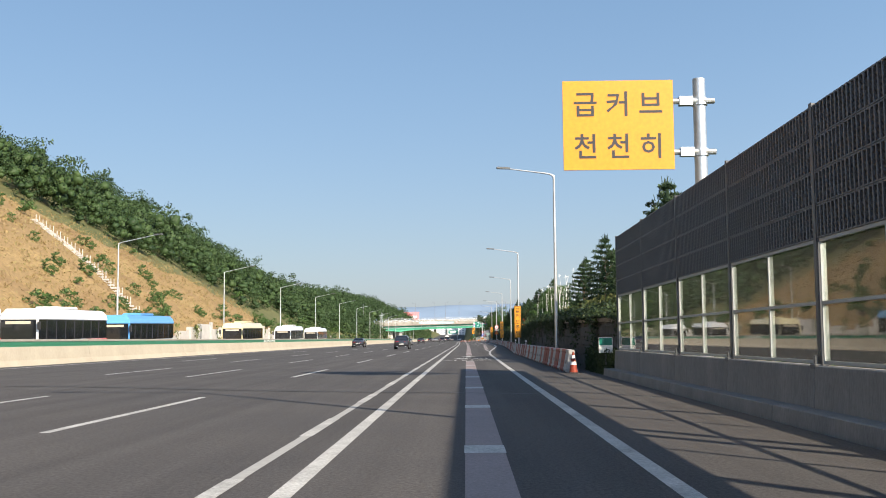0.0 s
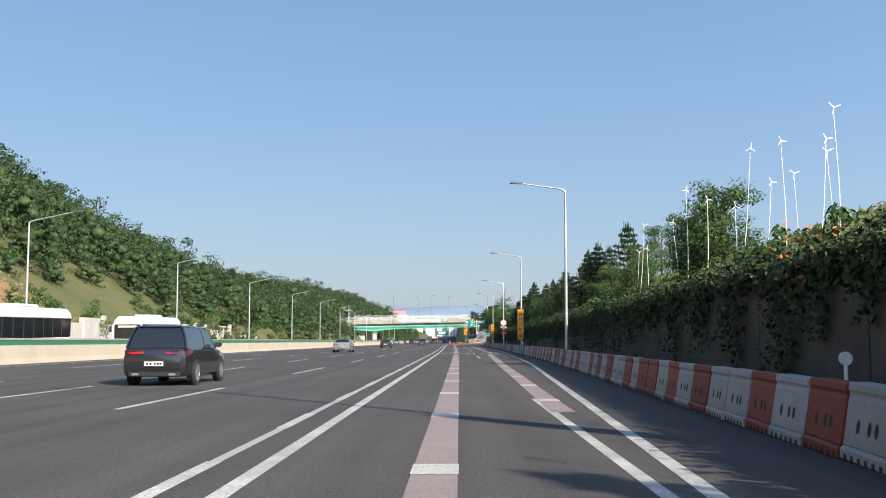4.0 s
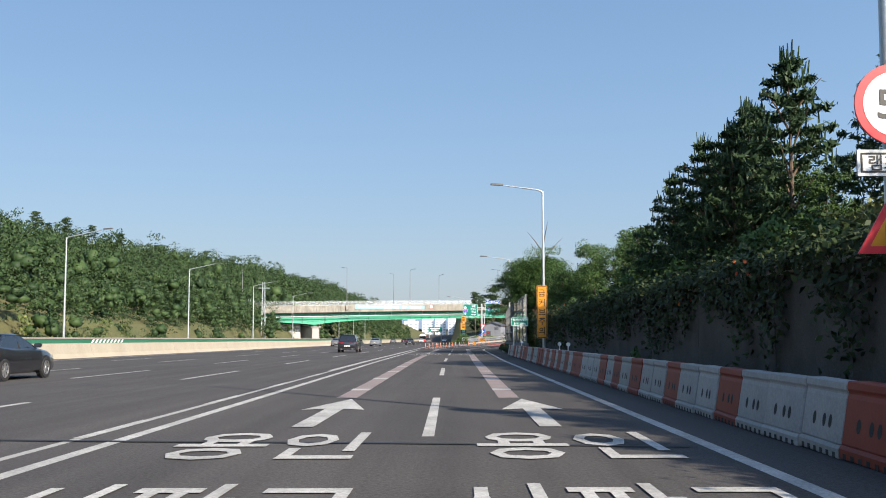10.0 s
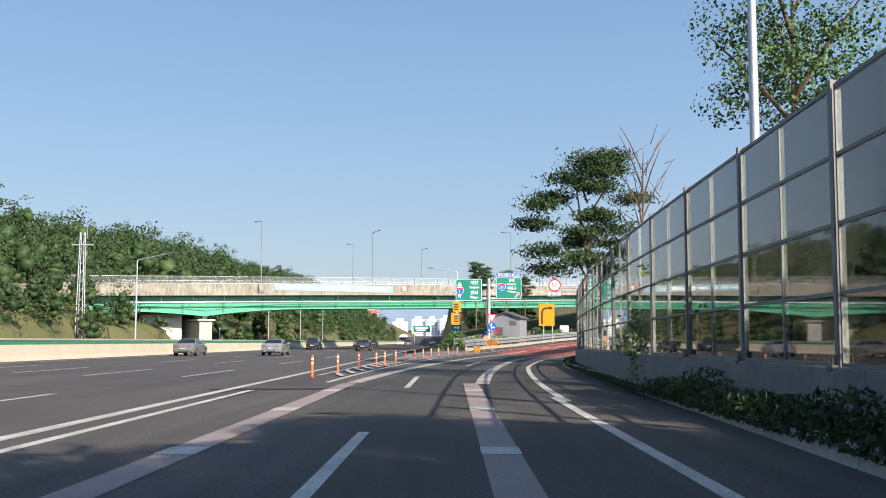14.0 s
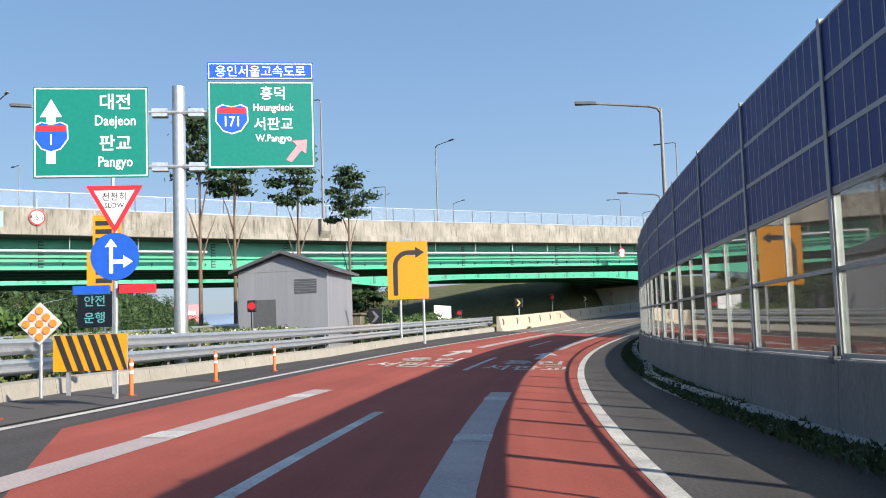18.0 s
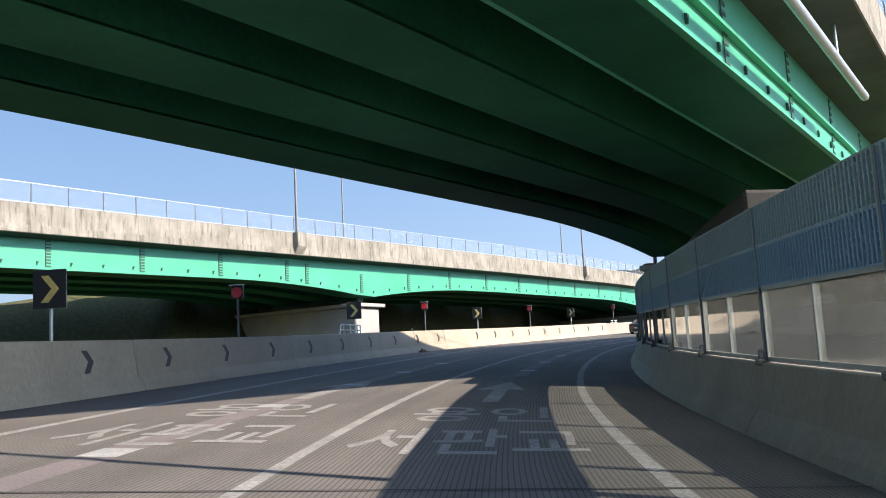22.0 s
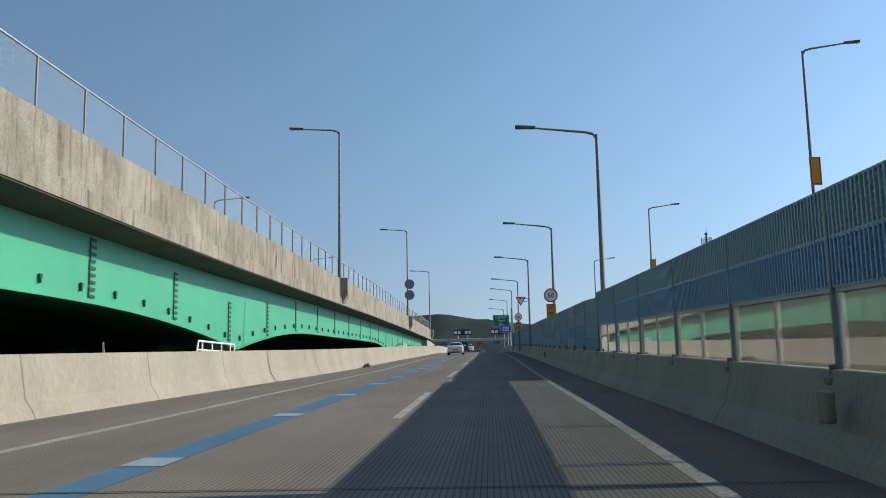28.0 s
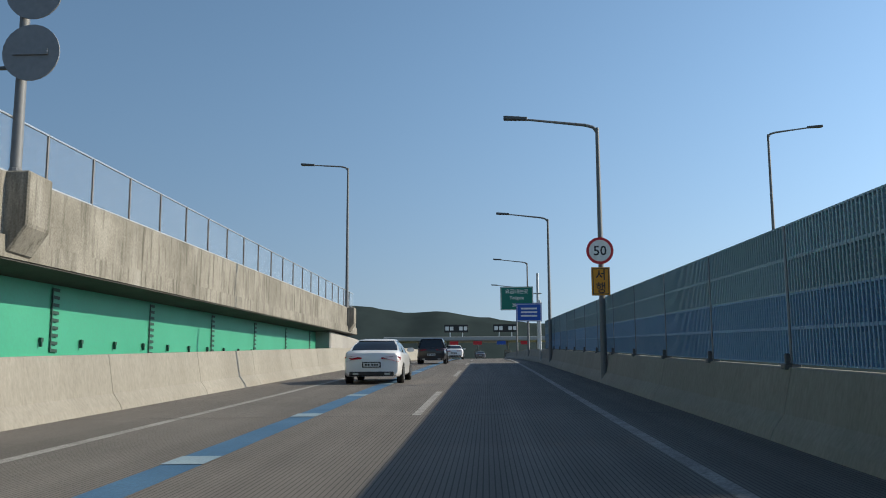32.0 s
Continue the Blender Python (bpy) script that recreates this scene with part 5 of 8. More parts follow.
# ---- guardrail ----
def guardrail(s0, s1, ufn, label, z=0.72):
    t = thing("guardrail", label, "guardrail")
    prof = [(-0.01, 0.16), (0.05, 0.12), (0.07, 0.08), (0.0, 0.02), (0.0, -0.02), (0.07, -0.08), (0.05, -0.12), (-0.01, -0.16)]
    for a in np.arange(s0, s1, 4.0):
        b = min(a + 4.02, s1)
        rings = [[rp(q, ufn(q) + d, z + h) for d, h in prof] for q in np.linspace(a, b, 3)]
        part("beam", sweep(rings, closed=False), GALV, t, smooth=True)
    for q in np.arange(s0 + 0.5, s1, 2.0):
        p = rp(q, ufn(q) - 0.12, 0)
        part("post", tube(p + Vector((0, 0, -0.6)), p + Vector((0, 0, z + 0.15)), 0.07, n=10), GALV, t)


ug = lambda s: lerp(s, [422, 428, 448, 470, 490], [-9.6, -9.9, -9.1, -9.7, -9.9])
guardrail(426, 489, ug, "galvanised double-wave steel guardrail along the ramp", 0.95)
guardrail(426, 489, ug, "lower galvanised beam of the ramp guardrail", 0.55)
ug2 = lambda s: lerp(s, [421, 470], [-11.0, -17.0])
guardrail(430, 470, ug2, "galvanised steel guardrail along the motorway edge", 0.9)
guardrail(430, 470, ug2, "lower steel beam of the motorway guardrail", 0.55)

# ---- street lamps ----
def lamp_meshes(height, arm, rise, r0=0.11, r1=0.06, colour=None):
    c = colour or GALV
    pole = mesh("pole", tube((0, 0, 0), (0, 0, height), r0, r1, 12), c, True)
    pts = [(0, 0, height - 0.15), (-0.12, 0, height + 0.02), (-0.4, 0, height + 0.1), (-arm, 0, height + rise)]
    bar = mesh("arm", join(tube(pts[0], pts[1], r1, r1 * 0.9), tube(pts[1], pts[2], r1 * 0.9, r1 * 0.85), tube(pts[2], pts[3], r1 * 0.85, r1 * 0.55)), c, True)
    head = mesh("lantern", rounded(([(-arm + 0.25, -0.06, height + rise - 0.06), (-arm + 0.25, 0.06, height + rise - 0.06), (-arm + 0.25, 0.06, height + rise + 0.06), (-arm + 0.25, -0.06, height + rise + 0.06),
                                     (-arm - 0.55, -0.13, height + rise - 0.02), (-arm - 0.55, 0.13, height + rise - 0.02), (-arm - 0.55, 0.13, height + rise + 0.1), (-arm - 0.55, -0.13, height + rise + 0.1)],
                                    [(0, 1, 2, 3), (7, 6, 5, 4), (0, 4, 5, 1), (1, 5, 6, 2), (2, 6, 7, 3), (3, 7, 4, 0)]), 0.02, 1), DARK_POST)
    base = mesh("base_plate", rounded(join(box(-0.2, -0.2, 0, 0.2, 0.2, 0.03), tube((0, 0, 0), (0, 0, 0.5), r0 * 1.25, r0 * 1.1, 12)), 0.01, 1), c)
    return pole, bar, head, base


def street_lamp(kit, place, turn, label, group):
    t = thing("street_lamp", label, "street lamp", Matrix.Translation(place) @ Matrix.Rotation(turn, 4, "Z"), group)
    for nm, me in zip(("pole", "arm", "lantern", "base_plate"), kit):
        part(nm, me, None, t)
    return t


KIT_ROAD = lamp_meshes(10.2, 2.75, 0.42)
KIT_HIGH = lamp_meshes(10.6, 2.75, 0.42)
KIT_LEFT = lamp_meshes(10.0, 3.4, 0.75)
KIT_RAMP = lamp_meshes(9.25, 2.55, 0.35, 0.12, 0.06, LAMP_GREY)
KIT_FAR = lamp_meshes(8.25, 2.2, 0.22, 0.1, 0.055, LAMP_GREY)
KIT_BRIDGE = lamp_meshes(9.15, 2.2, 0.22, 0.1, 0.055, LAMP_GREY)
for y in (8.5, 55.0, 101.0, 148.0, 194.5, 242.5, 291.7):
    v = lerp(y, [8, 55, 101, 150, 241, 291.7], [5.4, 5.2, 5.62, 7.1, 7.9, 8.1])
    street_lamp(KIT_HIGH if y in (55.0, 291.7) else KIT_ROAD, hw(v, y), -0.0253, "tall galvanised street lamp with a long arm over the road", "lamps along the road")
street_lamp(KIT_ROAD, Vector((17.05, 339.1, -4.5)), -0.05, "tall galvanised street lamp behind the clear noise wall", "lamps along the road")
street_lamp(KIT_ROAD, rp(400.9, 4.75), heading(400.9) - math.pi / 2, "tall galvanised street lamp behind the blue noise wall", "lamps along the road")
for k in range(-1, 14):
    y = 86 + 38.0 * k
    street_lamp(KIT_LEFT, hw(-31.0, y), math.pi, "grey street lamp on the far verge of the motorway", "lamps on the far verge")
RAMP_LAMPS = [447.0, 484.6, 508.0, 549.0, 582.6, 612.5, 640.6, 667.7, 692.7, 719.3, 743.9, 770.0, 800.0, 832.0]
for s in RAMP_LAMPS:
    u = lerp(s, [447, 484, 582, 667, 693, 720, 744, 900], [4.7, 4.4, 4.2, 4.4, 4.25, 3.87, 3.75, 3.9])
    street_lamp(KIT_RAMP, rp(s, u, (-0.85 if s == 743.9 else -0.7 if s == 692.7 else -0.5 if s > 700 else 0.95 if s == 484.6 else -0.1) + u * math.tan(radians(axis(s)[3]))), heading(s) - math.pi / 2, "tall grey street lamp standing behind the ramp's noise wall", "lamps along the ramp")
street_lamp(lamp_meshes(10.4, 3.3, 0.45), hw(4.0, 449.6), -0.0253, "tall galvanised street lamp on the island behind the green signs", "lamps along the road")
for x, y, z in ((196.5, 589.3, 18.9), (232.9, 609.4, 19.05), (270.5, 629.6, 20.15)):
    low = terrain(x, y) - 0.05
    street_lamp(lamp_meshes(z - low, 2.3, 0.35, 0.13, 0.06, LAMP_GREY), Vector((x, y, low)), heading(700) + math.pi / 2, "tall grey street lamp of the road beyond the noise wall", "lamps beyond the noise wall")
box_me = mesh("lamp_bracket", rounded(prism([(-0.5, 0.35), (0.5, 0.35), (0.5, -0.55), (0.2, -1.0), (-0.2, -1.0), (-0.5, -0.55)], -0.5, 0.35), 0.03, 1), STAINED)
for B, top, near, far_ in ((B1, top1, (23.0, 66.0, 109.0, 152.0), (2.0, 47.3, 88.0, 131.0)), (B2, top2, (-88.0, -44.0, 0.2, 42.5, 85.5, 129.2, 175.0, 213.8), (-66.0, -22.5, 21.0, 64.5, 108.0, 151.5, 195.0))):
    ang = math.atan2(B.d.y, B.d.x)
    for a in near:
        tall = {0.2: 9.4, 42.5: 9.7, 85.5: 9.3, 129.2: 8.45, 175.0: 9.05, 213.8: 8.5}.get(a, 9.15)
        t = street_lamp(lamp_meshes(tall, 2.2, 0.22, 0.1, 0.055, LAMP_GREY), B.at(a, 0.1, top(a) - 0.35), ang, "grey street lamp on a concrete bracket of the bridge parapet", "lamps on the bridges")
        part("bracket", box_me, None, t, "concrete bracket box", m=Matrix.Translation((0, 0, 0)))
        t.matrix_world = Matrix.Translation(B.at(a, 0.1, top(a) - 0.35)) @ Matrix.Rotation(ang - math.pi / 2, 4, "Z")
    for a in far_:
        t = street_lamp(KIT_FAR if B is B2 and a > 140 else KIT_BRIDGE, B.at(a, 13.3, top(a)), ang + math.pi / 2, "grey street lamp on the far parapet of the bridge", "lamps on the bridges")


# ---- signs ----
def panel(parent, w, h, face, border=None, back=None, name="panel", x=0, z=0, r=0.06, y=0.0):
    part(name, rounded(box(x - w / 2, y, z - h / 2, x + w / 2, y + 0.03, z + h / 2), min(r, 0.012), 1), back or SIGN_BACK, parent)
    part("face", box(x - w / 2 + 0.005, y - 0.006, z - h / 2 + 0.005, x + w / 2 - 0.005, y - 0.001, z + h / 2 - 0.005), face, parent)
    if border:
        b = 0.025 if h < 1 else 0.035
        o = 0.04
        part("border", join(box(x - w / 2 + o, y - 0.01, z + h / 2 - o - b, x + w / 2 - o, y - 0.007, z + h / 2 - o), box(x - w / 2 + o, y - 0.01, z - h / 2 + o, x + w / 2 - o, y - 0.007, z - h / 2 + o + b),
                            box(x - w / 2 + o, y - 0.01, z - h / 2 + o + b, x - w / 2 + o + b, y - 0.007, z + h / 2 - o - b), box(x + w / 2 - o - b, y - 0.01, z - h / 2 + o + b, x + w / 2 - o, y - 0.007, z + h / 2 - o - b)), border, parent)


def write(parent, body, size, mat, x=0, z=0, y=0.0, wide=1.0):
    v, f = letters(body, size, 0.014, wide)
    part("writing", ([(p[0] + x, p[1] + y, p[2] + z) for p in v], f), mat, parent)


def limit_sign(parent, text, d, x=0, z=0, y=0.0):
    part("plate", moved(disc(d / 2, 32), Matrix.Translation((x, y, z))), SIGN_RED, parent, "red rimmed white disc")
    part("face", moved(disc(d * 0.4, 32, -0.006, -0.001), Matrix.Translation((x, y, z))), SIGN_WHITE, parent)
    write(parent, text, d * 0.5, SIGN_BLACK, x, z, y)


def tri_sign(parent, w, up, rim, face, x=0, z=0, y=0.0):
    h = w * 0.87
    k = 1 if up else -1
    for q, mat, yy in ((1.0, rim, 0.0), (0.72, face, -0.006)):
        pts = [(x - w / 2 * q, z - k * h * 0.36 * q), (x + w / 2 * q, z - k * h * 0.36 * q), (x, z + k * h * 0.64 * q)]
        part("plate" if q == 1 else "face", prism(pts, y + yy, y + yy + (0.03 if q == 1 else 0.004)), mat, parent)


def bend_arrow(w, h, r, t, depth, head):
    """A shaft that goes up and bends to the right into an arrow head, in the x z plane."""
    v, f, path = [], [], []
    path += [Vector((0, 0)), Vector((0, h - r))]
    for k in range(1, 9):
        a = math.pi - k * math.pi / 16
        path.append(Vector((r + r * math.cos(a), h - r + r * math.sin(a))))
    path.append(Vector((w - head, h)))
    for i, p in enumerate(path):
        d = (path[min(i + 1, len(path) - 1)] - path[max(i - 1, 0)]).normalized()
        n = Vector((-d.y, d.x))
        v += [(*(p + n * t / 2),), (*(p - n * t / 2),)]
    f = [(2 * i, 2 * i + 1, 2 * i + 3, 2 * i + 2) for i in range(len(path) - 1)]
    k = len(v)
    v += [(w - head, h + head * 0.62), (w - head, h - head * 0.62), (w, h)]
    f.append((k, k + 1, k + 2))
    return [(p[0], -depth, p[1]) for p in v], f


FACE_BACK = Matrix.Rotation(-0.0253, 4, "Z")
# yellow warning panel on its cantilever
t = thing("warning_sign", "large yellow sign with black writing on a thick grey pole", "road sign", Matrix.Translation((4.86, 25.74, 6.65)) @ FACE_BACK)
panel(t, 3.0, 2.46, SIGN_YELLOW)
write(t, "급 커 브", 0.74, SIGN_BLACK, 0, 0.58)
write(t, "천 천 히", 0.74, SIGN_BLACK, 0, -0.58)
part("pole", tube((2.26, 0.24, -7.4), (2.26, 0.24, 1.3), 0.18, 0.17, 18), GALV, t, smooth=True)
for z in (0.66, -0.74):
    part("bracket_arm", join(tube((-1.2, 0.12, z), (2.64, 0.12, z), 0.08, n=10), box(1.68, 0.02, z - 0.12, 2.04, 0.24, z + 0.12), tube((2.26, 0.24, z - 0.1), (2.26, 0.24, z + 0.1), 0.22, n=14)), GALV, t)
# tall yellow warning boards on lamp posts
for y in (101.0, 194.5, 291.7):
    v = lerp(y, [8, 55, 101, 150, 241, 291.7], [5.4, 5.2, 5.62, 7.1, 7.9, 8.1])
    t = thing("warning_board", "tall narrow yellow board with black writing on a lamp post", "road sign", Matrix.Translation(hw(v - 0.12, y - 0.16, 2.95)) @ FACE_BACK, "warning boards on lamp posts")
    panel(t, 0.66, 3.3, SIGN_YELLOW, SIGN_BLACK)
    for k, ch in enumerate("급커브주의"):
        write(t, ch, 0.5, SIGN_BLACK, 0, 1.18 - 0.59 * k)
    part("clamp", join(*[box(-0.1, 0.03, z - 0.04, 0.2, 0.3, z + 0.04) for z in (-1.1, 1.1)]), GALV, t)


def ramp_post_sign(s, u, h, name, label, category="road sign"):
    f = Matrix.Translation(rp(s, u, h + u * math.tan(radians(axis(s)[3])))) @ Matrix.Rotation(heading(s) - math.pi / 2, 4, "Z")
    return thing(name, label, category, f)


t = thing("speed_sign", "round speed limit sign above a yellow bend warning triangle", "road sign", Matrix.Translation(hw(7.9, 242.3, 0.06)) @ FACE_BACK)
limit_sign(t, "50", 0.98, 0, 3.95)
panel(t, 0.98, 0.32, SIGN_WHITE, SIGN_BLACK, z=3.25)
write(t, "램프구간", 0.2, SIGN_BLACK, 0, 3.25)
tri_sign(t, 1.02, True, SIGN_RED, SIGN_YELLOW, 0, 2.5)
part("bend_arrow", moved(bend_arrow(0.34, 0.3, 0.12, 0.08, 0.016, 0.14), Matrix.Translation((-0.15, 0, 2.3))), SIGN_BLACK, t)
t = thing("guide_sign", "small green sign with white writing on a grey post", "road sign", Matrix.Translation(hw(7.3, 303.0, 2.55)) @ FACE_BACK)
panel(t, 1.3, 0.66, SIGN_GREEN, SIGN_WHITE)
write(t, "염수분사구간", 0.2, SIGN_WHITE, 0, 0.14)
write(t, "전방 200m", 0.2, SIGN_WHITE, 0, -0.14)
part("post", tube((-0.45, 0.09, -2.6), (-0.45, 0.09, 0.3), 0.05), GALV, t)

# big green direction signs on their mast
t = thing("direction_signs", "two large green direction signs on a thick grey mast", "road sign", Matrix.Translation((18.86, 438.95, 0.08)) @ Matrix.Rotation(-0.04, 4, "Z"))
part("mast", tube((0, 0.25, -6.2), (0, 0.25, 3.05), 0.2, 0.19, 16), GALV, t, smooth=True)
for z in (2.25, 0.65):
    part("bracket_arm", join(tube((-2.2, 0.1, z), (2.2, 0.1, z), 0.06, n=8), box(-0.75, 0.05, z - 0.12, -0.3, 0.35, z + 0.12), box(0.3, 0.05, z - 0.12, 0.75, 0.35, z + 0.12)), GALV, t)
panel(t, 3.2, 2.66, SIGN_GREEN, SIGN_WHITE, x=-2.42, z=1.66)
for k, (body, size) in enumerate((("대전", 0.5), ("Daejeon", 0.42), ("판교", 0.5), ("Pangyo", 0.42))):
    write(t, body, size, SIGN_WHITE, -1.75, 2.55 - 0.6 * k, wide=0.82 if k % 2 else 1.0)
part("arrow", join(prism([(-3.65, 0.75), (-3.4, 0.75), (-3.4, 2.1), (-3.65, 2.1)], -0.014, -0.01), prism([(-3.82, 2.1), (-3.22, 2.1), (-3.52, 2.62)], -0.014, -0.01)), SIGN_WHITE, t)


def shield(parent, x, z, w, body):
    pts = [(-0.5, 0.35), (-0.3, 0.45), (0, 0.38), (0.3, 0.45), (0.5, 0.35), (0.52, -0.1), (0.3, -0.42), (0, -0.52), (-0.3, -0.42), (-0.52, -0.1)]
    part("shield_rim", prism([(x + a * w * 1.08, z + b * w * 1.08) for a, b in pts], -0.018, -0.014), SIGN_WHITE, parent)
    part("shield", prism([(x + a * w, z + b * w) for a, b in pts], -0.022, -0.019), SIGN_BLUE, parent)
    part("shield_band", prism([(x - 0.48 * w, z + 0.16 * w), (x + 0.48 * w, z + 0.16 * w), (x + 0.48 * w, z + 0.34 * w), (x, z + 0.36 * w), (x - 0.48 * w, z + 0.34 * w)], -0.026, -0.023), SIGN_RED, parent)
    v, f = letters(body, w * 0.5, 0.03, 0.85)
    part("writing", ([(p[0] + x, p[1], p[2] + z - 0.12 * w) for p in v], f), SIGN_WHITE, parent)


shield(t, -3.52, 1.55, 0.85, "1")
panel(t, 3.1, 2.62, SIGN_GREEN, SIGN_WHITE, x=2.4, z=1.86)
panel(t, 3.1, 0.54, SIGN_BLUE, SIGN_WHITE, x=2.4, z=3.46)
write(t, "용인서울고속도로", 0.36, SIGN_WHITE, 2.4, 3.46)
for k, (body, size) in enumerate((("흥덕", 0.42), ("Heungdeok", 0.3), ("서판교", 0.42), ("W.Pangyo", 0.3))):
    write(t, body, size, SIGN_WHITE, 2.75, 2.8 - 0.46 * k, wide=0.85 if k % 2 else 1.0)
shield(t, 1.55, 2.05, 0.85, "171")
part("arrow", prism([(3.1, 0.8), (3.25, 0.72), (3.55, 1.08), (3.68, 0.98), (3.72, 1.4), (3.28, 1.36), (3.42, 1.22)], -0.016, -0.011), SIGN_PINK, t)

# slow sign and lane arrows on one post
t = thing("slow_sign", "red triangle and blue arrow disc on a slim post", "road sign", Matrix.Translation((18.58, 429.35, -5.8)) @ Matrix.Rotation(-0.1, 4, "Z"))
part("post", tube((0, 0.06, -0.3), (0, 0.06, 4.1), 0.045), GALV, t)
tri_sign(t, 1.05, False, SIGN_RED, SIGN_WHITE, 0, 4.14)
write(t, "천천히", 0.17, SIGN_BLACK, 0, 4.26)
write(t, "SLOW", 0.13, SIGN_BLACK, 0, 4.09)
part("disc", moved(disc(0.45, 28), Matrix.Translation((0, 0, 3.12))), SIGN_BLUE, t)
part("arrow", prism([(-0.1, 2.8), (-0.03, 2.8), (-0.03, 3.3), (0.05, 3.3), (-0.065, 3.46), (-0.18, 3.3), (-0.1, 3.3)], -0.01, -0.006), SIGN_WHITE, t, "white arrow straight on")
part("arrow", prism([(-0.028, 2.98), (0.16, 2.98), (0.16, 2.9), (0.34, 3.02), (0.16, 3.14), (0.16, 3.06), (-0.028, 3.06)], -0.01, -0.006), SIGN_WHITE, t, "white side arrow")
part("beacon_bar", join(box(-0.75, -0.08, 2.42, -0.1, 0.08, 2.58), ), SIGN_BLUE, t, "blue warning beacon")
part("beacon_bar", join(box(0.1, -0.08, 2.42, 0.75, 0.08, 2.58), ), SIGN_RED, t, "red warning beacon")


def striped_board(place, w, h, turn, chevron, label):
    t = thing("hazard_board", label, "road sign", Matrix.Translation(place) @ Matrix.Rotation(turn, 4, "Z"))
    panel(t, w, h, SIGN_YELLOW)
    n = 4 if chevron else 6
    shapes = []
    if chevron:
        for k in range(3):
            z = -h / 2 + 0.04 + k * h / 3
            shapes.append(prism([(-w / 2 + 0.02, z), (0, z + 0.16), (w / 2 - 0.02, z), (w / 2 - 0.02, z + 0.11), (0, min(h / 2 - 0.01, z + 0.27)), (-w / 2 + 0.02, z + 0.11)], -0.012, -0.008))
    else:
        for k in range(6):
            x = -w / 2 + 0.02 + k * (w - 0.3) / 5
            shapes.append(prism([(x, h / 2 - 0.01), (x + 0.1, h / 2 - 0.01), (min(w / 2, x + 0.32), -h / 2 + 0.01), (min(w / 2 - 0.02, x + 0.22), -h / 2 + 0.01)], -0.012, -0.008))
    part("stripes", join(*shapes), SIGN_BLACK, t, "black stripes")
    for x in (-w / 3, w / 3 - 0.06):
        part("leg", box(x, 0.03, -h / 2 - 0.4, x + 0.06, 0.09, h / 2), GALV, t)


striped_board((16.5, 421.2, -5.1), 0.62, 0.8, -0.1, True, "yellow and black chevron board at the nose of the guardrail")
striped_board((18.45, 427.6, -4.45), 1.25, 0.62, -0.15, False, "yellow and black striped board on the guardrail")
t = thing("hazard_marker", "orange diamond marker with white dots on a post", "road sign", Matrix.Translation((17.78, 427.0, -3.95)) @ Matrix.Rotation(-0.1, 4, "Z") @ Matrix.Rotation(radians(45), 4, "Y"))
panel(t, 0.5, 0.5, plain("marker_grey", (0.42, 0.42, 0.4), 0.5))
DOT = plain("orange_reflector", (0.8, 0.2, 0.03), 0.3)
dot = mesh("reflector_dot", disc(0.06, 14, -0.03, -0.007), DOT)
for i in (-0.15, 0.0, 0.15):
    for k in (-0.15, 0.0, 0.15):
        part("reflector_dot", dot, None, t, m=Matrix.Translation((i, 0, k)))
part("post", moved(tube((0, 0.06, -1.2), (0, 0.06, 0.2), 0.03), Matrix.Rotation(radians(-45), 4, "Y")), GALV, t)
def glow(node, bsdf, links):
    bsdf.inputs["Base Color"].default_value = (0.05, 0.2, 0.2, 1)
    bsdf.inputs["Emission Color"].default_value = (0.25, 0.7, 0.65, 1)
    bsdf.inputs["Emission Strength"].default_value = 0.35


LED = material("led_teal", glow)
t = thing("led_sign", "dark electronic sign with dim teal characters on a post", "road sign", Matrix.Translation((15.2, 446.6, -3.1)) @ Matrix.Rotation(-0.05, 4, "Z"))
panel(t, 1.2, 1.3, SIGN_BLACK)
write(t, "안전", 0.42, LED, 0, 0.3)
write(t, "운행", 0.42, LED, 0, -0.3)
part("post", tube((0, 0.12, -2.8), (0, 0.12, 0.3), 0.07), GALV, t)
# yellow bend sign with a black arrow
t = thing("bend_sign", "large yellow sign with a black bent arrow on two posts", "road sign", Matrix.Translation((28.82, 463.0, -0.9)) @ Matrix.Rotation(-0.16, 4, "Z"))
panel(t, 2.25, 3.2, SIGN_YELLOW)
part("bend_arrow", moved(bend_arrow(1.62, 2.35, 0.72, 0.26, 0.014, 0.5), Matrix.Translation((-0.68, 0, -1.38))), SIGN_BLACK, t)
for x in (-0.45, 0.82):
    part("post", tube((x, 0.12, -4.8), (x, 0.12, 1.5), 0.075, n=12), GALV, t, smooth=True)
part("lamp_box", box(-0.1, 0.0, 1.62, 0.25, 0.15, 1.76), GALV, t)

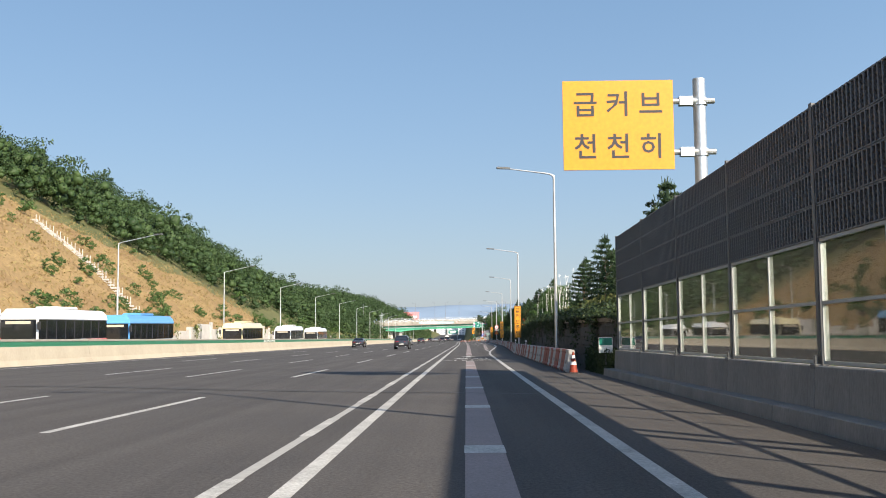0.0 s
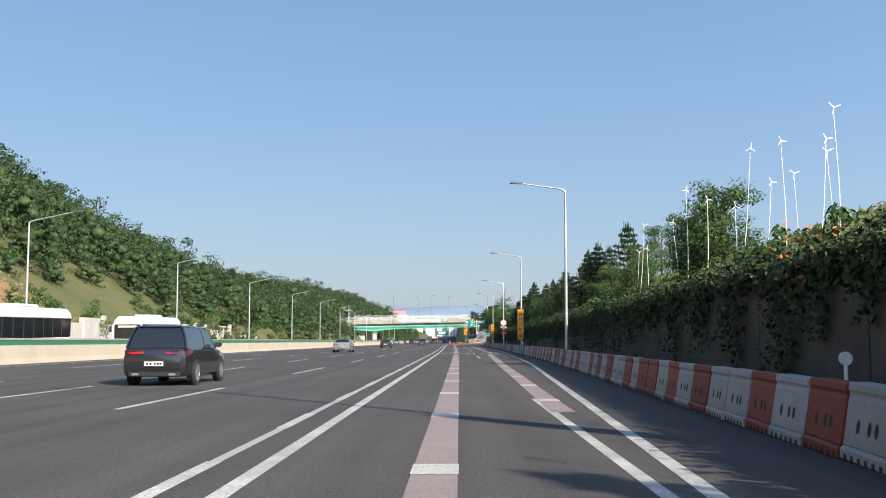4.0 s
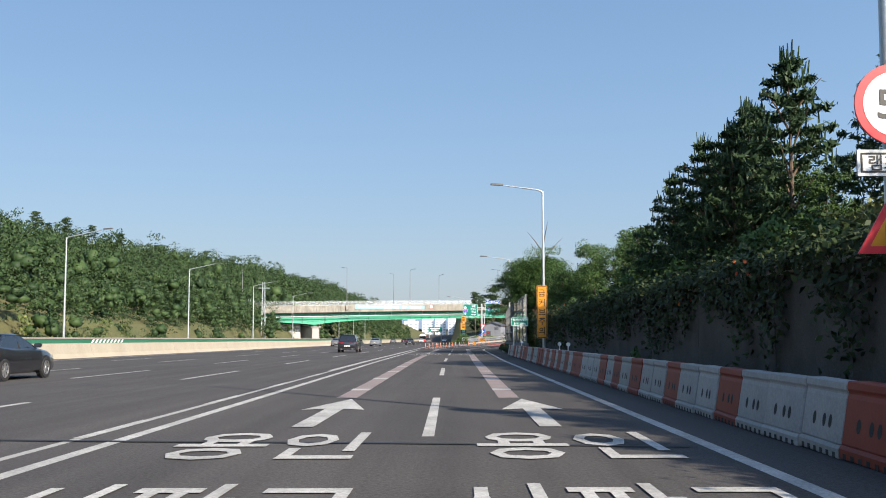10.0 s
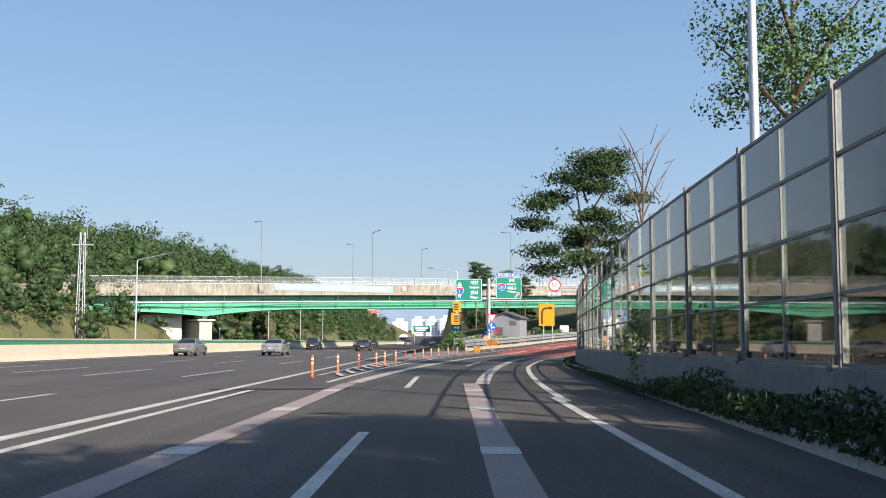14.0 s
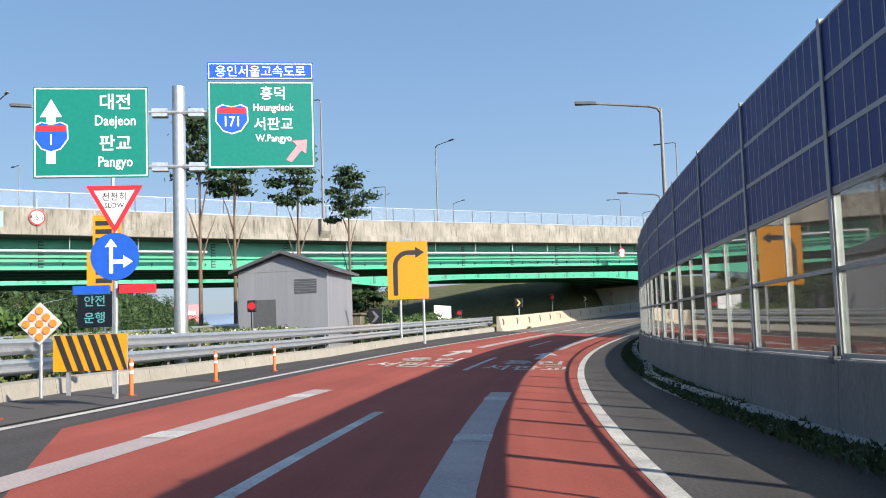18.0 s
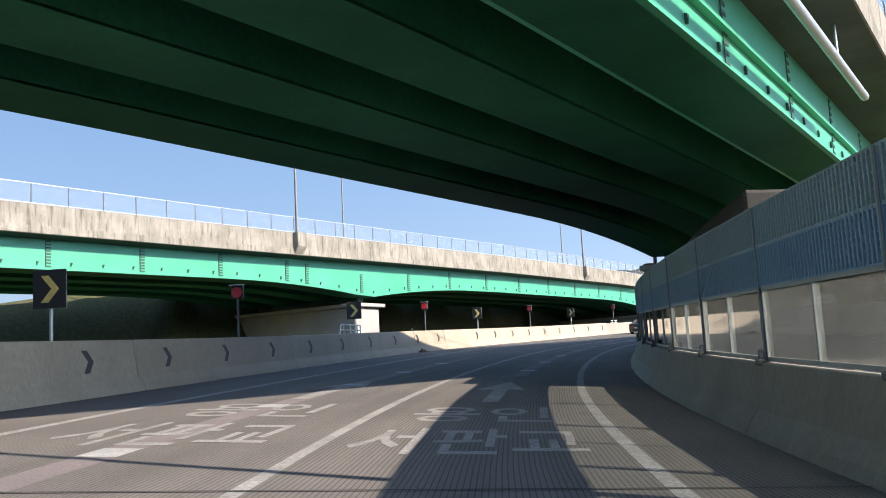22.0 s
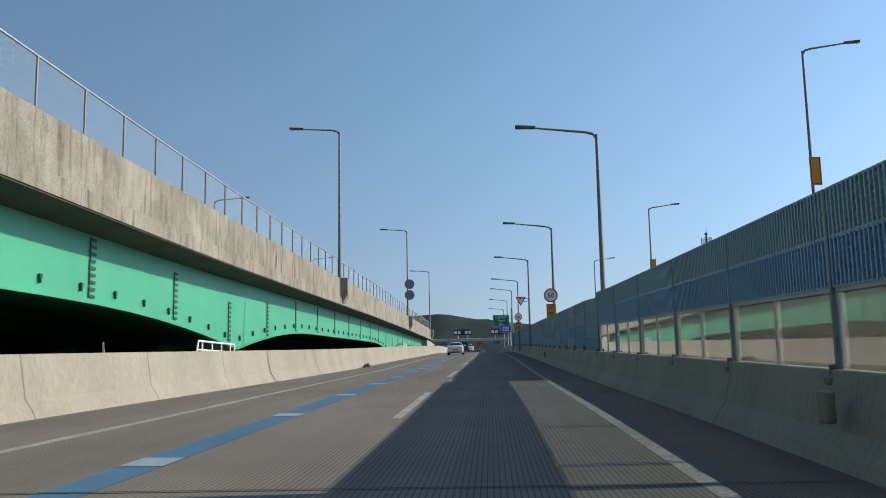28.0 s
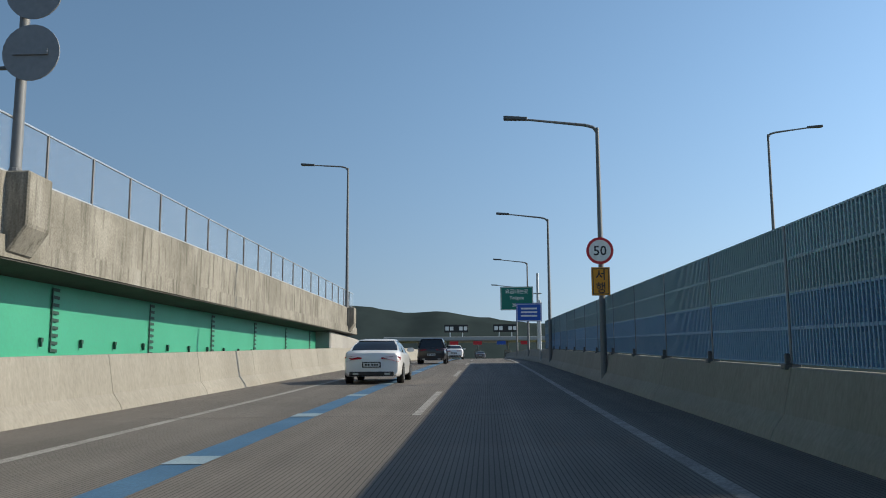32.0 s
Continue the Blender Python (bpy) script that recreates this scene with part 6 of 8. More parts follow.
# slow boards and limits along the ramp
for s, u in ((484.6, 3.75), (549.0, 3.95)):
    t = ramp_post_sign(s - 0.2, u, 2.85, "warning_board", "tall narrow yellow board with black writing on a ramp lamp")
    panel(t, 0.5, 2.6, SIGN_YELLOW, SIGN_BLACK)
    for k, ch in enumerate("천천히"):
        write(t, ch, 0.36, SIGN_BLACK, 0, 0.95 - 0.95 * k)
    part("clamp", join(*[box(-0.05, 0.03, z - 0.04, 0.6, 0.2, z + 0.04) for z in (-0.9, 0.6)]), GALV, t)
for s, u in ((640.6, 4.3), (692.7, 4.05), (743.9, 3.7)):
    t = ramp_post_sign(s - 0.2, u, {640.6: -0.4, 692.7: -0.75, 743.9: -0.7}[s], "speed_sign", "round speed limit sign over a yellow plate on a ramp lamp")
    limit_sign(t, "50", 0.88, 0, 4.95)
    panel(t, 0.6, 0.92, SIGN_YELLOW, SIGN_BLACK, z=3.95)
    write(t, "서", 0.38, SIGN_BLACK, 0, 4.16)
    write(t, "행", 0.38, SIGN_BLACK, 0, 3.74)
for s in (508.0, 719.3):
    t = ramp_post_sign(s - 0.2, 2.7 if s < 600 else 3.1, 0.9 if s < 600 else -0.5, "yield_sign", "downward triangle sign held out from a lamp post")
    tri_sign(t, 0.95, False, SIGN_RED, SIGN_WHITE, 0, 5.6)
    write(t, "천천히", 0.13, SIGN_BLACK, 0, 5.72)
    part("bracket", join(box(0.3, 0.0, 5.7, 0.75, 0.05, 5.76), box(0.2, 0.0, 5.45, 0.75, 0.05, 5.5)), GALV, t)
# chevron and red flashers behind the left barrier
for s in (493.2, 519.5, 543.6, 566.6, 590.3):
    t = ramp_post_sign(s, ramp_left(s) + 0.02, 2.72, "chevron_sign", "black board with a yellow chevron on a slim post")
    panel(t, 0.7, 0.78, SIGN_BLACK)
    part("chevron", prism([(-0.18, 0.27), (-0.02, 0.27), (0.2, 0), (-0.02, -0.27), (-0.18, -0.27), (0.04, 0)], -0.014, -0.008), plain("chevron_yellow", (0.8, 0.62, 0.2), 0.5) if s == 493.2 else bpy.data.materials["chevron_yellow"], t)
    part("post", tube((0, 0.06, -2.1), (0, 0.06, 0.36), 0.035), GALV, t)
for s in (506.0, 530.4, 555.7, 579.1, 602.5):
    t = ramp_post_sign(s, ramp_left(s) + 0.02, 3.1, "red_flasher", "red round warning lamp on a slim dark post")
    part("housing", rounded(box(-0.2, 0.0, -0.22, 0.2, 0.12, 0.22), 0.03, 1), SIGN_BLACK, t)
    part("lens", moved(disc(0.17, 20, -0.03, 0.0), Matrix.Identity(4)), SIGN_RED, t, "red lens")
    part("hood", box(-0.22, -0.12, 0.22, 0.22, 0.12, 0.25), GALV, t)
    part("post", tube((0, 0.06, -2.5), (0, 0.06, -0.2), 0.04), DARK_POST, t)
# banner and clearance signs on the near overpass
bt = math.atan2(B1.d.y, B1.d.x)
t = thing("banner", "pale blue banner with white writing on the bridge parapet", "banner", Matrix.Translation(B1.at(34.5, -0.06, top1(34.5) - 0.55)) @ Matrix.Rotation(bt, 4, "Z"))
panel(t, 19.0, 0.95, plain("banner_blue", (0.2, 0.37, 0.45), 0.5))
write(t, "용인 - 서울고속도로", 0.66, SIGN_WHITE, 5.9, 0)
for x, w, h in ((-8.4, 0.55, 0.5), (-7.75, 0.4, 0.4), (-7.2, 0.4, 0.36), (-6.3, 0.45, 0.42), (-5.75, 0.45, 0.42), (-4.85, 0.45, 0.42), (-4.3, 0.45, 0.42), (-3.4, 0.42, 0.4), (-2.9, 0.42, 0.4), (-2.4, 0.35, 0.36), (-1.45, 0.62, 0.6), (-0.7, 0.62, 0.6), (0.05, 0.62, 0.6), (0.85, 0.55, 0.45), (1.75, 0.95, 0.55)):
    part("printed_bar", rounded(box(x - w / 2, -0.014, -h / 2, x + w / 2, -0.008, h / 2), 0.002, 1), SIGN_WHITE, t, "plain white bar of writing")
for a, z in ((45.9, None), (99.3, 2.45)):
    t = thing("clearance_sign", "round red rimmed clearance sign hung on the bridge", "road sign", Matrix.Translation(B1.at(a, -0.1, z or top1(a) - 0.55)) @ Matrix.Rotation(bt, 4, "Z"))
    limit_sign(t, "4.5m", 0.95)
    part("hanger", tube((0, 0.1, 0.3), (0, 0.1, 1.1), 0.03), GALV, t)
# backs of signs on a bridge lamp
t = thing("sign_backs", "two grey round sign backs on a bridge lamp", "road sign", Matrix.Translation(B2.at(175.0, -0.1, top2(175.0) - 0.2)) @ Matrix.Rotation(math.atan2(B2.d.y, B2.d.x), 4, "Z") @ Matrix.Rotation(radians(90), 4, "Z"))
for z in (2.35, 3.45):
    part("disc", moved(disc(0.5, 26), Matrix.Translation((0, 0.1, z))), SIGN_BACK, t)
part("bracket", join(box(-0.3, 0.13, 2.3, 0.3, 0.17, 2.4), box(-0.3, 0.13, 3.4, 0.3, 0.17, 3.5)), SIGN_BACK, t)
# enforcement boards before the overpass
t = thing("camera_notice", "two yellow notice boards on a slim post", "road sign", Matrix.Translation((15.2, 448.5, -1.0)) @ Matrix.Rotation(-0.05, 4, "Z"))
for z, h in ((0.9, 1.25), (-0.65, 1.55)):
    panel(t, 1.05, h, SIGN_YELLOW, x=0.12 if z > 0 else -0.1, z=z)
    for d in (0.32, 0.0, -0.32):
        part("printed_bar", box(-0.3, -0.014, z + d - 0.09, 0.3, -0.008, z + d + 0.09), SIGN_BLACK, t, "dark unreadable lettering bar")
part("post", tube((0, 0.1, -4.9), (0, 0.1, 1.7), 0.06), GALV, t)
# orange posts along the hatched nose
for k, s in enumerate(np.arange(356, 440, 4.6)):
    p = rp(s, u_left(s) - 0.75, 0.0) if s > 372 else rp(s, -6.0, 0)
    t = thing("bollard", "flexible orange post with pale reflective bands", "bollard", Matrix.Translation(p), "orange posts along the nose")
    part("base", tube((0, 0, 0), (0, 0, 0.04), 0.11, 0.1, 14), PE_RED, t)
    part("stem", tube((0, 0, 0.04), (0, 0, 0.75), 0.042, 0.04, 12), plain("bollard_orange", (0.75, 0.16, 0.04), 0.5) if k == 0 else bpy.data.materials["bollard_orange"], t, smooth=True)
    for z in (0.45, 0.6):
        part("band", tube((0, 0, z), (0, 0, z + 0.06), 0.0445, n=12, cap=False), SIGN_WHITE, t)

# ---- small buildings and cabinets beside the ramp ----
SHED = surface("grey_cladding", (0.17, 0.18, 0.2), (0.22, 0.23, 0.25), 0.6, 0.5, 10, 0.1, stretch=(6, 6, 0.2), grain=0.1)
t = thing("equipment_shed", "small grey metal shed with a dark pitched roof", "shed", Matrix.Translation((20.0, 452.6, -5.2)) @ Matrix.Rotation(-0.3, 4, "Z") @ Matrix.Diagonal((1.2, 1.1, 1.18, 1)))
part("wall", rounded(box(0, 0, 0, 3.3, 4.2, 3.1), 0.02, 1), SHED, t)
part("roof", prism([(-0.25, 3.05), (1.65, 3.75), (3.55, 3.05), (3.55, 3.15), (1.65, 3.87), (-0.25, 3.15)], -0.3, 4.5), DARK_POST, t)
part("gable", prism([(0, 3.1), (3.3, 3.1), (1.65, 3.7)], 0.0, 4.2), SHED, t)
part("vent", join(*[box(2.1, -0.03, 2.3 + 0.09 * k, 2.9, 0.0, 2.35 + 0.09 * k) for k in range(6)]), DARK_POST, t, "dark louvred vent")
part("door", box(0.5, -0.03, 0, 1.4, 0.0, 2.1), DARK_POST, t)
for s, u, w in ((460.2, -11.2, 0.9),):
    t = thing("control_cabinet", "brown metal control cabinet with a yellow label", "cabinet", Matrix.Translation(rp(s, u, -0.3)) @ Matrix.Rotation(heading(s) - math.pi / 2, 4, "Z"))
    part("body", rounded(box(-0.65, 0, 0, 0.65, 0.7, 1.8), 0.03, 1), plain("cabinet_brown", (0.14, 0.12, 0.09), 0.5), t)
    part("hood", rounded(box(-0.75, -0.1, 1.8, 0.75, 0.8, 1.9), 0.03, 1), bpy.data.materials["cabinet_brown"], t)
    part("label_plate", box(-0.35, -0.008, 0.65, 0.15, -0.002, 0.9), SIGN_YELLOW, t)
t = thing("chevron_sign", "dark board with a pale chevron by the guardrail", "road sign", Matrix.Translation(rp(462.0, -10.3, 1.45)) @ Matrix.Rotation(heading(462) - math.pi / 2, 4, "Z"))
panel(t, 0.8, 0.9, SIGN_BLACK)
part("chevron", prism([(-0.2, 0.3), (-0.05, 0.3), (0.2, 0), (-0.05, -0.3), (-0.2, -0.3), (0.03, 0)], -0.014, -0.008), SIGN_BACK, t)
part("post", tube((0, 0.08, -1.8), (0, 0.08, 0.4), 0.04), GALV, t)
for s, u, h in ((446.0, -10.7, 1.93), (482.0, -10.6, 1.5)):
    t = thing("red_flasher", "red warning lamp on a short post by the guardrail", "warning lamp", Matrix.Translation(rp(s, u, h)) @ Matrix.Rotation(heading(s) - math.pi / 2, 4, "Z"))
    part("housing", rounded(box(-0.18, 0.0, -0.22, 0.18, 0.12, 0.22), 0.03, 1), SIGN_BLACK, t)
    part("lens", disc(0.14, 20, -0.03, 0.0), SIGN_RED, t, "red lens")
    part("post", tube((0, 0.06, -2.0), (0, 0.06, -0.2), 0.04), DARK_POST, t)


# ---- plants ----
RNG = np.random.default_rng(7)


def np_mesh(name, V, F, mat):
    me = bpy.data.meshes.new(name)
    me.vertices.add(len(V))
    me.vertices.foreach_set("co", np.asarray(V, np.float32).ravel())
    k = F.shape[1]
    me.loops.add(F.size)
    me.loops.foreach_set("vertex_index", F.astype(np.int32).ravel())
    me.polygons.add(len(F))
    me.polygons.foreach_set("loop_start", np.arange(0, F.size, k, dtype=np.int32))
    me.update(calc_edges=True)
    me.materials.append(mat)
    return me


def leaves(C, N, size, long=1.0, jitter=0.6):
    """One bent leaf clump at each place C, facing about along N."""
    n = len(C)
    N = N + RNG.normal(0, jitter, (n, 3))
    N /= np.linalg.norm(N, axis=1, keepdims=True) + 1e-9
    A = np.cross(N, RNG.normal(0, 1, (n, 3)))
    A /= np.linalg.norm(A, axis=1, keepdims=True) + 1e-9
    B = np.cross(N, A)
    s = (np.asarray(size) * RNG.uniform(0.6, 1.35, n))[:, None]
    tip = C + A * s * long + N * s * 0.15
    tail = C - A * s * long
    V = np.stack([tail, C + B * s * 0.62 - N * s * 0.12, tip, C - B * s * 0.62 - N * s * 0.12], 1).reshape(-1, 3)
    return V, np.arange(4 * n).reshape(-1, 4)


def shell(n):
    d = RNG.normal(0, 1, (n, 3))
    return d / np.linalg.norm(d, axis=1, keepdims=True)


def broad_crown(height, spread, clumps, per, size, low=0.28, lean=(0, 0)):
    C, N = [], []
    for k in range(clumps):
        a, r = RNG.uniform(0, 6.28), spread * math.sqrt(RNG.uniform(0, 1)) * 0.78
        z = height * RNG.uniform(low, 0.92)
        q = (z / height - low) / (1 - low)
        r *= math.sqrt(max(0.08, 1 - (q * 1.02 - 0.25) ** 2))
        c = np.array([r * math.cos(a) + lean[0] * q, r * math.sin(a) + lean[1] * q, z])
        d = shell(per)
        rad = spread * RNG.uniform(0.22, 0.42)
        C.append(c + d * rad * np.array([1, 1, 0.62]) * RNG.uniform(0.55, 1.0, (per, 1)))
        N.append(d + np.array([0, 0, 0.5]))
    return leaves(np.concatenate(C), np.concatenate(N), size)


def frond_crown(height, spread, clumps, per, low=0.28, size=0.03):
    """Crown of drooping feathered sprays, each a row of paired leaflets."""
    C, D = [], []
    for k in range(clumps):
        a, r = RNG.uniform(0, 6.28), spread * math.sqrt(RNG.uniform(0, 1)) * 0.8
        q = RNG.uniform(0, 1)
        r *= math.sqrt(max(0.08, 1 - (q - 0.25) ** 2))
        c = np.array([r * math.cos(a), r * math.sin(a), height * (low + (0.92 - low) * q)])
        d = shell(per)
        C.append(c + d * spread * RNG.uniform(0.16, 0.34) * np.array([1, 1, 0.5]) * RNG.uniform(0.2, 1.0, (per, 1)))
        D.append(d * np.array([1, 1, 0.5]) + 0.6 * np.array([math.cos(a), math.sin(a), -0.35]))
    C, D = np.concatenate(C), np.concatenate(D)
    D /= np.linalg.norm(D, axis=1, keepdims=True)
    side = np.cross(D, np.array([0, 0, 1.0]))
    side /= np.linalg.norm(side, axis=1, keepdims=True) + 1e-9
    P, N = [], []
    for m in range(6):
        along = D * 0.062 * m + np.array([0, 0, -0.006 * m * m])
        for sgn in (-1, 1):
            P.append(C + along + side * sgn * size * 1.1)
            N.append(np.cross(side, D) + side * sgn * 0.3)
    return leaves(np.concatenate(P), np.concatenate(N), size, 1.25, 0.3)


def limbs(height, n, spread, r, lean=(0, 0), low=0.25):
    shapes = [tube((0, 0, -0.3), (lean[0] * 0.3, lean[1] * 0.3, height * 0.5), r, r * 0.6, 8), tube((lean[0] * 0.3, lean[1] * 0.3, height * 0.5), (lean[0] * 0.7, lean[1] * 0.7, height * 0.88), r * 0.6, r * 0.15, 7)]
    for k in range(n):
        z, a = height * (low + 0.5 * k / n), 2.4 * k
        p = Vector((lean[0] * 0.3, lean[1] * 0.3, z))
        q = p + Vector((spread * 0.75 * math.cos(a), spread * 0.75 * math.sin(a), height * 0.2))
        shapes += [tube(p, p.lerp(q, 0.5) + Vector((0, 0, 0.15)), r * 0.4, r * 0.26, 6), tube(p.lerp(q, 0.5) + Vector((0, 0, 0.15)), q, r * 0.26, r * 0.08, 6)]
    return join(*shapes)


def pine_crown(height, spread, low, tiers, per, size=0.12):
    """Whorls of needle tufts with upright shoots."""
    C, N, shoots = [], [], []
    for k in range(tiers):
        q = k / (tiers - 1)
        z = height * (low + (0.96 - low) * q)
        arms = 5 if q < 0.8 else 4
        reach = (spread * (1.02 - q) ** 0.8 + 0.25) * RNG.uniform(0.72, 1.15)
        for j in range(arms):
            a = 6.28 * j / arms + 1.1 * k + RNG.uniform(-0.3, 0.3)
            for m in np.linspace(0.25, 1.0, 4):
                c = np.array([reach * m * math.cos(a), reach * m * math.sin(a), z + 0.3 * m * reach * 0.5])
                n = max(3, int(per * (0.5 + 0.5 * m)))
                C.append(c + RNG.normal(0, 0.13, (n, 3)) * np.array([1, 1, 0.6]))
                N.append(RNG.normal(0, 0.5, (n, 3)) + np.array([0, 0, 0.4]))
        for _ in range(9):
            a, m = RNG.uniform(0, 6.28), RNG.uniform(0.35, 1.0)
            shoots.append((reach * m * math.cos(a), reach * m * math.sin(a), z + 0.12 + 0.15 * m * reach))
    C.append(np.array([0, 0, height]) + np.array([0, 0, 1]) * RNG.uniform(-0.9, 0.25, (16, 1)) + RNG.normal(0, 0.06, (16, 3)))
    N.append(RNG.normal(0, 1, (16, 3)) * np.array([1, 1, 0.1]))
    shoots += [(0, 0, height), (0.12, 0.1, height - 0.25), (-0.14, 0.05, height - 0.2), (0.03, -0.16, height - 0.3)]
    V, F = leaves(np.concatenate(C), np.concatenate(N), size, 2.1, 0.5)
    spikes = []
    for p in shoots:
        tip = np.array(p) + np.array([RNG.normal(0, 0.07), RNG.normal(0, 0.07), RNG.uniform(0.35, 0.75)])
        for d in (np.array([0.045, 0, 0]), np.array([0, 0.045, 0])):
            spikes += [np.array(p) - d, np.array(p) + d, tip + d * 0.5, tip - d * 0.5]
    return np.concatenate([V, np.array(spikes)]), np.concatenate([F, np.arange(len(spikes)).reshape(-1, 4) + len(V)])


def flat_crown(height, spread, low, clumps, per, lean=(0, 0), size=0.085):
    """Open crown of flat, spreading needle plates."""
    C, N = [], []
    for k in range(clumps):
        q = k / (clumps - 1)
        a = 2.4 * k + RNG.uniform(-0.4, 0.4)
        r = spread * (0.75 if q < 0.7 else 0.4) * RNG.uniform(0.25, 1.0)
        c = np.array([r * math.cos(a) + lean[0] * (1 - q), r * math.sin(a) + lean[1] * (1 - q), height * (low + (1 - low) * q)])
        C.append(c + RNG.normal(0, 1, (per, 3)) * np.array([0.17, 0.17, 0.055]) * spread * RNG.uniform(0.7, 1.2))
        N.append(RNG.normal(0, 0.5, (per, 3)) + np.array([0, 0, 0.5]))
    return leaves(np.concatenate(C), np.concatenate(N), size, 1.4, 0.5)


def tree_kit(crown, mat, wood, bark):
    return mesh("trunk", wood, bark, True), np_mesh("crown", *crown, mat)


def plant(kit, x, y, z, scale, turn, label, group, stretch=1.0):
    t = thing("tree", label, "tree", Matrix.Translation((x, y, z)) @ Matrix.Rotation(turn, 4, "Z") @ Matrix.Diagonal((scale, scale, scale * stretch, 1)), group)
    part("trunk", kit[0], None, t)
    part("crown", kit[1], None, t)


PINES = [tree_kit(pine_crown(7.5, 2.6 + 0.25 * k, 0.14, 11, 34, 0.08), NEEDLE, limbs(7.5, 9, 1.6, 0.13), BARK) for k in range(3)]
BROADS = [tree_kit(broad_crown(7.0, 2.7, 54, 130, 0.088), BROAD, limbs(7.0, 7, 2.0, 0.14), BARK) for k in range(3)]
TALLS = [tree_kit(flat_crown(10.0, 1.7, 0.74, 15, 190), NEEDLE, limbs(10.0, 6, 1.0, 0.11, (0, 0), 0.4), BARK) for k in range(2)]


def on_slope(v, y):
    p = hw(v, y)
    return p.x, y, terrain(p.x, y)


rng = random.Random(11)
for y0, y1, n, kits, scale, label in (
        (36, 62, 11, PINES, 0.64, "dark green pine on the bank above the wall"), (62, 90, 9, PINES, 0.66, "dark green pine on the bank above the wall"),
        (128, 168, 7, BROADS, 0.62, "leafy broad tree at the top of the bank"), (180, 208, 12, PINES, 0.72, "tall dark pine on the bank above the wall"),
        (208, 236, 8, PINES, 0.6, "dark green pine on the bank above the wall"), (228, 252, 8, BROADS, 0.5, "leafy roadside tree on the bank"),
        (247, 261, 6, PINES, 0.74, "tall dark pine on the bank above the wall"), (262, 284, 7, BROADS, 0.5, "leafy roadside tree on the bank"), (274, 306, 10, BROADS, 0.62, "leafy roadside tree on the bank"),
        (165, 185, 4, BROADS, 0.55, "young leafy tree on the bank")):
    for k in range(n):
        y = y0 + (y1 - y0) * (k + rng.uniform(0.1, 0.9)) / n
        x, y, z = on_slope(barrier_v(y) + rng.uniform(5.6, 10.5), y)
        plant(rng.choice(kits), x, y, z - 0.2, scale * rng.uniform(0.78, 1.15), rng.uniform(0, 6), label, "trees on the bank", rng.uniform(0.9, 1.15))
for v, y, sc in ((14.6, 265.0, 0.92), (13.1, 267.0, 0.72), (12.2, 273.0, 0.64), (14.2, 268.5, 0.78), (12.8, 270.0, 0.74), (15.0, 271.0, 0.84)):
    x, y, z = on_slope(v, y)
    plant(rng.choice(PINES), x, y, z - 0.2, sc, rng.uniform(0, 6), "tall dark pine on the bank above the wall", "trees on the bank", 1.08)
# trees behind the clear noise wall, and the lone one by the ramp
LEAFY = [tree_kit(frond_crown(7.2, 3.1, 105, 75, 0.52, 0.036), BROAD, limbs(7.0, 7, 2.0, 0.14), BARK) for k in range(2)]
for v, y, sc, st_ in ((10.0, 314.5, 1.15, 1.0), (9.9, 320.5, 1.22, 1.02), (10.6, 327.0, 1.05, 1.0), (13.5, 310.0, 0.55, 1.0), (13.6, 321.0, 1.0, 1.0), (15.0, 331.0, 0.85, 1.0), (12.5, 338.0, 0.8, 1.0), (16.0, 345.0, 0.75, 1.0)):
    x, y, z = on_slope(v, y)
    plant(rng.choice(LEAFY), x, y, z - 0.2, sc, rng.uniform(0, 6), "broad leafy tree leaning over the clear noise wall", "trees behind the noise wall", st_)
for k in range(34):
    x, y, z = on_slope(rng.uniform(9.6, 14.0), 307 + 1.45 * k + rng.uniform(-1, 1))
    plant(rng.choice(BROADS), x, y, z - 0.7, rng.uniform(0.5, 0.72), rng.uniform(0, 6), "dense leafy bush tree behind the clear noise wall", "trees behind the noise wall")
# bushes added behind the wall to throw mottled shade on the ramp
for k in range(18):
    q = rp(374 + 1.4 * k, 6.9 + 2.6 * rng.random())
    plant(rng.choice(BROADS), q.x, q.y, q.z - 0.5, rng.uniform(0.62, 0.78), rng.uniform(0, 6), "leafy bush tree added behind the solar noise wall to shade the ramp", "trees behind the noise wall")
lone = tree_kit(flat_crown(11.5, 3.5, 0.45, 22, 1000, (-1.2, 0), 0.07), WOODS, limbs(11.5, 7, 2.4, 0.17, (-1.6, 0), 0.35), BARK)
plant(lone, 20.4, 373.5, -5.2, 1.0, 0.0, "tall lopsided tree with open dark foliage behind the wall", "trees behind the noise wall")
high = tree_kit(broad_crown(14.0, 3.8, 26, 330, 0.072, 0.6), BROAD, limbs(14.0, 8, 3.2, 0.2, (0, 0), 0.5), BARK)
plant(high, 22.2, 350.5, -4.9, 1.0, 0.6, "tall spreading tree high above the clear noise wall", "trees behind the noise wall")
dead = limbs(9.5, 15, 1.5, 0.09, (0.2, 0.1), 0.36)
t = thing("bare_tree", "leafless grey tree behind the noise wall", "tree", Matrix.Translation((19.4, 358.5, -4.8)))
part("trunk", dead, BARK, t)
for k in range(26):
    a, z = rng.uniform(0, 6.28), rng.uniform(5.0, 9.0)
    p = Vector((rng.uniform(-0.9, 0.9), rng.uniform(-0.9, 0.9), z))
    part("twig", tube(p, p + Vector((0.5 * math.cos(a), 0.5 * math.sin(a), rng.uniform(0.2, 0.8))), 0.02, 0.006, 5), BARK, t)
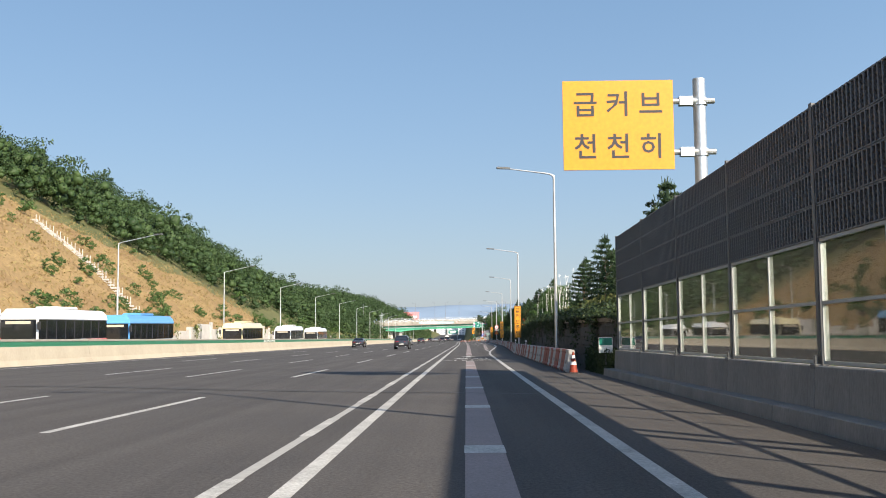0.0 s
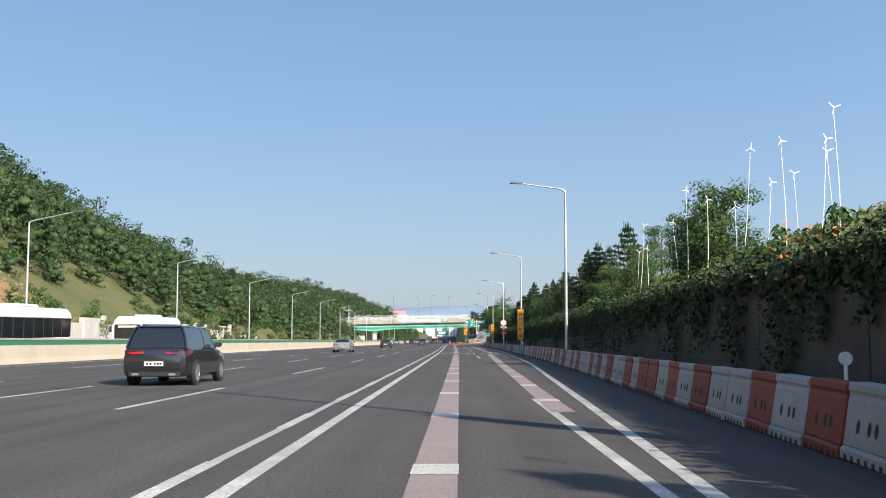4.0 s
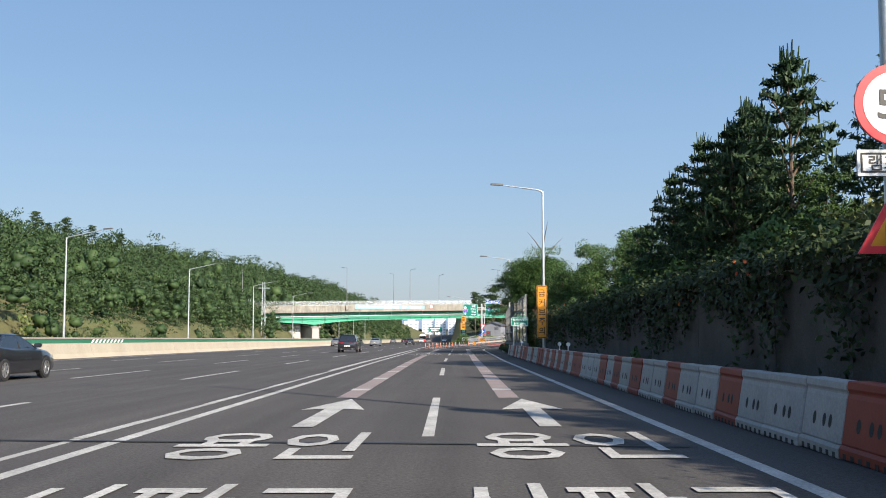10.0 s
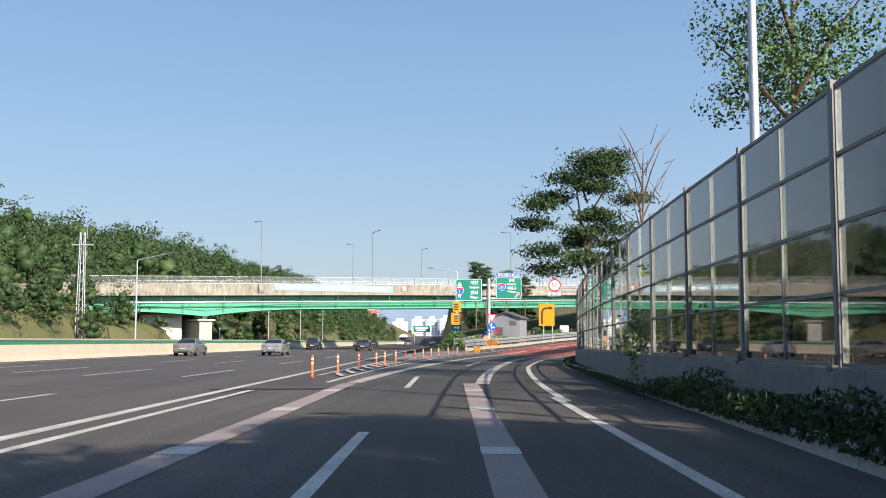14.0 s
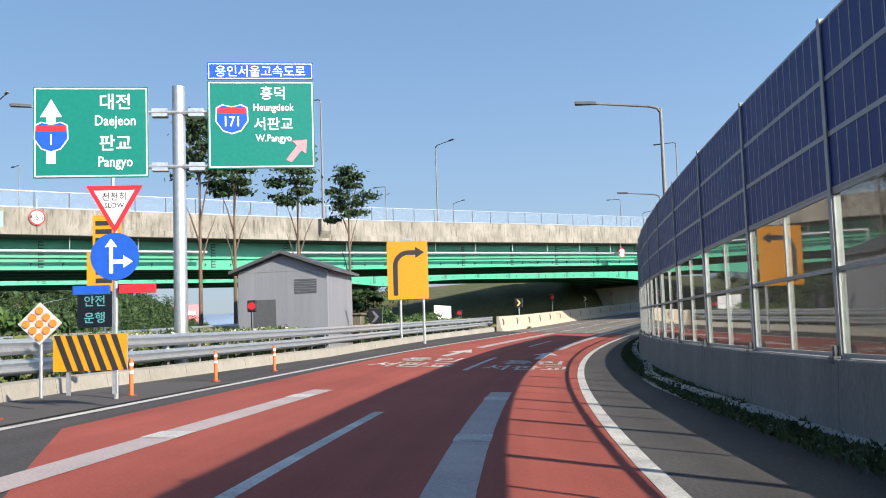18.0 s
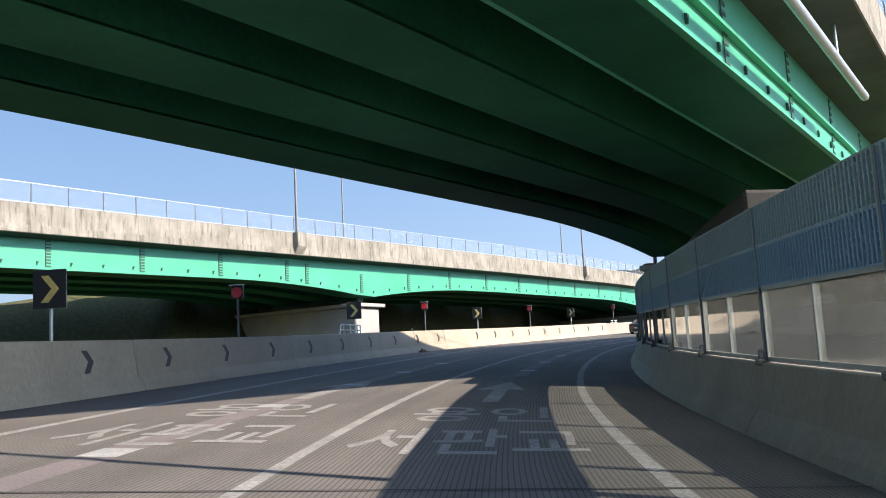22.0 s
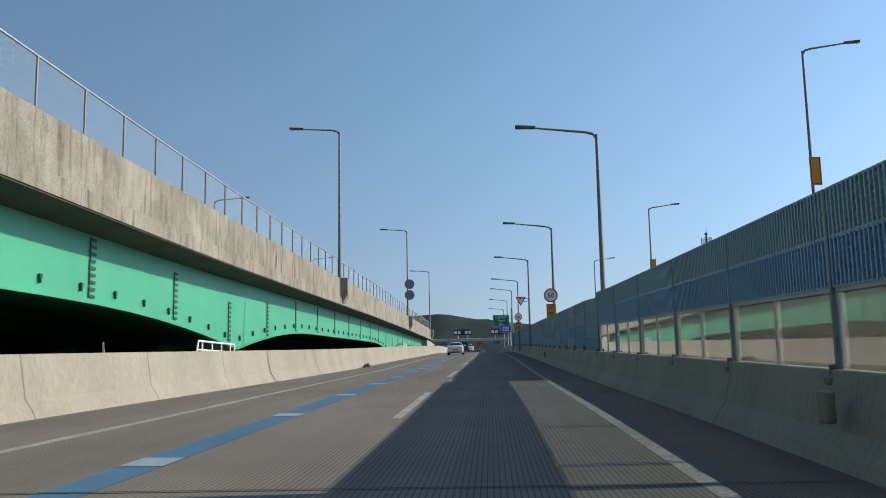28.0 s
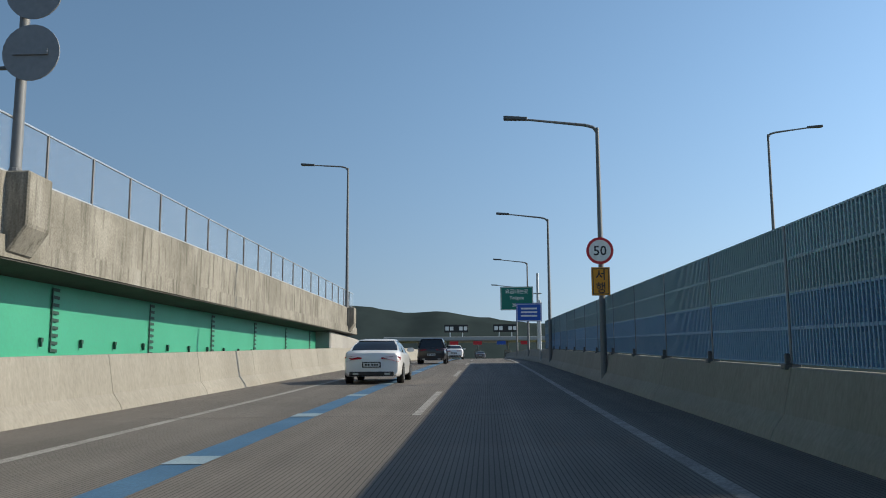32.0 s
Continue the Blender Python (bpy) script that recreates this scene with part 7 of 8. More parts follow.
# tall thin pines by the shed
for x, y, sc, st_ in ((25.5, 461.2, 0.98, 1.02), (18.2, 456.2, 1.15, 1.02), (19.7, 458.0, 1.08, 1.03), (22.8, 460.0, 1.08, 1.0)):
    plant(rng.choice(TALLS), x, y, -5.6, sc, rng.uniform(0, 6), "tall thin pine with a flat open crown beside the ramp", "pines by the shed", st_)

# white pinwheels on the bank
wheel_blade = prism([(0, 0.012), (0.18, 0.02), (0.2, 0.0), (0.02, -0.014)], -0.006, 0.006)
for k in range(34):
    y = 90 + 62 * (k + rng.uniform(0, 0.9)) / 34
    x, y, z = on_slope(barrier_v(y) + rng.uniform(4.5, 7.5), y)
    h = rng.uniform(3.0, 5.0)
    lean = Matrix.Rotation(radians(rng.uniform(-9, 9)), 4, "X") @ Matrix.Rotation(radians(rng.uniform(-8, 8)), 4, "Y")
    t = thing("pinwheel", "white pinwheel on a tall thin leaning pole", "pinwheel", Matrix.Translation((x, y, z - 0.2)) @ lean, "pinwheels on the bank")
    part("pole", join(tube((0, 0, 0), (0.05, 0, h * 0.5), 0.016, 0.013, 6), tube((0.05, 0, h * 0.5), (0, 0, h), 0.013, 0.01, 6)), SIGN_WHITE, t)
    a0 = rng.uniform(0, 2)
    for b in range(3):
        part("blade", moved(wheel_blade, Matrix.Translation((0, -0.05, h)) @ Matrix.Rotation(a0 + b * 2.094, 4, "Y")), SIGN_WHITE, t)


def stuff(name, V, F, mat, label, category):
    return tagged(new(name, np_mesh(name, V, F, mat)), label, category, "", "stuff")


# woods on the far hill: many lumpy crowns with loose leaf sprays round them, in one piece
def lumps(n, spread, height, rings=5, seg=8):
    """Uneven closed lumps of foliage, as quads."""
    V, F, off = [], [], 0
    for k in range(n):
        a, r = RNG.uniform(0, 6.28), spread * 0.62 * math.sqrt(RNG.uniform(0, 1))
        z = height * RNG.uniform(0.3, 0.82)
        c = np.array([r * math.cos(a), r * math.sin(a), z])
        rad = spread * RNG.uniform(0.22, 0.44)
        th = np.linspace(0.15, math.pi - 0.15, rings)
        ph = np.arange(seg) * 2 * math.pi / seg
        T, P = np.meshgrid(th, ph, indexing="ij")
        R = rad * RNG.uniform(0.6, 1.3, T.shape)
        V.append(c + np.stack([R * np.sin(T) * np.cos(P), R * np.sin(T) * np.sin(P), 0.75 * R * np.cos(T)], -1).reshape(-1, 3))
        for i in range(rings - 1):
            for j in range(seg):
                q = (j + 1) % seg
                F.append((off + i * seg + j, off + i * seg + q, off + (i + 1) * seg + q, off + (i + 1) * seg + j))
        off += rings * seg
    return np.concatenate(V), np.array(F)


def wood_tree(k):
    V, F = lumps(6, 2.7, 8.2)
    V2, F2 = broad_crown(8.8, 3.5, 22, 17, 0.22, 0.12)
    return np.concatenate([V, V2]), np.concatenate([F, F2 + len(V)])


bases = [wood_tree(k) for k in range(7)]
Vs, Fs, off = [], [], 0
y = -70.0
while y < 1000:
    near = y < 480
    step = 3.9 if near else 7.0
    v = -36.5
    while v > (-104 if near else -135):
        yy, vv = y + RNG.uniform(-1.9, 1.9), v + RNG.uniform(-1.9, 1.9)
        p = hw(vv, yy)
        z = terrain(p.x, yy)
        h = z - far_fall(yy)
        dry = h < dry_top(yy) + 1.5 + 2.0 * noise.noise(Vector((p.x * 0.1, yy * 0.1, 1)))
        if not dry and not (vv > -42 and yy < 215 and RNG.uniform() < 0.75):
            V, F = bases[RNG.integers(7)]
            sc = RNG.uniform(0.55, 1.05) * ((0.55 if yy < 215 else 0.7) if vv > -44 else 1.0) * (1.35 if not near else 1.0)
            a = RNG.uniform(0, 6.28)
            R = np.array([[math.cos(a), -math.sin(a), 0], [math.sin(a), math.cos(a), 0], [0, 0, RNG.uniform(0.75, 1.25)]])
            Vs.append((V * sc) @ R.T + np.array([p.x, yy, z - 0.6]))
            Fs.append(F + off)
            off += len(V)
        v -= step
    y += step
for k in range(110):
    a, w = RNG.uniform(-62, -22), RNG.uniform(22, 75)
    q = B2.at(a, w, 0)
    if q.x < SLOPE * q.y + 6:
        continue
    V, F = bases[RNG.integers(7)]
    Vs.append(V * RNG.uniform(0.5, 0.9) * (0.75 if a > 40 and w < 30 else 1.0) + np.array([q.x, q.y, terrain(q.x, q.y) - 0.6]))
    Fs.append(F + off)
    off += len(V)
stuff("woodland", np.concatenate(Vs), np.concatenate(Fs), WOODS, "dense green woods covering the hillside", "woods")
# a few dark conifers standing out of the woods' edge
for k in range(26):
    y, v = rng.uniform(60, 480), rng.uniform(-92, -70)
    p = hw(v, y)
    plant(rng.choice(TALLS), p.x, y, terrain(p.x, y), rng.uniform(0.9, 1.15), rng.uniform(0, 6), "dark conifer standing above the hillside woods", "conifers on the hill")

# shrubs and grass on the dry slope
C = []
for k in range(24000):
    y, v = RNG.uniform(-60, 195), RNG.uniform(-84, -36.5)
    p = hw(v, y)
    if terrain(p.x, y) > dry_top(y) - 0.5 + RNG.normal(0, 0.8):
        continue
    C.append((p.x, y, terrain(p.x, y) + 0.1))
C = np.array(C)
stuff("slope_grass", *leaves(np.repeat(C, 4, 0) + RNG.normal(0, 0.4, (len(C) * 4, 3)) * np.array([1, 1, 0.3]), np.tile([0.3, 0.1, 0.2], (len(C) * 4, 1)), 0.09, 2.2), leafy("dry_tufts", (0.16, 0.11, 0.05), (0.28, 0.2, 0.09), (0.2, 0.19, 0.07)), "dry brown grass tufts on the cut slope", "grass")
Vs, Fs, off = [], [], 0
shrub = [broad_crown(1.6, 1.1, 12, 60, 0.085, 0.05) for _ in range(3)]
for k in range(150):
    y, v = RNG.uniform(40, 330), RNG.uniform(-60, -36.3) if RNG.uniform() < 0.5 else RNG.uniform(-39, -36)
    p = hw(v, y)
    V, F = shrub[RNG.integers(3)]
    Vs.append(V * RNG.uniform(0.5, 1.3) + np.array([p.x, y, terrain(p.x, y)]))
    Fs.append(F + off)
    off += len(V)
stuff("slope_shrubs", np.concatenate(Vs), np.concatenate(Fs), BROAD, "small green shrubs on the dry slope", "shrubs")
# ivy over the left wall
C, N = [], []
for k in range(20000):
    y = RNG.uniform(-40, 345)
    if noise.noise(Vector((y * 0.35, 0, 5))) < 0.1:
        continue
    z = 3.3 - RNG.exponential(1.1)
    if z < 0:
        continue
    p = hw(-35.35 + RNG.normal(0, 0.18), y, z)
    C.append(p)
    N.append((1, 0, 0.3))
# lighter copy of the ivy colours, sunlight on this wall painted in
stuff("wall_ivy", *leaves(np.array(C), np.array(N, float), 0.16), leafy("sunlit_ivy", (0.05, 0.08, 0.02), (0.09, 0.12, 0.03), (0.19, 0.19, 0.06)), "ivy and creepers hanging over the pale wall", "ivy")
# ivy, weeds and flowers over the right wall
C, N = [], []
for k in range(100000):
    y = RNG.uniform(34, 306)
    w = noise.noise(Vector((y * 0.55, 0, 9))) + 0.5 * noise.noise(Vector((y * 1.7, 2, 9)))
    deep = max(0.08, 0.25 + 6.0 * (w - 0.12)) if y < 95 else max(0.2, 1.0 + 2.9 * w)
    z = wall_h(y) + 0.25 - RNG.uniform(0, 1) ** 1.4 * min(2.7, deep)
    C.append(hw(barrier_v(y) + 1.86 + RNG.normal(0, 0.14) - 0.15 * max(0, w), y, z))
    N.append((-1, 0, 0.25))
for k in range(80000):
    y = RNG.uniform(34, 306)
    C.append(hw(barrier_v(y) + RNG.uniform(1.6, 3.4), y, wall_h(y) + 0.12 + abs(RNG.normal(0, 0.26)) + 0.2 * noise.noise(Vector((y * 0.4, 1, 1)))))
    N.append((-0.4, 0, 1))
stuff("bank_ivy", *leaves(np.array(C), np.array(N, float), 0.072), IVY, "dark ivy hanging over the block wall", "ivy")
C, N = [], []
for k in range(46000):
    y, w = RNG.uniform(28, 310), RNG.uniform(2.6, 13.0)
    p = hw(barrier_v(y) + w, y)
    C.append((p.x, y, terrain(p.x, y) + RNG.uniform(0.05, 0.75)))
    N.append((RNG.normal(0, 1), RNG.normal(0, 1), 0.05))
stuff("bank_grass", *leaves(np.array(C), np.array(N, float), 0.1, 2.6, 0.2), GRASSES, "tall grass and weeds on the bank", "grass")
C, N = [], []
for k in range(7000):
    y, w = RNG.uniform(33.2, 38.5), RNG.uniform(4.75, 5.5)
    p = hw(w, y)
    C.append((p.x, y, far_fall(y) + 0.85 * RNG.uniform(0, 1) ** 1.6))
    N.append((RNG.normal(0, 1), RNG.normal(0, 1), 0.05))
stuff("verge_weeds", *leaves(np.array(C), np.array(N, float), 0.034, 2.4, 0.25), IVY, "low dark weeds at the end of the block wall", "weeds")
Vs, Fs, off = [], [], 0
for k in range(230):
    y = RNG.uniform(95, 306)
    w = RNG.uniform(2.0, 6.5)
    p = hw(barrier_v(y) + w, y)
    V, F = shrub[RNG.integers(3)]
    Vs.append(V * RNG.uniform(0.4, 1.0) + np.array([p.x, y, terrain(p.x, y) - 0.1]))
    Fs.append(F + off)
    off += len(V)
for k in range(90):
    y, w = RNG.uniform(-30, 34), RNG.uniform(6.6, 9.5)
    p = hw(w, y)
    V, F = shrub[RNG.integers(3)]
    Vs.append(V * RNG.uniform(0.7, 1.3) + np.array([p.x, y, terrain(p.x, y) - 0.1]))
    Fs.append(F + off)
    off += len(V)
stuff("bank_shrubs", np.concatenate(Vs), np.concatenate(Fs), BROAD, "green shrubs along the top of the wall", "shrubs")
C = []
for c in range(46):
    y = RNG.choice([RNG.uniform(88, 112), RNG.uniform(150, 185), RNG.uniform(225, 262), RNG.uniform(284, 306)])
    q = hw(barrier_v(y) + RNG.uniform(1.5, 2.6), y, RNG.uniform(2.45, 3.0))
    C += [tuple(np.array(q) + RNG.normal(0, 0.2, 3)) for _ in range(8)]
stuff("creeper_flowers", *leaves(np.array(C), np.tile([-0.5, -0.5, 0.4], (len(C), 1)), 0.055), BLOOM, "orange red trumpet flowers on the creepers", "flowers")
# weeds at the foot of the clear wall and along the kerb
C, N = [], []
for k in range(42000):
    s = RNG.uniform(304, 350) if k % 2 else RNG.uniform(350, 478)
    u = u2(s) - 0.2 - RNG.uniform(0, 0.75)
    h = RNG.uniform(0, 0.9) ** 1.5 * (0.85 if s < 345 else 0.16) * (0.6 + 0.6 * noise.noise(Vector((s * 0.6, 0, 0))))
    C.append(rp(s, u, max(0.05, h) + 0.12) if s > 323.5 else hw(lerp(s, [303, 323.2], [7.7, 7.8]) - RNG.uniform(0, 0.8), s, max(0.05, h) + 0.1))
    N.append((RNG.normal(0, 1), RNG.normal(0, 1), 0.2))
stuff("wall_weeds", *leaves(np.array(C), np.array(N, float), 0.034, 1.8, 0.3), IVY, "dark weeds and bushes at the foot of the noise wall", "weeds")
# bushes behind the guardrail
Vs, Fs, off = [], [], 0
for k in range(95):
    s = RNG.uniform(430, 487)
    u = ug(s) - RNG.uniform(0.9, 5.0)
    V, F = shrub[RNG.integers(3)]
    q = rp(s, u, -0.6)
    Vs.append(V * np.array([1, 1, RNG.uniform(0.7, 1.5)]) * RNG.uniform(0.5, 1.15) + np.array(q))
    Fs.append(F + off)
    off += len(V)
stuff("island_bushes", np.concatenate(Vs), np.concatenate(Fs), BROAD, "green bushes behind the guardrail", "bushes")
C = [tuple(rp(s, ug(s) - RNG.uniform(0.5, 2.4), RNG.uniform(0.3, 1.1))) for s in RNG.uniform(434, 472, 2400)]
Cw = [tuple(rp(s, ug(s) - RNG.uniform(0.4, 2.8), RNG.uniform(-0.1, 1.05))) for s in RNG.uniform(433, 486, 15000)]
stuff("verge_weeds", *leaves(np.array(Cw), RNG.normal(0, 1, (len(Cw), 3)) * np.array([1, 1, 0.2]), 0.07, 2.2, 0.3), GRASSES, "tall green weeds behind the ramp guardrail", "weeds")
stuff("white_blossom", *leaves(np.array(C), np.tile([0.0, -0.5, 0.8], (len(C), 1)), 0.06), leafy("pale_blossom", (0.45, 0.48, 0.35), (0.55, 0.55, 0.45), (0.3, 0.34, 0.16)), "pale small blossoms on the verge", "flowers")
# verge plants at the end of the viaduct
C, N = [], []
for k in range(14000):
    s, u = RNG.uniform(742, 900), -7.8 - RNG.uniform(0, 14)
    q = rp(s, u)
    C.append((q.x, q.y, terrain(q.x, q.y) + RNG.uniform(0, 0.8)))
    N.append((RNG.normal(0, 1), RNG.normal(0, 1), 0.1))
stuff("verge_grass", *leaves(np.array(C), np.array(N, float), 0.15, 1.8, 0.3), GRASSES, "sunlit grass on the verge past the viaduct", "grass")


# weeds in the dust along the foot of the left barrier
C = []
for s0, n in ((494.0, 60), (553.0, 40), (688.0, 170)):
    C += [tuple(rp(s0 + RNG.normal(0, 0.35), left_base(s0) + 0.12 + abs(RNG.normal(0, 0.08)), 0.03 + abs(RNG.normal(0, 0.06)))) for _ in range(n)]
stuff("barrier_weeds", *leaves(np.array(C), RNG.normal(0, 1, (len(C), 3)) * np.array([1, 1, 0.3]), 0.045, 2.4, 0.3), leafy("dusty_weeds", (0.05, 0.055, 0.025), (0.09, 0.085, 0.04), (0.14, 0.11, 0.06)), "dusty weeds in the gutter of the concrete barrier", "weeds")

# ---- vehicles ----
TYRE = plain("tyre_rubber", (0.018, 0.018, 0.019), 0.85)
RIM = plain("alloy_rim", (0.45, 0.46, 0.47), 0.3, 0.8)
CAR_GLASS = plain("tinted_car_glass", (0.012, 0.014, 0.017), 0.05, 0.0, 0.5)
TAIL = plain("tail_light_red", (0.4, 0.012, 0.015), 0.15, 0.0, 0.8)
HEAD = plain("headlight_clear", (0.6, 0.62, 0.64), 0.1, 0.2, 0.8)
TRIM = plain("black_trim", (0.02, 0.02, 0.021), 0.5)
PLATE = plain("plate_white", (0.62, 0.63, 0.62), 0.4)


def paint(name, c):
    def build(node, bsdf, links):
        co = node("TexCoord").outputs["Object"]
        n = node("TexNoise", [("Vector", co), ("Scale", 1.4), ("Detail", 4.0)]).outputs[0]
        links.new(ramp_node(node, n, [(0.2, tuple(x * 0.95 for x in c)), (0.8, tuple(min(1, x * 1.03) for x in c))]), bsdf.inputs["Base Color"])
        bsdf.inputs["Roughness"].default_value = 0.3
        bsdf.inputs["Coat Weight"].default_value = 0.8
        bsdf.inputs["Coat Roughness"].default_value = 0.04
    return material(name, build)


WHITE_CAR, BLACK_CAR, SILVER_CAR, GREY_CAR = paint("white_car_paint", (0.72, 0.73, 0.74)), paint("black_car_paint", (0.012, 0.012, 0.015)), paint("silver_car_paint", (0.16, 0.175, 0.19)), paint("grey_car_paint", (0.12, 0.125, 0.13))


def oval(cx, cz, rx, rz, n=20):
    return [(cx + rx * math.cos(2 * math.pi * i / n), cz + rz * math.sin(2 * math.pi * i / n)) for i in range(n)]


def wheel_parts(t, x, y, r, side):
    """A wheel in the plane of the car's flank; side is 1 on the right."""
    w = 0.22
    turn = Matrix.Translation((x, y, r)) @ Matrix.Rotation(side * math.pi / 2, 4, "Z")
    hub = part("wheel", mesh("wheel", prism(oval(0, 0, r * 0.62, r * 0.62), -w / 2 + 0.05, w / 2), TRIM), None, t, m=turn)
    rings = [[(q * math.cos(2 * math.pi * i / 24), yy, q * math.sin(2 * math.pi * i / 24)) for i in range(24)] for q, yy in ((r * 0.66, w / 2), (r * 0.97, w / 2), (r, w / 2 - 0.03), (r, -w / 2 + 0.03), (r * 0.97, -w / 2), (r * 0.66, -w / 2), (r * 0.66, w / 2))]
    part("tyre", sweep(rings, caps=False), TYRE, hub, "black rubber tyre", smooth=True)
    spokes = [moved(box(-0.035, -w / 2 + 0.01, 0.03, 0.035, -w / 2 + 0.045, r * 0.64), Matrix.Rotation(2 * math.pi * k / 7, 4, "Y")) for k in range(7)]
    ring = sweep([[(q * math.cos(2 * math.pi * i / 24), yy, q * math.sin(2 * math.pi * i / 24)) for i in range(24)] for q, yy in ((r * 0.6, -w / 2 + 0.04), (r * 0.6, -w / 2 - 0.004), (r * 0.67, -w / 2 - 0.004), (r * 0.67, -w / 2 + 0.04))], caps=False)
    part("rim", join(ring, prism(oval(0, 0, 0.07, 0.07, 10), -w / 2, -w / 2 + 0.05), *spokes), RIM, hub, "silver alloy rim")


CAR_KINDS = {
    # length, width, stations (y, half width, underside, top), cabin foot (y0, y1, half), roof (y0, y1, half, z), belt, wheel radius, axles
    "sedan": (4.95, [(-2.47, 0.68, 0.42, 0.86), (-2.42, 0.84, 0.3, 0.98), (-2.25, 0.9, 0.24, 1.06), (-1.7, 0.94, 0.22, 1.07), (-0.8, 0.95, 0.2, 1.0), (0.4, 0.95, 0.2, 0.98), (1.1, 0.94, 0.2, 0.97), (1.8, 0.92, 0.21, 0.88), (2.25, 0.86, 0.23, 0.76), (2.44, 0.68, 0.3, 0.62)],
              (-1.9, 1.12, 0.84), (-1.02, 0.12, 0.62, 1.44), 0.98, 0.34, (-1.45, 1.46)),
    "suv": (4.7, [(-2.34, 0.72, 0.45, 0.95), (-2.3, 0.86, 0.34, 1.02), (-2.15, 0.91, 0.27, 1.06), (-1.5, 0.94, 0.24, 1.06), (-0.6, 0.94, 0.23, 1.04), (0.5, 0.94, 0.23, 1.03), (1.2, 0.93, 0.24, 1.02), (1.8, 0.91, 0.25, 0.93), (2.15, 0.86, 0.27, 0.82), (2.34, 0.7, 0.34, 0.68)],
            (-2.2, 1.2, 0.86), (-1.98, 0.3, 0.68, 1.68), 1.04, 0.36, (-1.4, 1.38)),
}


def rounded_loop(y0, y1, half, z, c):
    return [(-half, y0 + c, z), (-half + c * 0.8, y0, z), (half - c * 0.8, y0, z), (half, y0 + c, z), (half, y1 - c * 1.6, z), (half - c * 1.2, y1, z), (-half + c * 1.2, y1, z), (-half, y1 - c * 1.6, z)]


def make_car(kind, mat, name, label, m):
    long, stations, foot, roof, belt, r, axles = CAR_KINDS[kind]
    t = thing(name, label, "car", m, "cars on the road")
    rings = []
    for y, w, z0, z1 in stations:
        mid = z0 + (z1 - z0) * 0.55
        half = [(w * 0.9, z0), (w * 0.985, z0 + 0.08), (w, mid - 0.08), (w * 0.995, mid + 0.06), (w * 0.96, z1 - 0.07), (w * 0.87, z1), (w * 0.4, z1 + 0.015)]
        rings.append([(x, y, z) for x, z in half] + [(-x, y, z) for x, z in half[::-1]])
    part("body", sweep(rings), mat, t, smooth=True)
    a = rounded_loop(foot[0], foot[1], foot[2], belt - 0.02, 0.1)
    mids = rounded_loop(foot[0] + (roof[0] - foot[0]) * 0.55, foot[1] + (roof[1] - foot[1]) * 0.55, foot[2] + (roof[2] - foot[2]) * 0.45, belt + (roof[3] - belt) * 0.55, 0.12)
    top = rounded_loop(roof[0], roof[1], roof[2], roof[3] - 0.045, 0.14)
    for nm, i0, i1 in (("rear_window", 0, 3), ("side_window", 3, 4), ("windscreen", 4, 7), ("side_window", 7, 8)):
        part(nm, sweep([[loop[i % 8] for i in range(i0, i1 + 1)] for loop in (a, mids, top)], closed=False), CAR_GLASS, t, "dark tinted glass", smooth=True)
    crown = [rounded_loop(roof[0] - 0.05, roof[1] + 0.05, roof[2] + 0.02, roof[3] - 0.05, 0.14), rounded_loop(roof[0], roof[1], roof[2] - 0.02, roof[3] - 0.015, 0.14), rounded_loop(roof[0] + 0.25, roof[1] - 0.25, roof[2] - 0.25, roof[3] + 0.01, 0.12)]
    part("roof", sweep(crown), mat, t, smooth=True)
    for s in (-1, 1):
        def at(y_f, y_r, k, out=0.012):
            """A point on the glass flank: k is 0 at the belt and 1 at the roof."""
            bend = (0, 0.55, 1.0)
            y = y_f + (y_r - y_f) * k
            w = float(np.interp(k, bend, (foot[2], foot[2] + (roof[2] - foot[2]) * 0.45, roof[2])))
            return Vector((s * (w + out), y, belt + (roof[3] - 0.05 - belt) * k))
        for y_f, y_r, wide in ((foot[0] + 0.12, roof[0] + 0.1, 0.16 if kind == "sedan" else 0.2), (foot[1] - 0.2, roof[1] - 0.12, 0.06), (-0.28, -0.3, 0.05)):
            rings = []
            for k in (0.0, 0.3, 0.55, 0.8, 1.0):
                p = at(y_f, y_r, k)
                rings.append([p + Vector((0, -wide / 2, 0)), p + Vector((0, wide / 2, 0)), p + Vector((-s * 0.05, wide / 2, 0)), p + Vector((-s * 0.05, -wide / 2, 0))])
            part("pillar", sweep(rings), mat if wide > 0.055 else TRIM, t, smooth=False)
        # dark discs painting in the shaded wheel wells, then wheels, mirrors, lights
        for y in axles:
            part("wheel_arch", prism([(q[0], q[1]) for q in oval(0, 0, r + 0.06, r + 0.06, 22)], -0.01, 0.03), TRIM, t, m=Matrix.Translation((s * 0.925, y, r + 0.01)) @ Matrix.Rotation(s * math.pi / 2, 4, "Z"))
            wheel_parts(t, s * 0.85, y, r, s)
        part("mirror", rounded(box(s * 0.92 - 0.02, 0.55, belt + 0.02, s * 0.92 + s * 0.2 + 0.02, 0.68, belt + 0.16), 0.03, 2), mat, t)
        z = 0.8 if kind == "sedan" else 0.9
        y0 = -long / 2 - 0.035
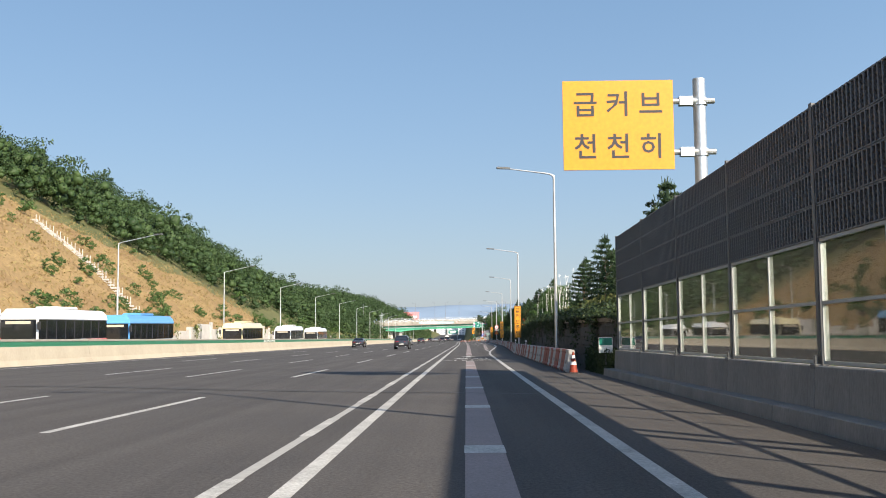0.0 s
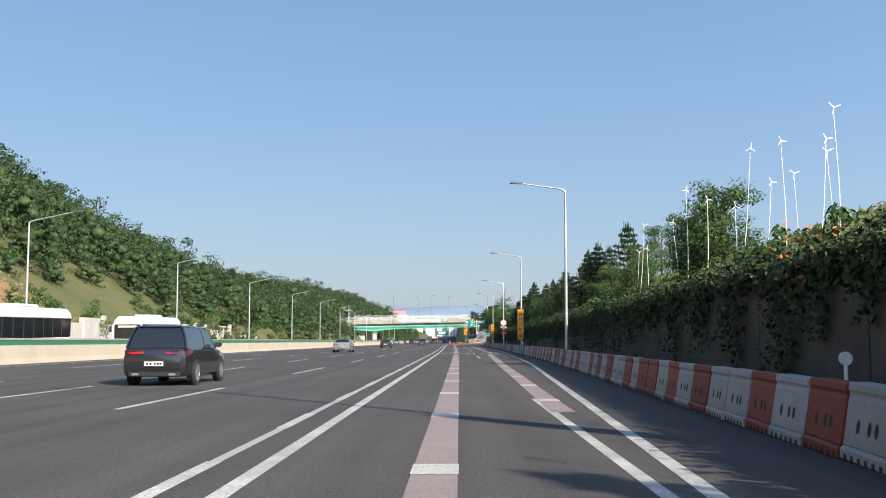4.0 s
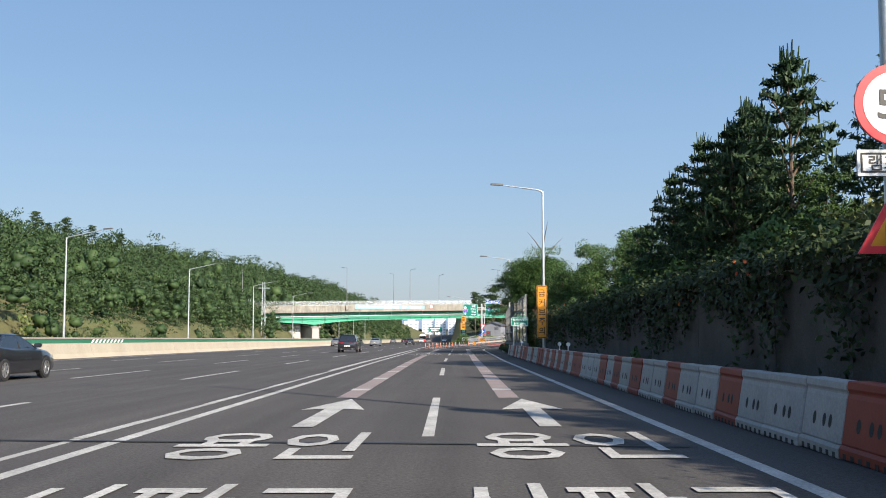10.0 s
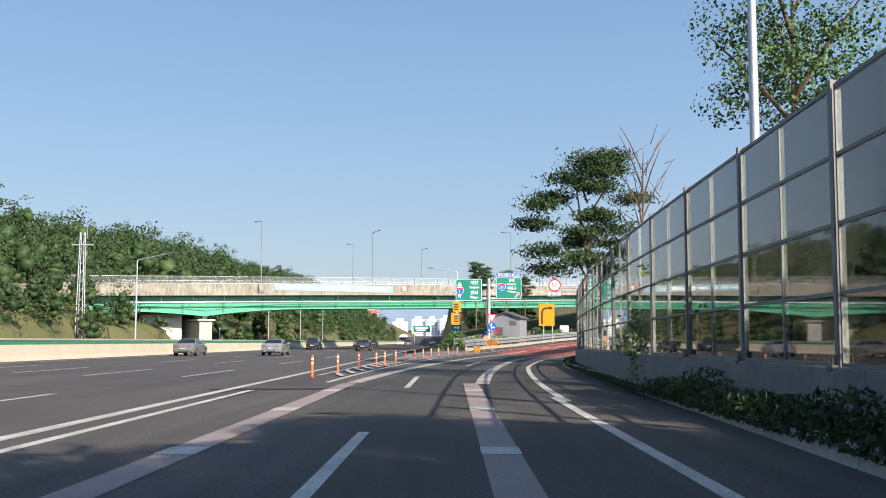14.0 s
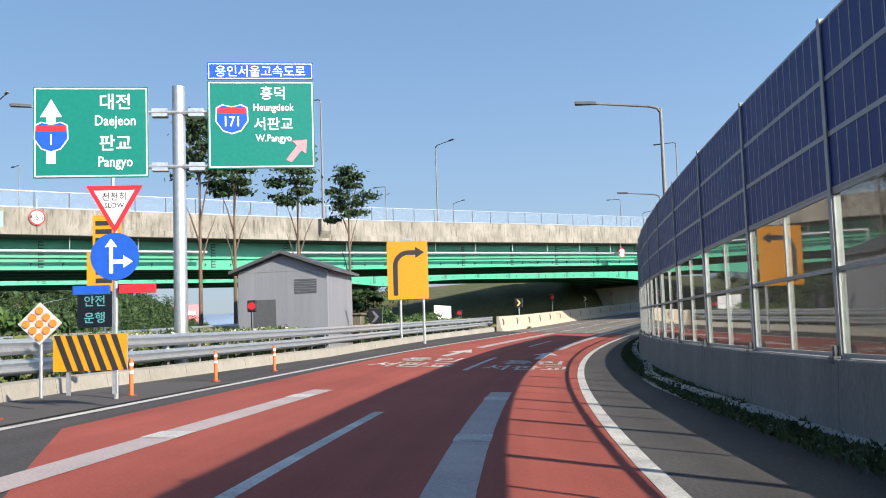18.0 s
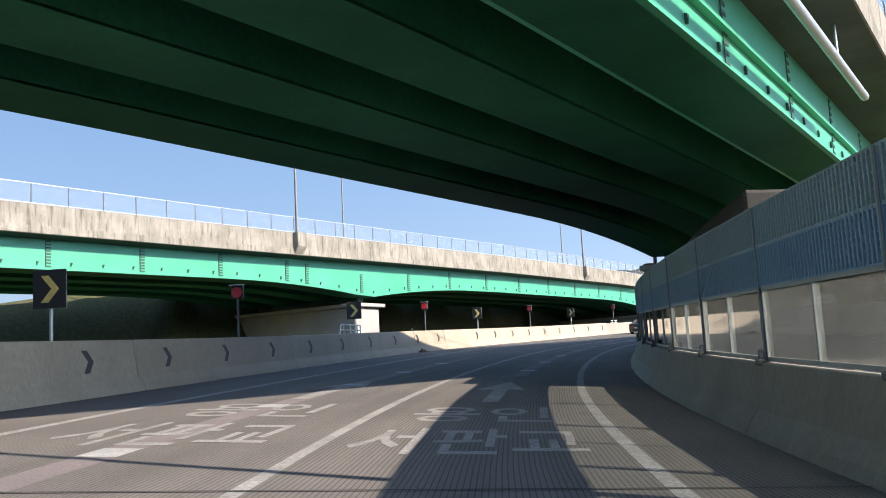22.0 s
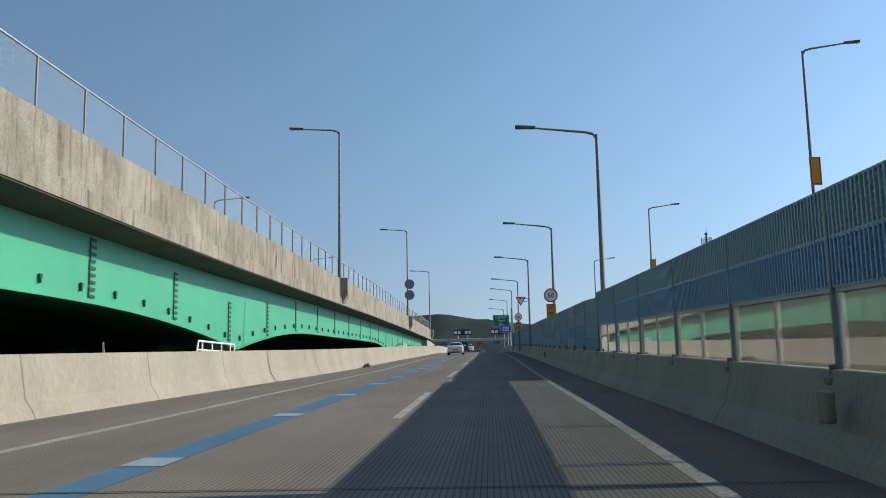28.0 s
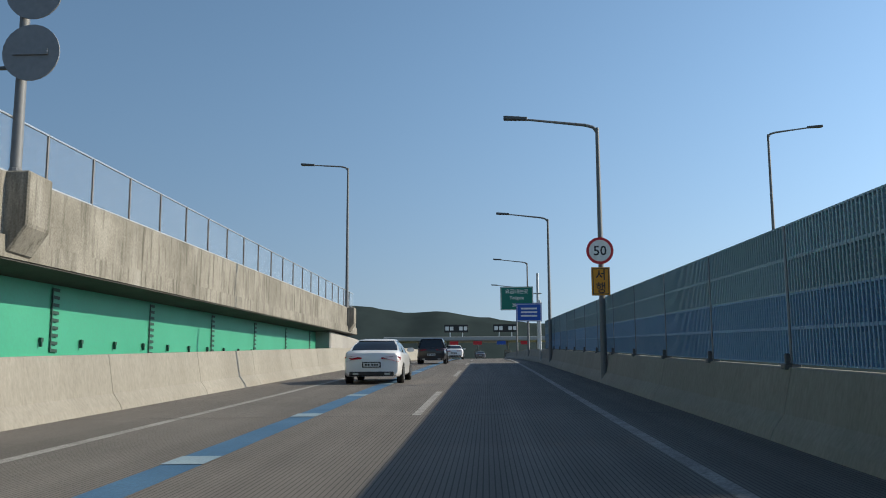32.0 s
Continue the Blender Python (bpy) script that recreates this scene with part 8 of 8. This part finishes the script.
        lens = [(s * 0.32, y0 + 0.015, z + 0.05), (s * 0.66, y0 + 0.01, z + 0.09), (s * 0.86, y0 + 0.12, z + 0.08), (s * 0.91, y0 + 0.36, z + 0.06), (s * 0.91, y0 + 0.34, z - 0.04), (s * 0.85, y0 + 0.08, z - 0.1), (s * 0.62, y0 - 0.005, z - 0.02), (s * 0.32, y0 + 0.0, z + 0.0)]
        inner = [(p[0] * 0.96, p[1] + 0.09, p[2]) for p in lens]
        part("tail_light", sweep([lens, inner]), TAIL, t, "red tail light")
        y1 = long / 2
        lens = [(s * 0.5, y1 - 0.03, 0.68), (s * 0.8, y1 - 0.16, 0.73), (s * 0.87, y1 - 0.42, 0.76), (s * 0.86, y1 - 0.3, 0.64), (s * 0.52, y1 - 0.01, 0.6)]
        part("headlight", sweep([lens, [(p[0] * 0.95, p[1] - 0.1, p[2]) for p in lens]]), HEAD, t, "clear headlight")
    y0 = -long / 2
    part("bumper_trim", rounded(box(-0.72, y0 - 0.015, 0.26, 0.72, y0 + 0.2, 0.4), 0.03, 1), TRIM, t, "black lower bumper")
    part("exhaust", join(box(-0.6, y0 - 0.03, 0.3, -0.42, y0 + 0.1, 0.36), box(0.42, y0 - 0.03, 0.3, 0.6, y0 + 0.1, 0.36)), RIM, t)
    part("plate_frame", box(-0.3, y0 - 0.02, 0.53, 0.3, y0 + 0.05, 0.71), TRIM, t)
    plate = part("number_plate", box(-0.26, y0 - 0.03, 0.56, 0.26, y0 + 0.06, 0.68), PLATE, t, "white plate with plain dark bars")
    part("plate_bars", join(*[box(x, y0 - 0.034, 0.59, x + 0.06, y0 - 0.031, 0.65) for x in (-0.21, -0.12, 0.0, 0.08, 0.16)]), TRIM, plate)
    part("grille", rounded(box(-0.5, long / 2 - 0.1, 0.42, 0.5, long / 2 + 0.01, 0.6), 0.02, 1), TRIM, t)
    part("lid_seam", join(box(-0.7, y0 + 0.1, 0.5, 0.7, y0 + 0.12, 0.51), ), TRIM, t)
    return t


def on_hw(v, y, turn=0.0):
    return Matrix.Translation(hw(v, y)) @ Matrix.Rotation(-SLOPE + turn, 4, "Z") @ Matrix.Rotation(-0.013, 4, "X")


def on_ramp(s, u):
    rise = math.atan2(axis(s + 3)[2] - axis(s - 3)[2], 6.0)
    return Matrix.Translation(rp(s, u, 0.012)) @ Matrix.Rotation(heading(s) - math.pi / 2, 4, "Z") @ Matrix.Rotation(rise, 4, "X")


for v, y, kind, mat, label in ((-7.8, 120.2, "suv", BLACK_CAR, "black people carrier driving on the motorway"), (-16.6, 151.5, "sedan", BLACK_CAR, "black saloon car on the motorway"),
                               (-11.7, 196.0, "sedan", SILVER_CAR, "silver saloon car with dark glass on the motorway"), (-7.8, 325.0, "suv", BLACK_CAR, "dark people carrier beyond the lane lines"),
                               (-11.9, 262.0, "sedan", BLACK_CAR, "black saloon car far along the motorway"), (-19.2, 406.5, "sedan", GREY_CAR, "grey saloon car by the median barrier"),
                               (-12.6, 410.5, "sedan", SILVER_CAR, "silver saloon car before the overpass"), (-8.2, 449.5, "sedan", BLACK_CAR, "black saloon car beside the hatched nose"),
                               (-17.0, 466.0, "suv", BLACK_CAR, "black car near the median"), (-19.0, 553.0, "sedan", SILVER_CAR, "silver car under the overpass"), (-15.7, 560.0, "sedan", BLACK_CAR, "dark car under the overpass"),
                               (-11.8, 610.0, "sedan", WHITE_CAR, "white car far along the motorway"), (-8.0, 575.0, "suv", GREY_CAR, "grey car far along the motorway"), (-4.0, 690.0, "sedan", WHITE_CAR, "white car far beyond the overpass")):
    make_car(kind, mat, "car", label, on_hw(v, y))
make_car("sedan", WHITE_CAR, "car", "white saloon car with red tail lights on the ramp", on_ramp(746.1, -3.7))
make_car("sedan", BLACK_CAR, "car", "black saloon car on the curve of the ramp", on_ramp(600.0, -4.9))
make_car("suv", BLACK_CAR, "car", "dark car driving up to the toll gate", on_ramp(778.0, -3.6))
make_car("sedan", WHITE_CAR, "car", "white car driving up to the toll gate", on_ramp(813.0, -3.3))
make_car("sedan", GREY_CAR, "car", "grey car waiting before the toll gate", on_ramp(905.0, -1.0))


# ---- buses on the other carriageway, their fronts this way ----
def make_bus(m, body, lower, roof, label, stripes=(), long=11.8):
    t = thing("bus", label, "bus", m, "buses on the other carriageway")
    w, h = 1.25, 3.35
    part("body", rounded(box(-w, 0, 0.35, w, long, 1.35), 0.08, 2), lower, t)
    part("window_band", rounded(box(-w + 0.02, 0.06, 1.3, w - 0.02, long - 0.04, 2.75), 0.1, 2), CAR_GLASS, t, "dark tinted window band")
    part("roof", rounded(sweep([[(-w, y0, 2.65), (w, y0, 2.65), (w - 0.05, y0 + d, 3.0), (w - 0.35, y0 + 2 * d, h), (-w + 0.35, y0 + 2 * d, h), (-w + 0.05, y0 + d, 3.0)] for y0, d in ((0.0, 0.12), (long, -0.05))]), 0.05, 1), roof, t)
    part("air_unit", rounded(box(-0.8, 4.0, h - 0.03, 0.8, 7.4, h + 0.2), 0.08, 2), roof, t)
    part("windscreen", rounded(box(-w + 0.1, -0.03, 1.25, w - 0.1, 0.09, 2.6), 0.05, 1), CAR_GLASS, t, "dark windscreen")
    part("front_corner", join(box(-w - 0.005, 0.0, 1.3, -w + 0.1, 0.14, 2.7), box(w - 0.1, 0.0, 1.3, w + 0.005, 0.14, 2.7)), body, t)
    part("route_board", box(-0.8, -0.04, 2.38, 0.8, -0.02, 2.56), plain("route_board", (0.5, 0.45, 0.35), 0.4) if "route_board" not in bpy.data.materials else bpy.data.materials["route_board"], t)
    for k in range(7):
        y = 1.3 + k * (long - 1.6) / 7
        part("window_post", join(box(-w - 0.004, y, 1.35, -w + 0.03, y + 0.07, 2.66), box(w - 0.03, y, 1.35, w + 0.004, y + 0.07, 2.66)), TRIM, t)
    for y0, y1, z0, z1, mat in stripes:
        part("stripe", join(box(-w - 0.008, y0, z0, -w - 0.002, y1, z1), box(w + 0.002, y0, z0, w + 0.008, y1, z1)), mat, t)
    for s in (-1, 1):
        for y in (2.4, long - 3.2):
            wheel_parts(t, s * (w - 0.1), y, 0.5, s)
        part("headlight", rounded(box(s * 0.95 - 0.2, -0.03, 0.7, s * 0.95 + 0.2, 0.06, 0.9), 0.03, 1), HEAD, t)
        part("mirror", rounded(box(s * 1.4 - 0.1, -0.25, 2.0, s * 1.4 + 0.1, -0.1, 2.5), 0.03, 1), TRIM, t)
    part("bumper", rounded(box(-w + 0.02, -0.06, 0.3, w - 0.02, 0.2, 0.66), 0.05, 1), TRIM, t)


BUS_BLUE, BUS_RED, BUS_CREAM, BUS_GREY = paint("bus_blue", (0.1, 0.32, 0.62)), paint("bus_red", (0.55, 0.03, 0.03)), paint("bus_cream", (0.68, 0.6, 0.36)), paint("bus_grey", (0.3, 0.33, 0.36))
deep = paint("bus_deep_blue", (0.02, 0.08, 0.4))
for y, body, lower, roof, stripes, label in (
        (44.0, WHITE_CAR, WHITE_CAR, WHITE_CAR, ((2.5, 8.0, 0.8, 1.3, deep), (8.0, 11.7, 1.0, 1.34, BUS_RED)), "white coach with blue and red stripes and dark windows"),
        (60.5, WHITE_CAR, WHITE_CAR, WHITE_CAR, ((2.5, 8.0, 0.8, 1.3, deep), (8.0, 11.7, 1.0, 1.34, BUS_RED)), "white coach with blue and red stripes and dark windows"),
        (77.0, BUS_BLUE, BUS_GREY, BUS_BLUE, ((1.0, 6.0, 0.6, 1.2, BUS_BLUE),), "light blue coach with a grey flank"),
        (116.0, BUS_CREAM, BUS_CREAM, BUS_CREAM, (), "cream coach on the other carriageway"), (148.0, WHITE_CAR, WHITE_CAR, WHITE_CAR, (), "white coach with dark windows"),
        (175.0, WHITE_CAR, BUS_CREAM, WHITE_CAR, (), "white and cream coach far along the carriageway")):
    make_bus(Matrix.Translation(hw(-28.0, y)) @ Matrix.Rotation(-SLOPE, 4, "Z"), body, lower, roof, label, stripes)
make_bus(Matrix.Translation(hw(-12.0, 640.0)) @ Matrix.Rotation(math.pi - SLOPE, 4, "Z"), BUS_RED, BUS_RED, WHITE_CAR, "red and white coach driving ahead on the motorway", ())

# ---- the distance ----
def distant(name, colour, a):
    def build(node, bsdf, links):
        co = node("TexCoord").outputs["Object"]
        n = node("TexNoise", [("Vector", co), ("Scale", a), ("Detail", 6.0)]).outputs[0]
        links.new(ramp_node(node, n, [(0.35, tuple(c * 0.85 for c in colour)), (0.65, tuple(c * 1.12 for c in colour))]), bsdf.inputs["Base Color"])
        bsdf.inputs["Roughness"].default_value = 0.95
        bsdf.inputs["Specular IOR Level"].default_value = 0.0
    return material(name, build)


# the far hills' base colour has the blue haze of distance painted in
FAR_BLUE, MID_GREEN = distant("haze_tinted_hill", (0.2, 0.27, 0.36), 0.004), distant("wooded_ridge", (0.04, 0.055, 0.055), 0.03)


def ridge(name, cx, cy, ang, half, depth, heights, base, mat, label):
    """A long hill across the heading ang, its crest through heights."""
    d, n = Vector((math.sin(ang + math.pi / 2), math.cos(ang + math.pi / 2), 0)), Vector((math.sin(ang), math.cos(ang), 0))
    rings, N = [], 90
    for i in range(N + 1):
        q = -1 + 2 * i / N
        h = lerp(q, np.linspace(-1, 1, len(heights)), heights)
        h += 0.05 * max(heights) * (noise.noise(Vector((q * 9, base, 2))) + 0.5 * noise.noise(Vector((q * 31, base, 4))))
        c = Vector((cx, cy, base)) + d * q * half
        rings.append([c - n * depth + Vector((0, 0, 0)), c - n * depth * 0.55 + Vector((0, 0, h * 0.5)), c - n * depth * 0.2 + Vector((0, 0, h * 0.88)), c + Vector((0, 0, h)), c + n * depth * 0.6 + Vector((0, 0, h * 0.5)), c + n * depth + Vector((0, 0, -5))])
    v, f = sweep(rings, closed=False)
    solid(name, (v, f), mat, label, "hill", kind="structure", smooth=True)


ridge("backdrop_hills", -20, 3300, 0.0, 1500, 500, (40, 60, 70, 84, 96, 60), -8, FAR_BLUE, "far hills behind the motorway, blue haze painted in")
ridge("backdrop_ridge", 1130, 1110, radians(60), 520, 140, (120, 112, 98, 76, 66, 60), 4, MID_GREEN, "dark wooded ridge beyond the toll gate")
ridge("backdrop_hills", 2300, 1500, radians(60), 900, 300, (120, 140, 150, 175, 160, 120), 0, FAR_BLUE, "far hill beyond the toll gate, blue haze painted in")

APART = surface("apartment_white", (0.6, 0.62, 0.64), (0.7, 0.71, 0.72), 0.8, 0.05, 0.6, 0.05, grain=0.1)
APART_DARK = plain("apartment_window_band", (0.24, 0.28, 0.33), 0.3)


def tower(x, y, w, h, base, label="white apartment tower far away"):
    t = thing("apartment_building", label, "apartment building", Matrix.Translation((x, y, base)), "towers on the skyline")
    part("wall", box(-w / 2, 0, 0, w / 2, 14, h), APART, t)
    part("roof", box(-w / 4, 3, h, w / 4, 9, h + 3.5), APART, t)
    for k in range(3):
        xx = -w / 2 + w * (k + 0.5) / 3
        part("window_column", join(*[box(xx - w * 0.09, -0.15, z, xx + w * 0.09, 0.0, z + 1.7) for z in np.arange(3, h - 3, 3.2)]), APART_DARK, t)


rng = random.Random(21)
for px, w, h in ((-24, 17, 26), (-4, 15, 30), (12, 14, 30), (28, 14, 31), (45, 15, 30), (64, 15, 34), (80, 14, 33), (100, 15, 30), (118, 16, 36), (136, 20, 38), (-70, 22, 28), (-95, 20, 24), (205, 13, 46)):
    tower(px + 5, 1430 + rng.uniform(-40, 40), w, h * 0.8, -16)
bb = thing("billboard", "large red and white billboard beyond the overpass", "billboard", Matrix.Translation((-33, 1000, 2.0)))
part("panel", rounded(box(-10.5, 0, 4, 10.5, 1.0, 14), 0.1, 1), SIGN_PINK, bb)
part("stripe", box(-8.5, -0.1, 8, 8.5, -0.02, 10.2), SIGN_WHITE, bb, "pale bar of lettering")
for x in (-7, 7):
    part("post", box(x - 0.4, 0.2, -16, x + 0.4, 0.8, 4), GALV, bb)

og = thing("overhead_sign", "green overhead direction sign far beyond the overpass", "road sign", Matrix.Translation(hw(-9.0, 720.0)))
panel(og, 7.0, 2.6, SIGN_GREEN, SIGN_WHITE, z=6.2)
part("printed_bars", join(box(-2.6, -0.02, 6.4, 2.4, -0.01, 6.9), box(-2.2, -0.02, 5.6, 1.8, -0.01, 6.0)), SIGN_WHITE, og)
for x in (-3.0, 3.0):
    part("post", tube((x, 0.2, 0), (x, 0.2, 7.4), 0.15), GALV, og)

# ---- toll gate ----
heading_gate = heading(955) - math.pi / 2
g = thing("toll_gate", "low grey toll gate canopy with dark lane signs", "toll gate", Matrix.Translation(rp(958, -2.0)) @ Matrix.Rotation(heading_gate, 4, "Z"))
part("canopy", rounded(box(-24, 0, 5.2, 24, 9, 6.3), 0.15, 1), POST_GREY, g)
for x in (-23, -15.4, -7.7, 0, 7.7, 15.4, 23):
    part("column", tube((x, 4.5, -0.5), (x, 4.5, 5.2), 0.28, n=12), POST_GREY, g)
    part("booth", rounded(box(x - 0.9, 2.5, 0, x + 0.9, 6.5, 2.9), 0.08, 1), BEIGE, g)
    part("booth_window", box(x - 0.75, 2.46, 1.1, x + 0.75, 2.49, 2.3), CAR_GLASS, g)
for x, w in ((-5.5, 6.2), (7.2, 6.4)):
    part("name_board", rounded(box(x - w / 2, 3.5, 7.6, x + w / 2, 3.9, 9.6), 0.05, 1), SIGN_BLACK, g, "dark board with pale lettering")
    part("board_bars", join(*[box(x + k * 1.2 - 0.45, 3.46, 8.1, x + k * 1.2 + 0.45, 3.49, 9.1) for k in (-2, -1, 1, 2)]), SIGN_WHITE, g)
    for k in (-1.6, 1.6):
        part("board_post", box(x + k - 0.12, 3.6, 6.3, x + k + 0.12, 3.8, 7.6), SIGN_WHITE, g)
for k in range(5):
    x = -12 + k * 6.0
    part("lane_sign", box(x - 1.1, -0.25, 4.2, x + 1.1, -0.02, 5.1), SIGN_RED if k in (1, 2, 4) else SIGN_BLUE, g)

# green toll sign and blue board on a mast by the ramp
t = thing("toll_sign", "green toll gate sign with white writing on a cantilever mast", "road sign", Matrix.Translation(rp(792, 4.3)) @ Matrix.Rotation(heading(792) - math.pi / 2, 4, "Z"))
part("mast", tube((0, 0.25, -0.5), (0, 0.25, 7.2), 0.13, 0.11, 12), GALV, t, smooth=True)
panel(t, 2.7, 1.95, SIGN_GREEN, SIGN_WHITE, x=-1.75, z=5.1)
write(t, "요금내는곳", 0.42, SIGN_WHITE, -1.75, 5.68)
write(t, "Tollgate", 0.36, SIGN_WHITE, -1.75, 5.1)
write(t, "280m", 0.36, SIGN_WHITE, -1.75, 4.55)
part("bracket_arm", join(*[tube((-2.6, 0.1, z), (0.3, 0.1, z), 0.05, n=8) for z in (5.5, 4.7)]), GALV, t)
t = thing("blue_board", "blue road sign with pale bars on a post", "road sign", Matrix.Translation(rp(779, 3.7)) @ Matrix.Rotation(heading(779) - math.pi / 2, 4, "Z"))
panel(t, 1.75, 1.25, SIGN_BLUE, SIGN_WHITE, x=-0.75, z=3.45)
part("printed_bars", join(*[box(-1.3, -0.014, z, -0.2, -0.008, z + 0.12) for z in (3.65, 3.4, 3.15)]), SIGN_WHITE, t)
part("post", tube((0.0, 0.1, 0), (0.0, 0.1, 4.3), 0.07), GALV, t)

# low white rails above the barrier, boxes and plates on it
for s, u, n in ((542.5, left_base(544) - 0.75, 3), (722.5, left_base(723) - 0.6, 4), (658.4, left_base(660) - 0.6, 4), (602.4, left_base(603) - 0.75, 2)):
    f = frame_at(rp(s, u), rp(s + n, u))
    hgt = 1.6 if s < 600 else 1.42
    t = thing("inspection_rail", "white tubular handrail behind the concrete barrier", "handrail", f)
    part("rail", join(pipe([(0.0, 0, hgt - 0.45), (0.25, 0, hgt), (n + 0.1, 0, hgt), (n + 0.1, 0, 0.2)], 0.03), pipe([(0.12, 0, hgt - 0.25), (n + 0.1, 0, hgt - 0.25)], 0.025)), SIGN_WHITE, t)
    for k in range(n):
        part("rail_post", tube((k + 0.6, 0, 0.2), (k + 0.6, 0, hgt), 0.028), SIGN_WHITE, t)
for s, z in ((555.7, 0.56), (614.0, 0.58), (641.3, 0.58), (690.0, 0.5)):
    f = frame_at(rp(s, right_base(s) + 0.13), rp(s + 1, right_base(s + 1) + 0.13))
    t = thing("access_plate", "small yellow-grey metal cover plate on the barrier", "cover plate", f)
    part("plate", rounded(box(-0.13, 0.06, z - 0.15, 0.13, 0.16, z + 0.17), 0.02, 1), plain("plate_ochre", (0.2, 0.19, 0.14), 0.6) if s == 555.7 else bpy.data.materials["plate_ochre"], t)
for s in (553.5, 538.0, 652.0):
    f = frame_at(rp(s, left_base(s) - 0.4), rp(s + 1, left_base(s + 1) - 0.4))
    t = thing("round_reflector", "small grey round reflector on top of the barrier", "reflector", f)
    part("disc", moved(disc(0.11, 18), Matrix.Translation((0, 0.1, 1.24)) @ Matrix.Rotation(radians(20), 4, "Z")), SIGN_BACK, t)
    part("stem", tube((0, 0.11, 1.05), (0, 0.11, 1.2), 0.025), SIGN_BACK, t)
# white notice board behind the guardrail
t = thing("notice_board", "wide white notice board with rows of small print", "notice board", frame_at(Vector((33.29, 481.43, -4.5)), Vector((35.27, 485.39, -4.5))))
part("board", rounded(box(0, -0.04, 0.95, 4.4, 0.04, 2.12), 0.02, 1), SIGN_WHITE, t)
for k in range(6):
    part("printed_bar", box(0.3 + 0.05 * (k % 2), -0.048, 1.98 - 0.15 * k, (3.9 if k < 4 else 2.0) - 0.17 * (k % 3), -0.042, 2.012 - 0.15 * k), SIGN_BACK, t, "row of small grey print")
for x in (0.5, 2.2, 3.9):
    part("leg", tube((x, 0.08, -0.6), (x, 0.08, 1.0), 0.05), GALV, t)
# antenna mast beyond the noise wall
mast_foot = terrain(282.5, 617.3) - 0.3
t = thing("antenna_mast", "grey antenna mast with a ringed platform", "antenna mast", Matrix.Translation((282.5, 617.3, mast_foot)))
up = 22.75 - mast_foot
part("mast", tube((0, 0, 0), (0, 0, up + 1.5), 0.3, 0.12, 12), DARK_POST, t)
part("lightning_rod", tube((0.3, 0, up + 0.2), (0.3, 0, up + 3.0), 0.025, 0.01, 6), DARK_POST, t)
part("head", rounded(box(-0.2, -0.2, up + 1.4, 0.2, 0.2, up + 1.7), 0.05, 1), DARK_POST, t, "small dark antenna head")
part("platform", tube((0, 0, up - 0.04), (0, 0, up + 0.02), 0.74, 0.74, 16), DARK_POST, t)
for z in (0.32, 0.62, 0.92):
    ring = [(0.74 * math.cos(2 * math.pi * i / 16), 0.74 * math.sin(2 * math.pi * i / 16), up + z) for i in range(17)]
    part("ring", pipe(ring, 0.03, 6), DARK_POST, t)
for k in range(8):
    a = 2 * math.pi * k / 8
    part("upright", tube((0.74 * math.cos(a), 0.74 * math.sin(a), up), (0.74 * math.cos(a), 0.74 * math.sin(a), up + 0.95), 0.03, n=6), DARK_POST, t)
for k in range(4):
    a = math.pi * k / 2 + 0.4
    part("strut", tube((0.15 * math.cos(a), 0.15 * math.sin(a), up - 0.7), (0.6 * math.cos(a), 0.6 * math.sin(a), up - 0.03), 0.03, n=6), DARK_POST, t)
# lattice pole beyond the median, and poles on the hill road
t = thing("utility_pole", "tall pale lattice pole beside the overpass", "utility pole", Matrix.Translation(hw(-37.0, 428.0)))
part("pole", join(*[tube((x, y, -1), (x * 0.5, y * 0.5, 13.0), 0.07, 0.05, 6) for x in (-0.4, 0.4) for y in (-0.4, 0.4)]), GALV, t)
part("brace", join(*[tube((-0.38 + 0.013 * k, -0.4 + 0.013 * k, k * 1.0), (0.38 - 0.013 * k, -0.4 + 0.013 * k, k * 1.0 + 1.0), 0.03, n=5) for k in range(12)]), GALV, t)
part("cross_arm", box(-1.2, -0.06, 11.6, 1.2, 0.06, 11.75), GALV, t)
# gantry-mounted speed limit over the ramp
t = thing("speed_sign", "round speed limit sign with a white plate on a lamp arm", "road sign", Matrix.Translation(rp(400.8, 2.1)) @ Matrix.Rotation(heading(404) - math.pi / 2, 4, "Z"))
limit_sign(t, "50", 1.0, 0, 5.95)
panel(t, 1.0, 0.32, SIGN_WHITE, SIGN_BLACK, z=5.25)
write(t, "램프구간", 0.2, SIGN_BLACK, 0, 5.25)
part("arm", join(tube((-0.2, 0.1, 5.75), (2.65, 0.1, 5.75), 0.045, n=8), tube((-0.2, 0.1, 5.45), (2.65, 0.1, 5.45), 0.045, n=8), *[tube((x, 0.1, 5.45), (x, 0.1, 5.75), 0.03, n=6) for x in (0.7, 1.3, 1.9)]), GALV, t)
# yellow boards on the lamps beyond the wall
for x, y, z in ((196.35, 589.1, 12.7), (232.75, 609.2, 13.6)):
    t = thing("warning_board", "small yellow board on a lamp beyond the wall", "road sign", Matrix.Translation((x, y, z)) @ Matrix.Rotation(heading(700) - math.pi / 2, 4, "Z"))
    panel(t, 0.55, 1.4, SIGN_YELLOW, SIGN_BLACK)
    part("clamp", join(*[box(-0.05, 0.03, h - 0.04, 0.25, 0.2, h + 0.04) for h in (-0.45, 0.45)]), GALV, t)
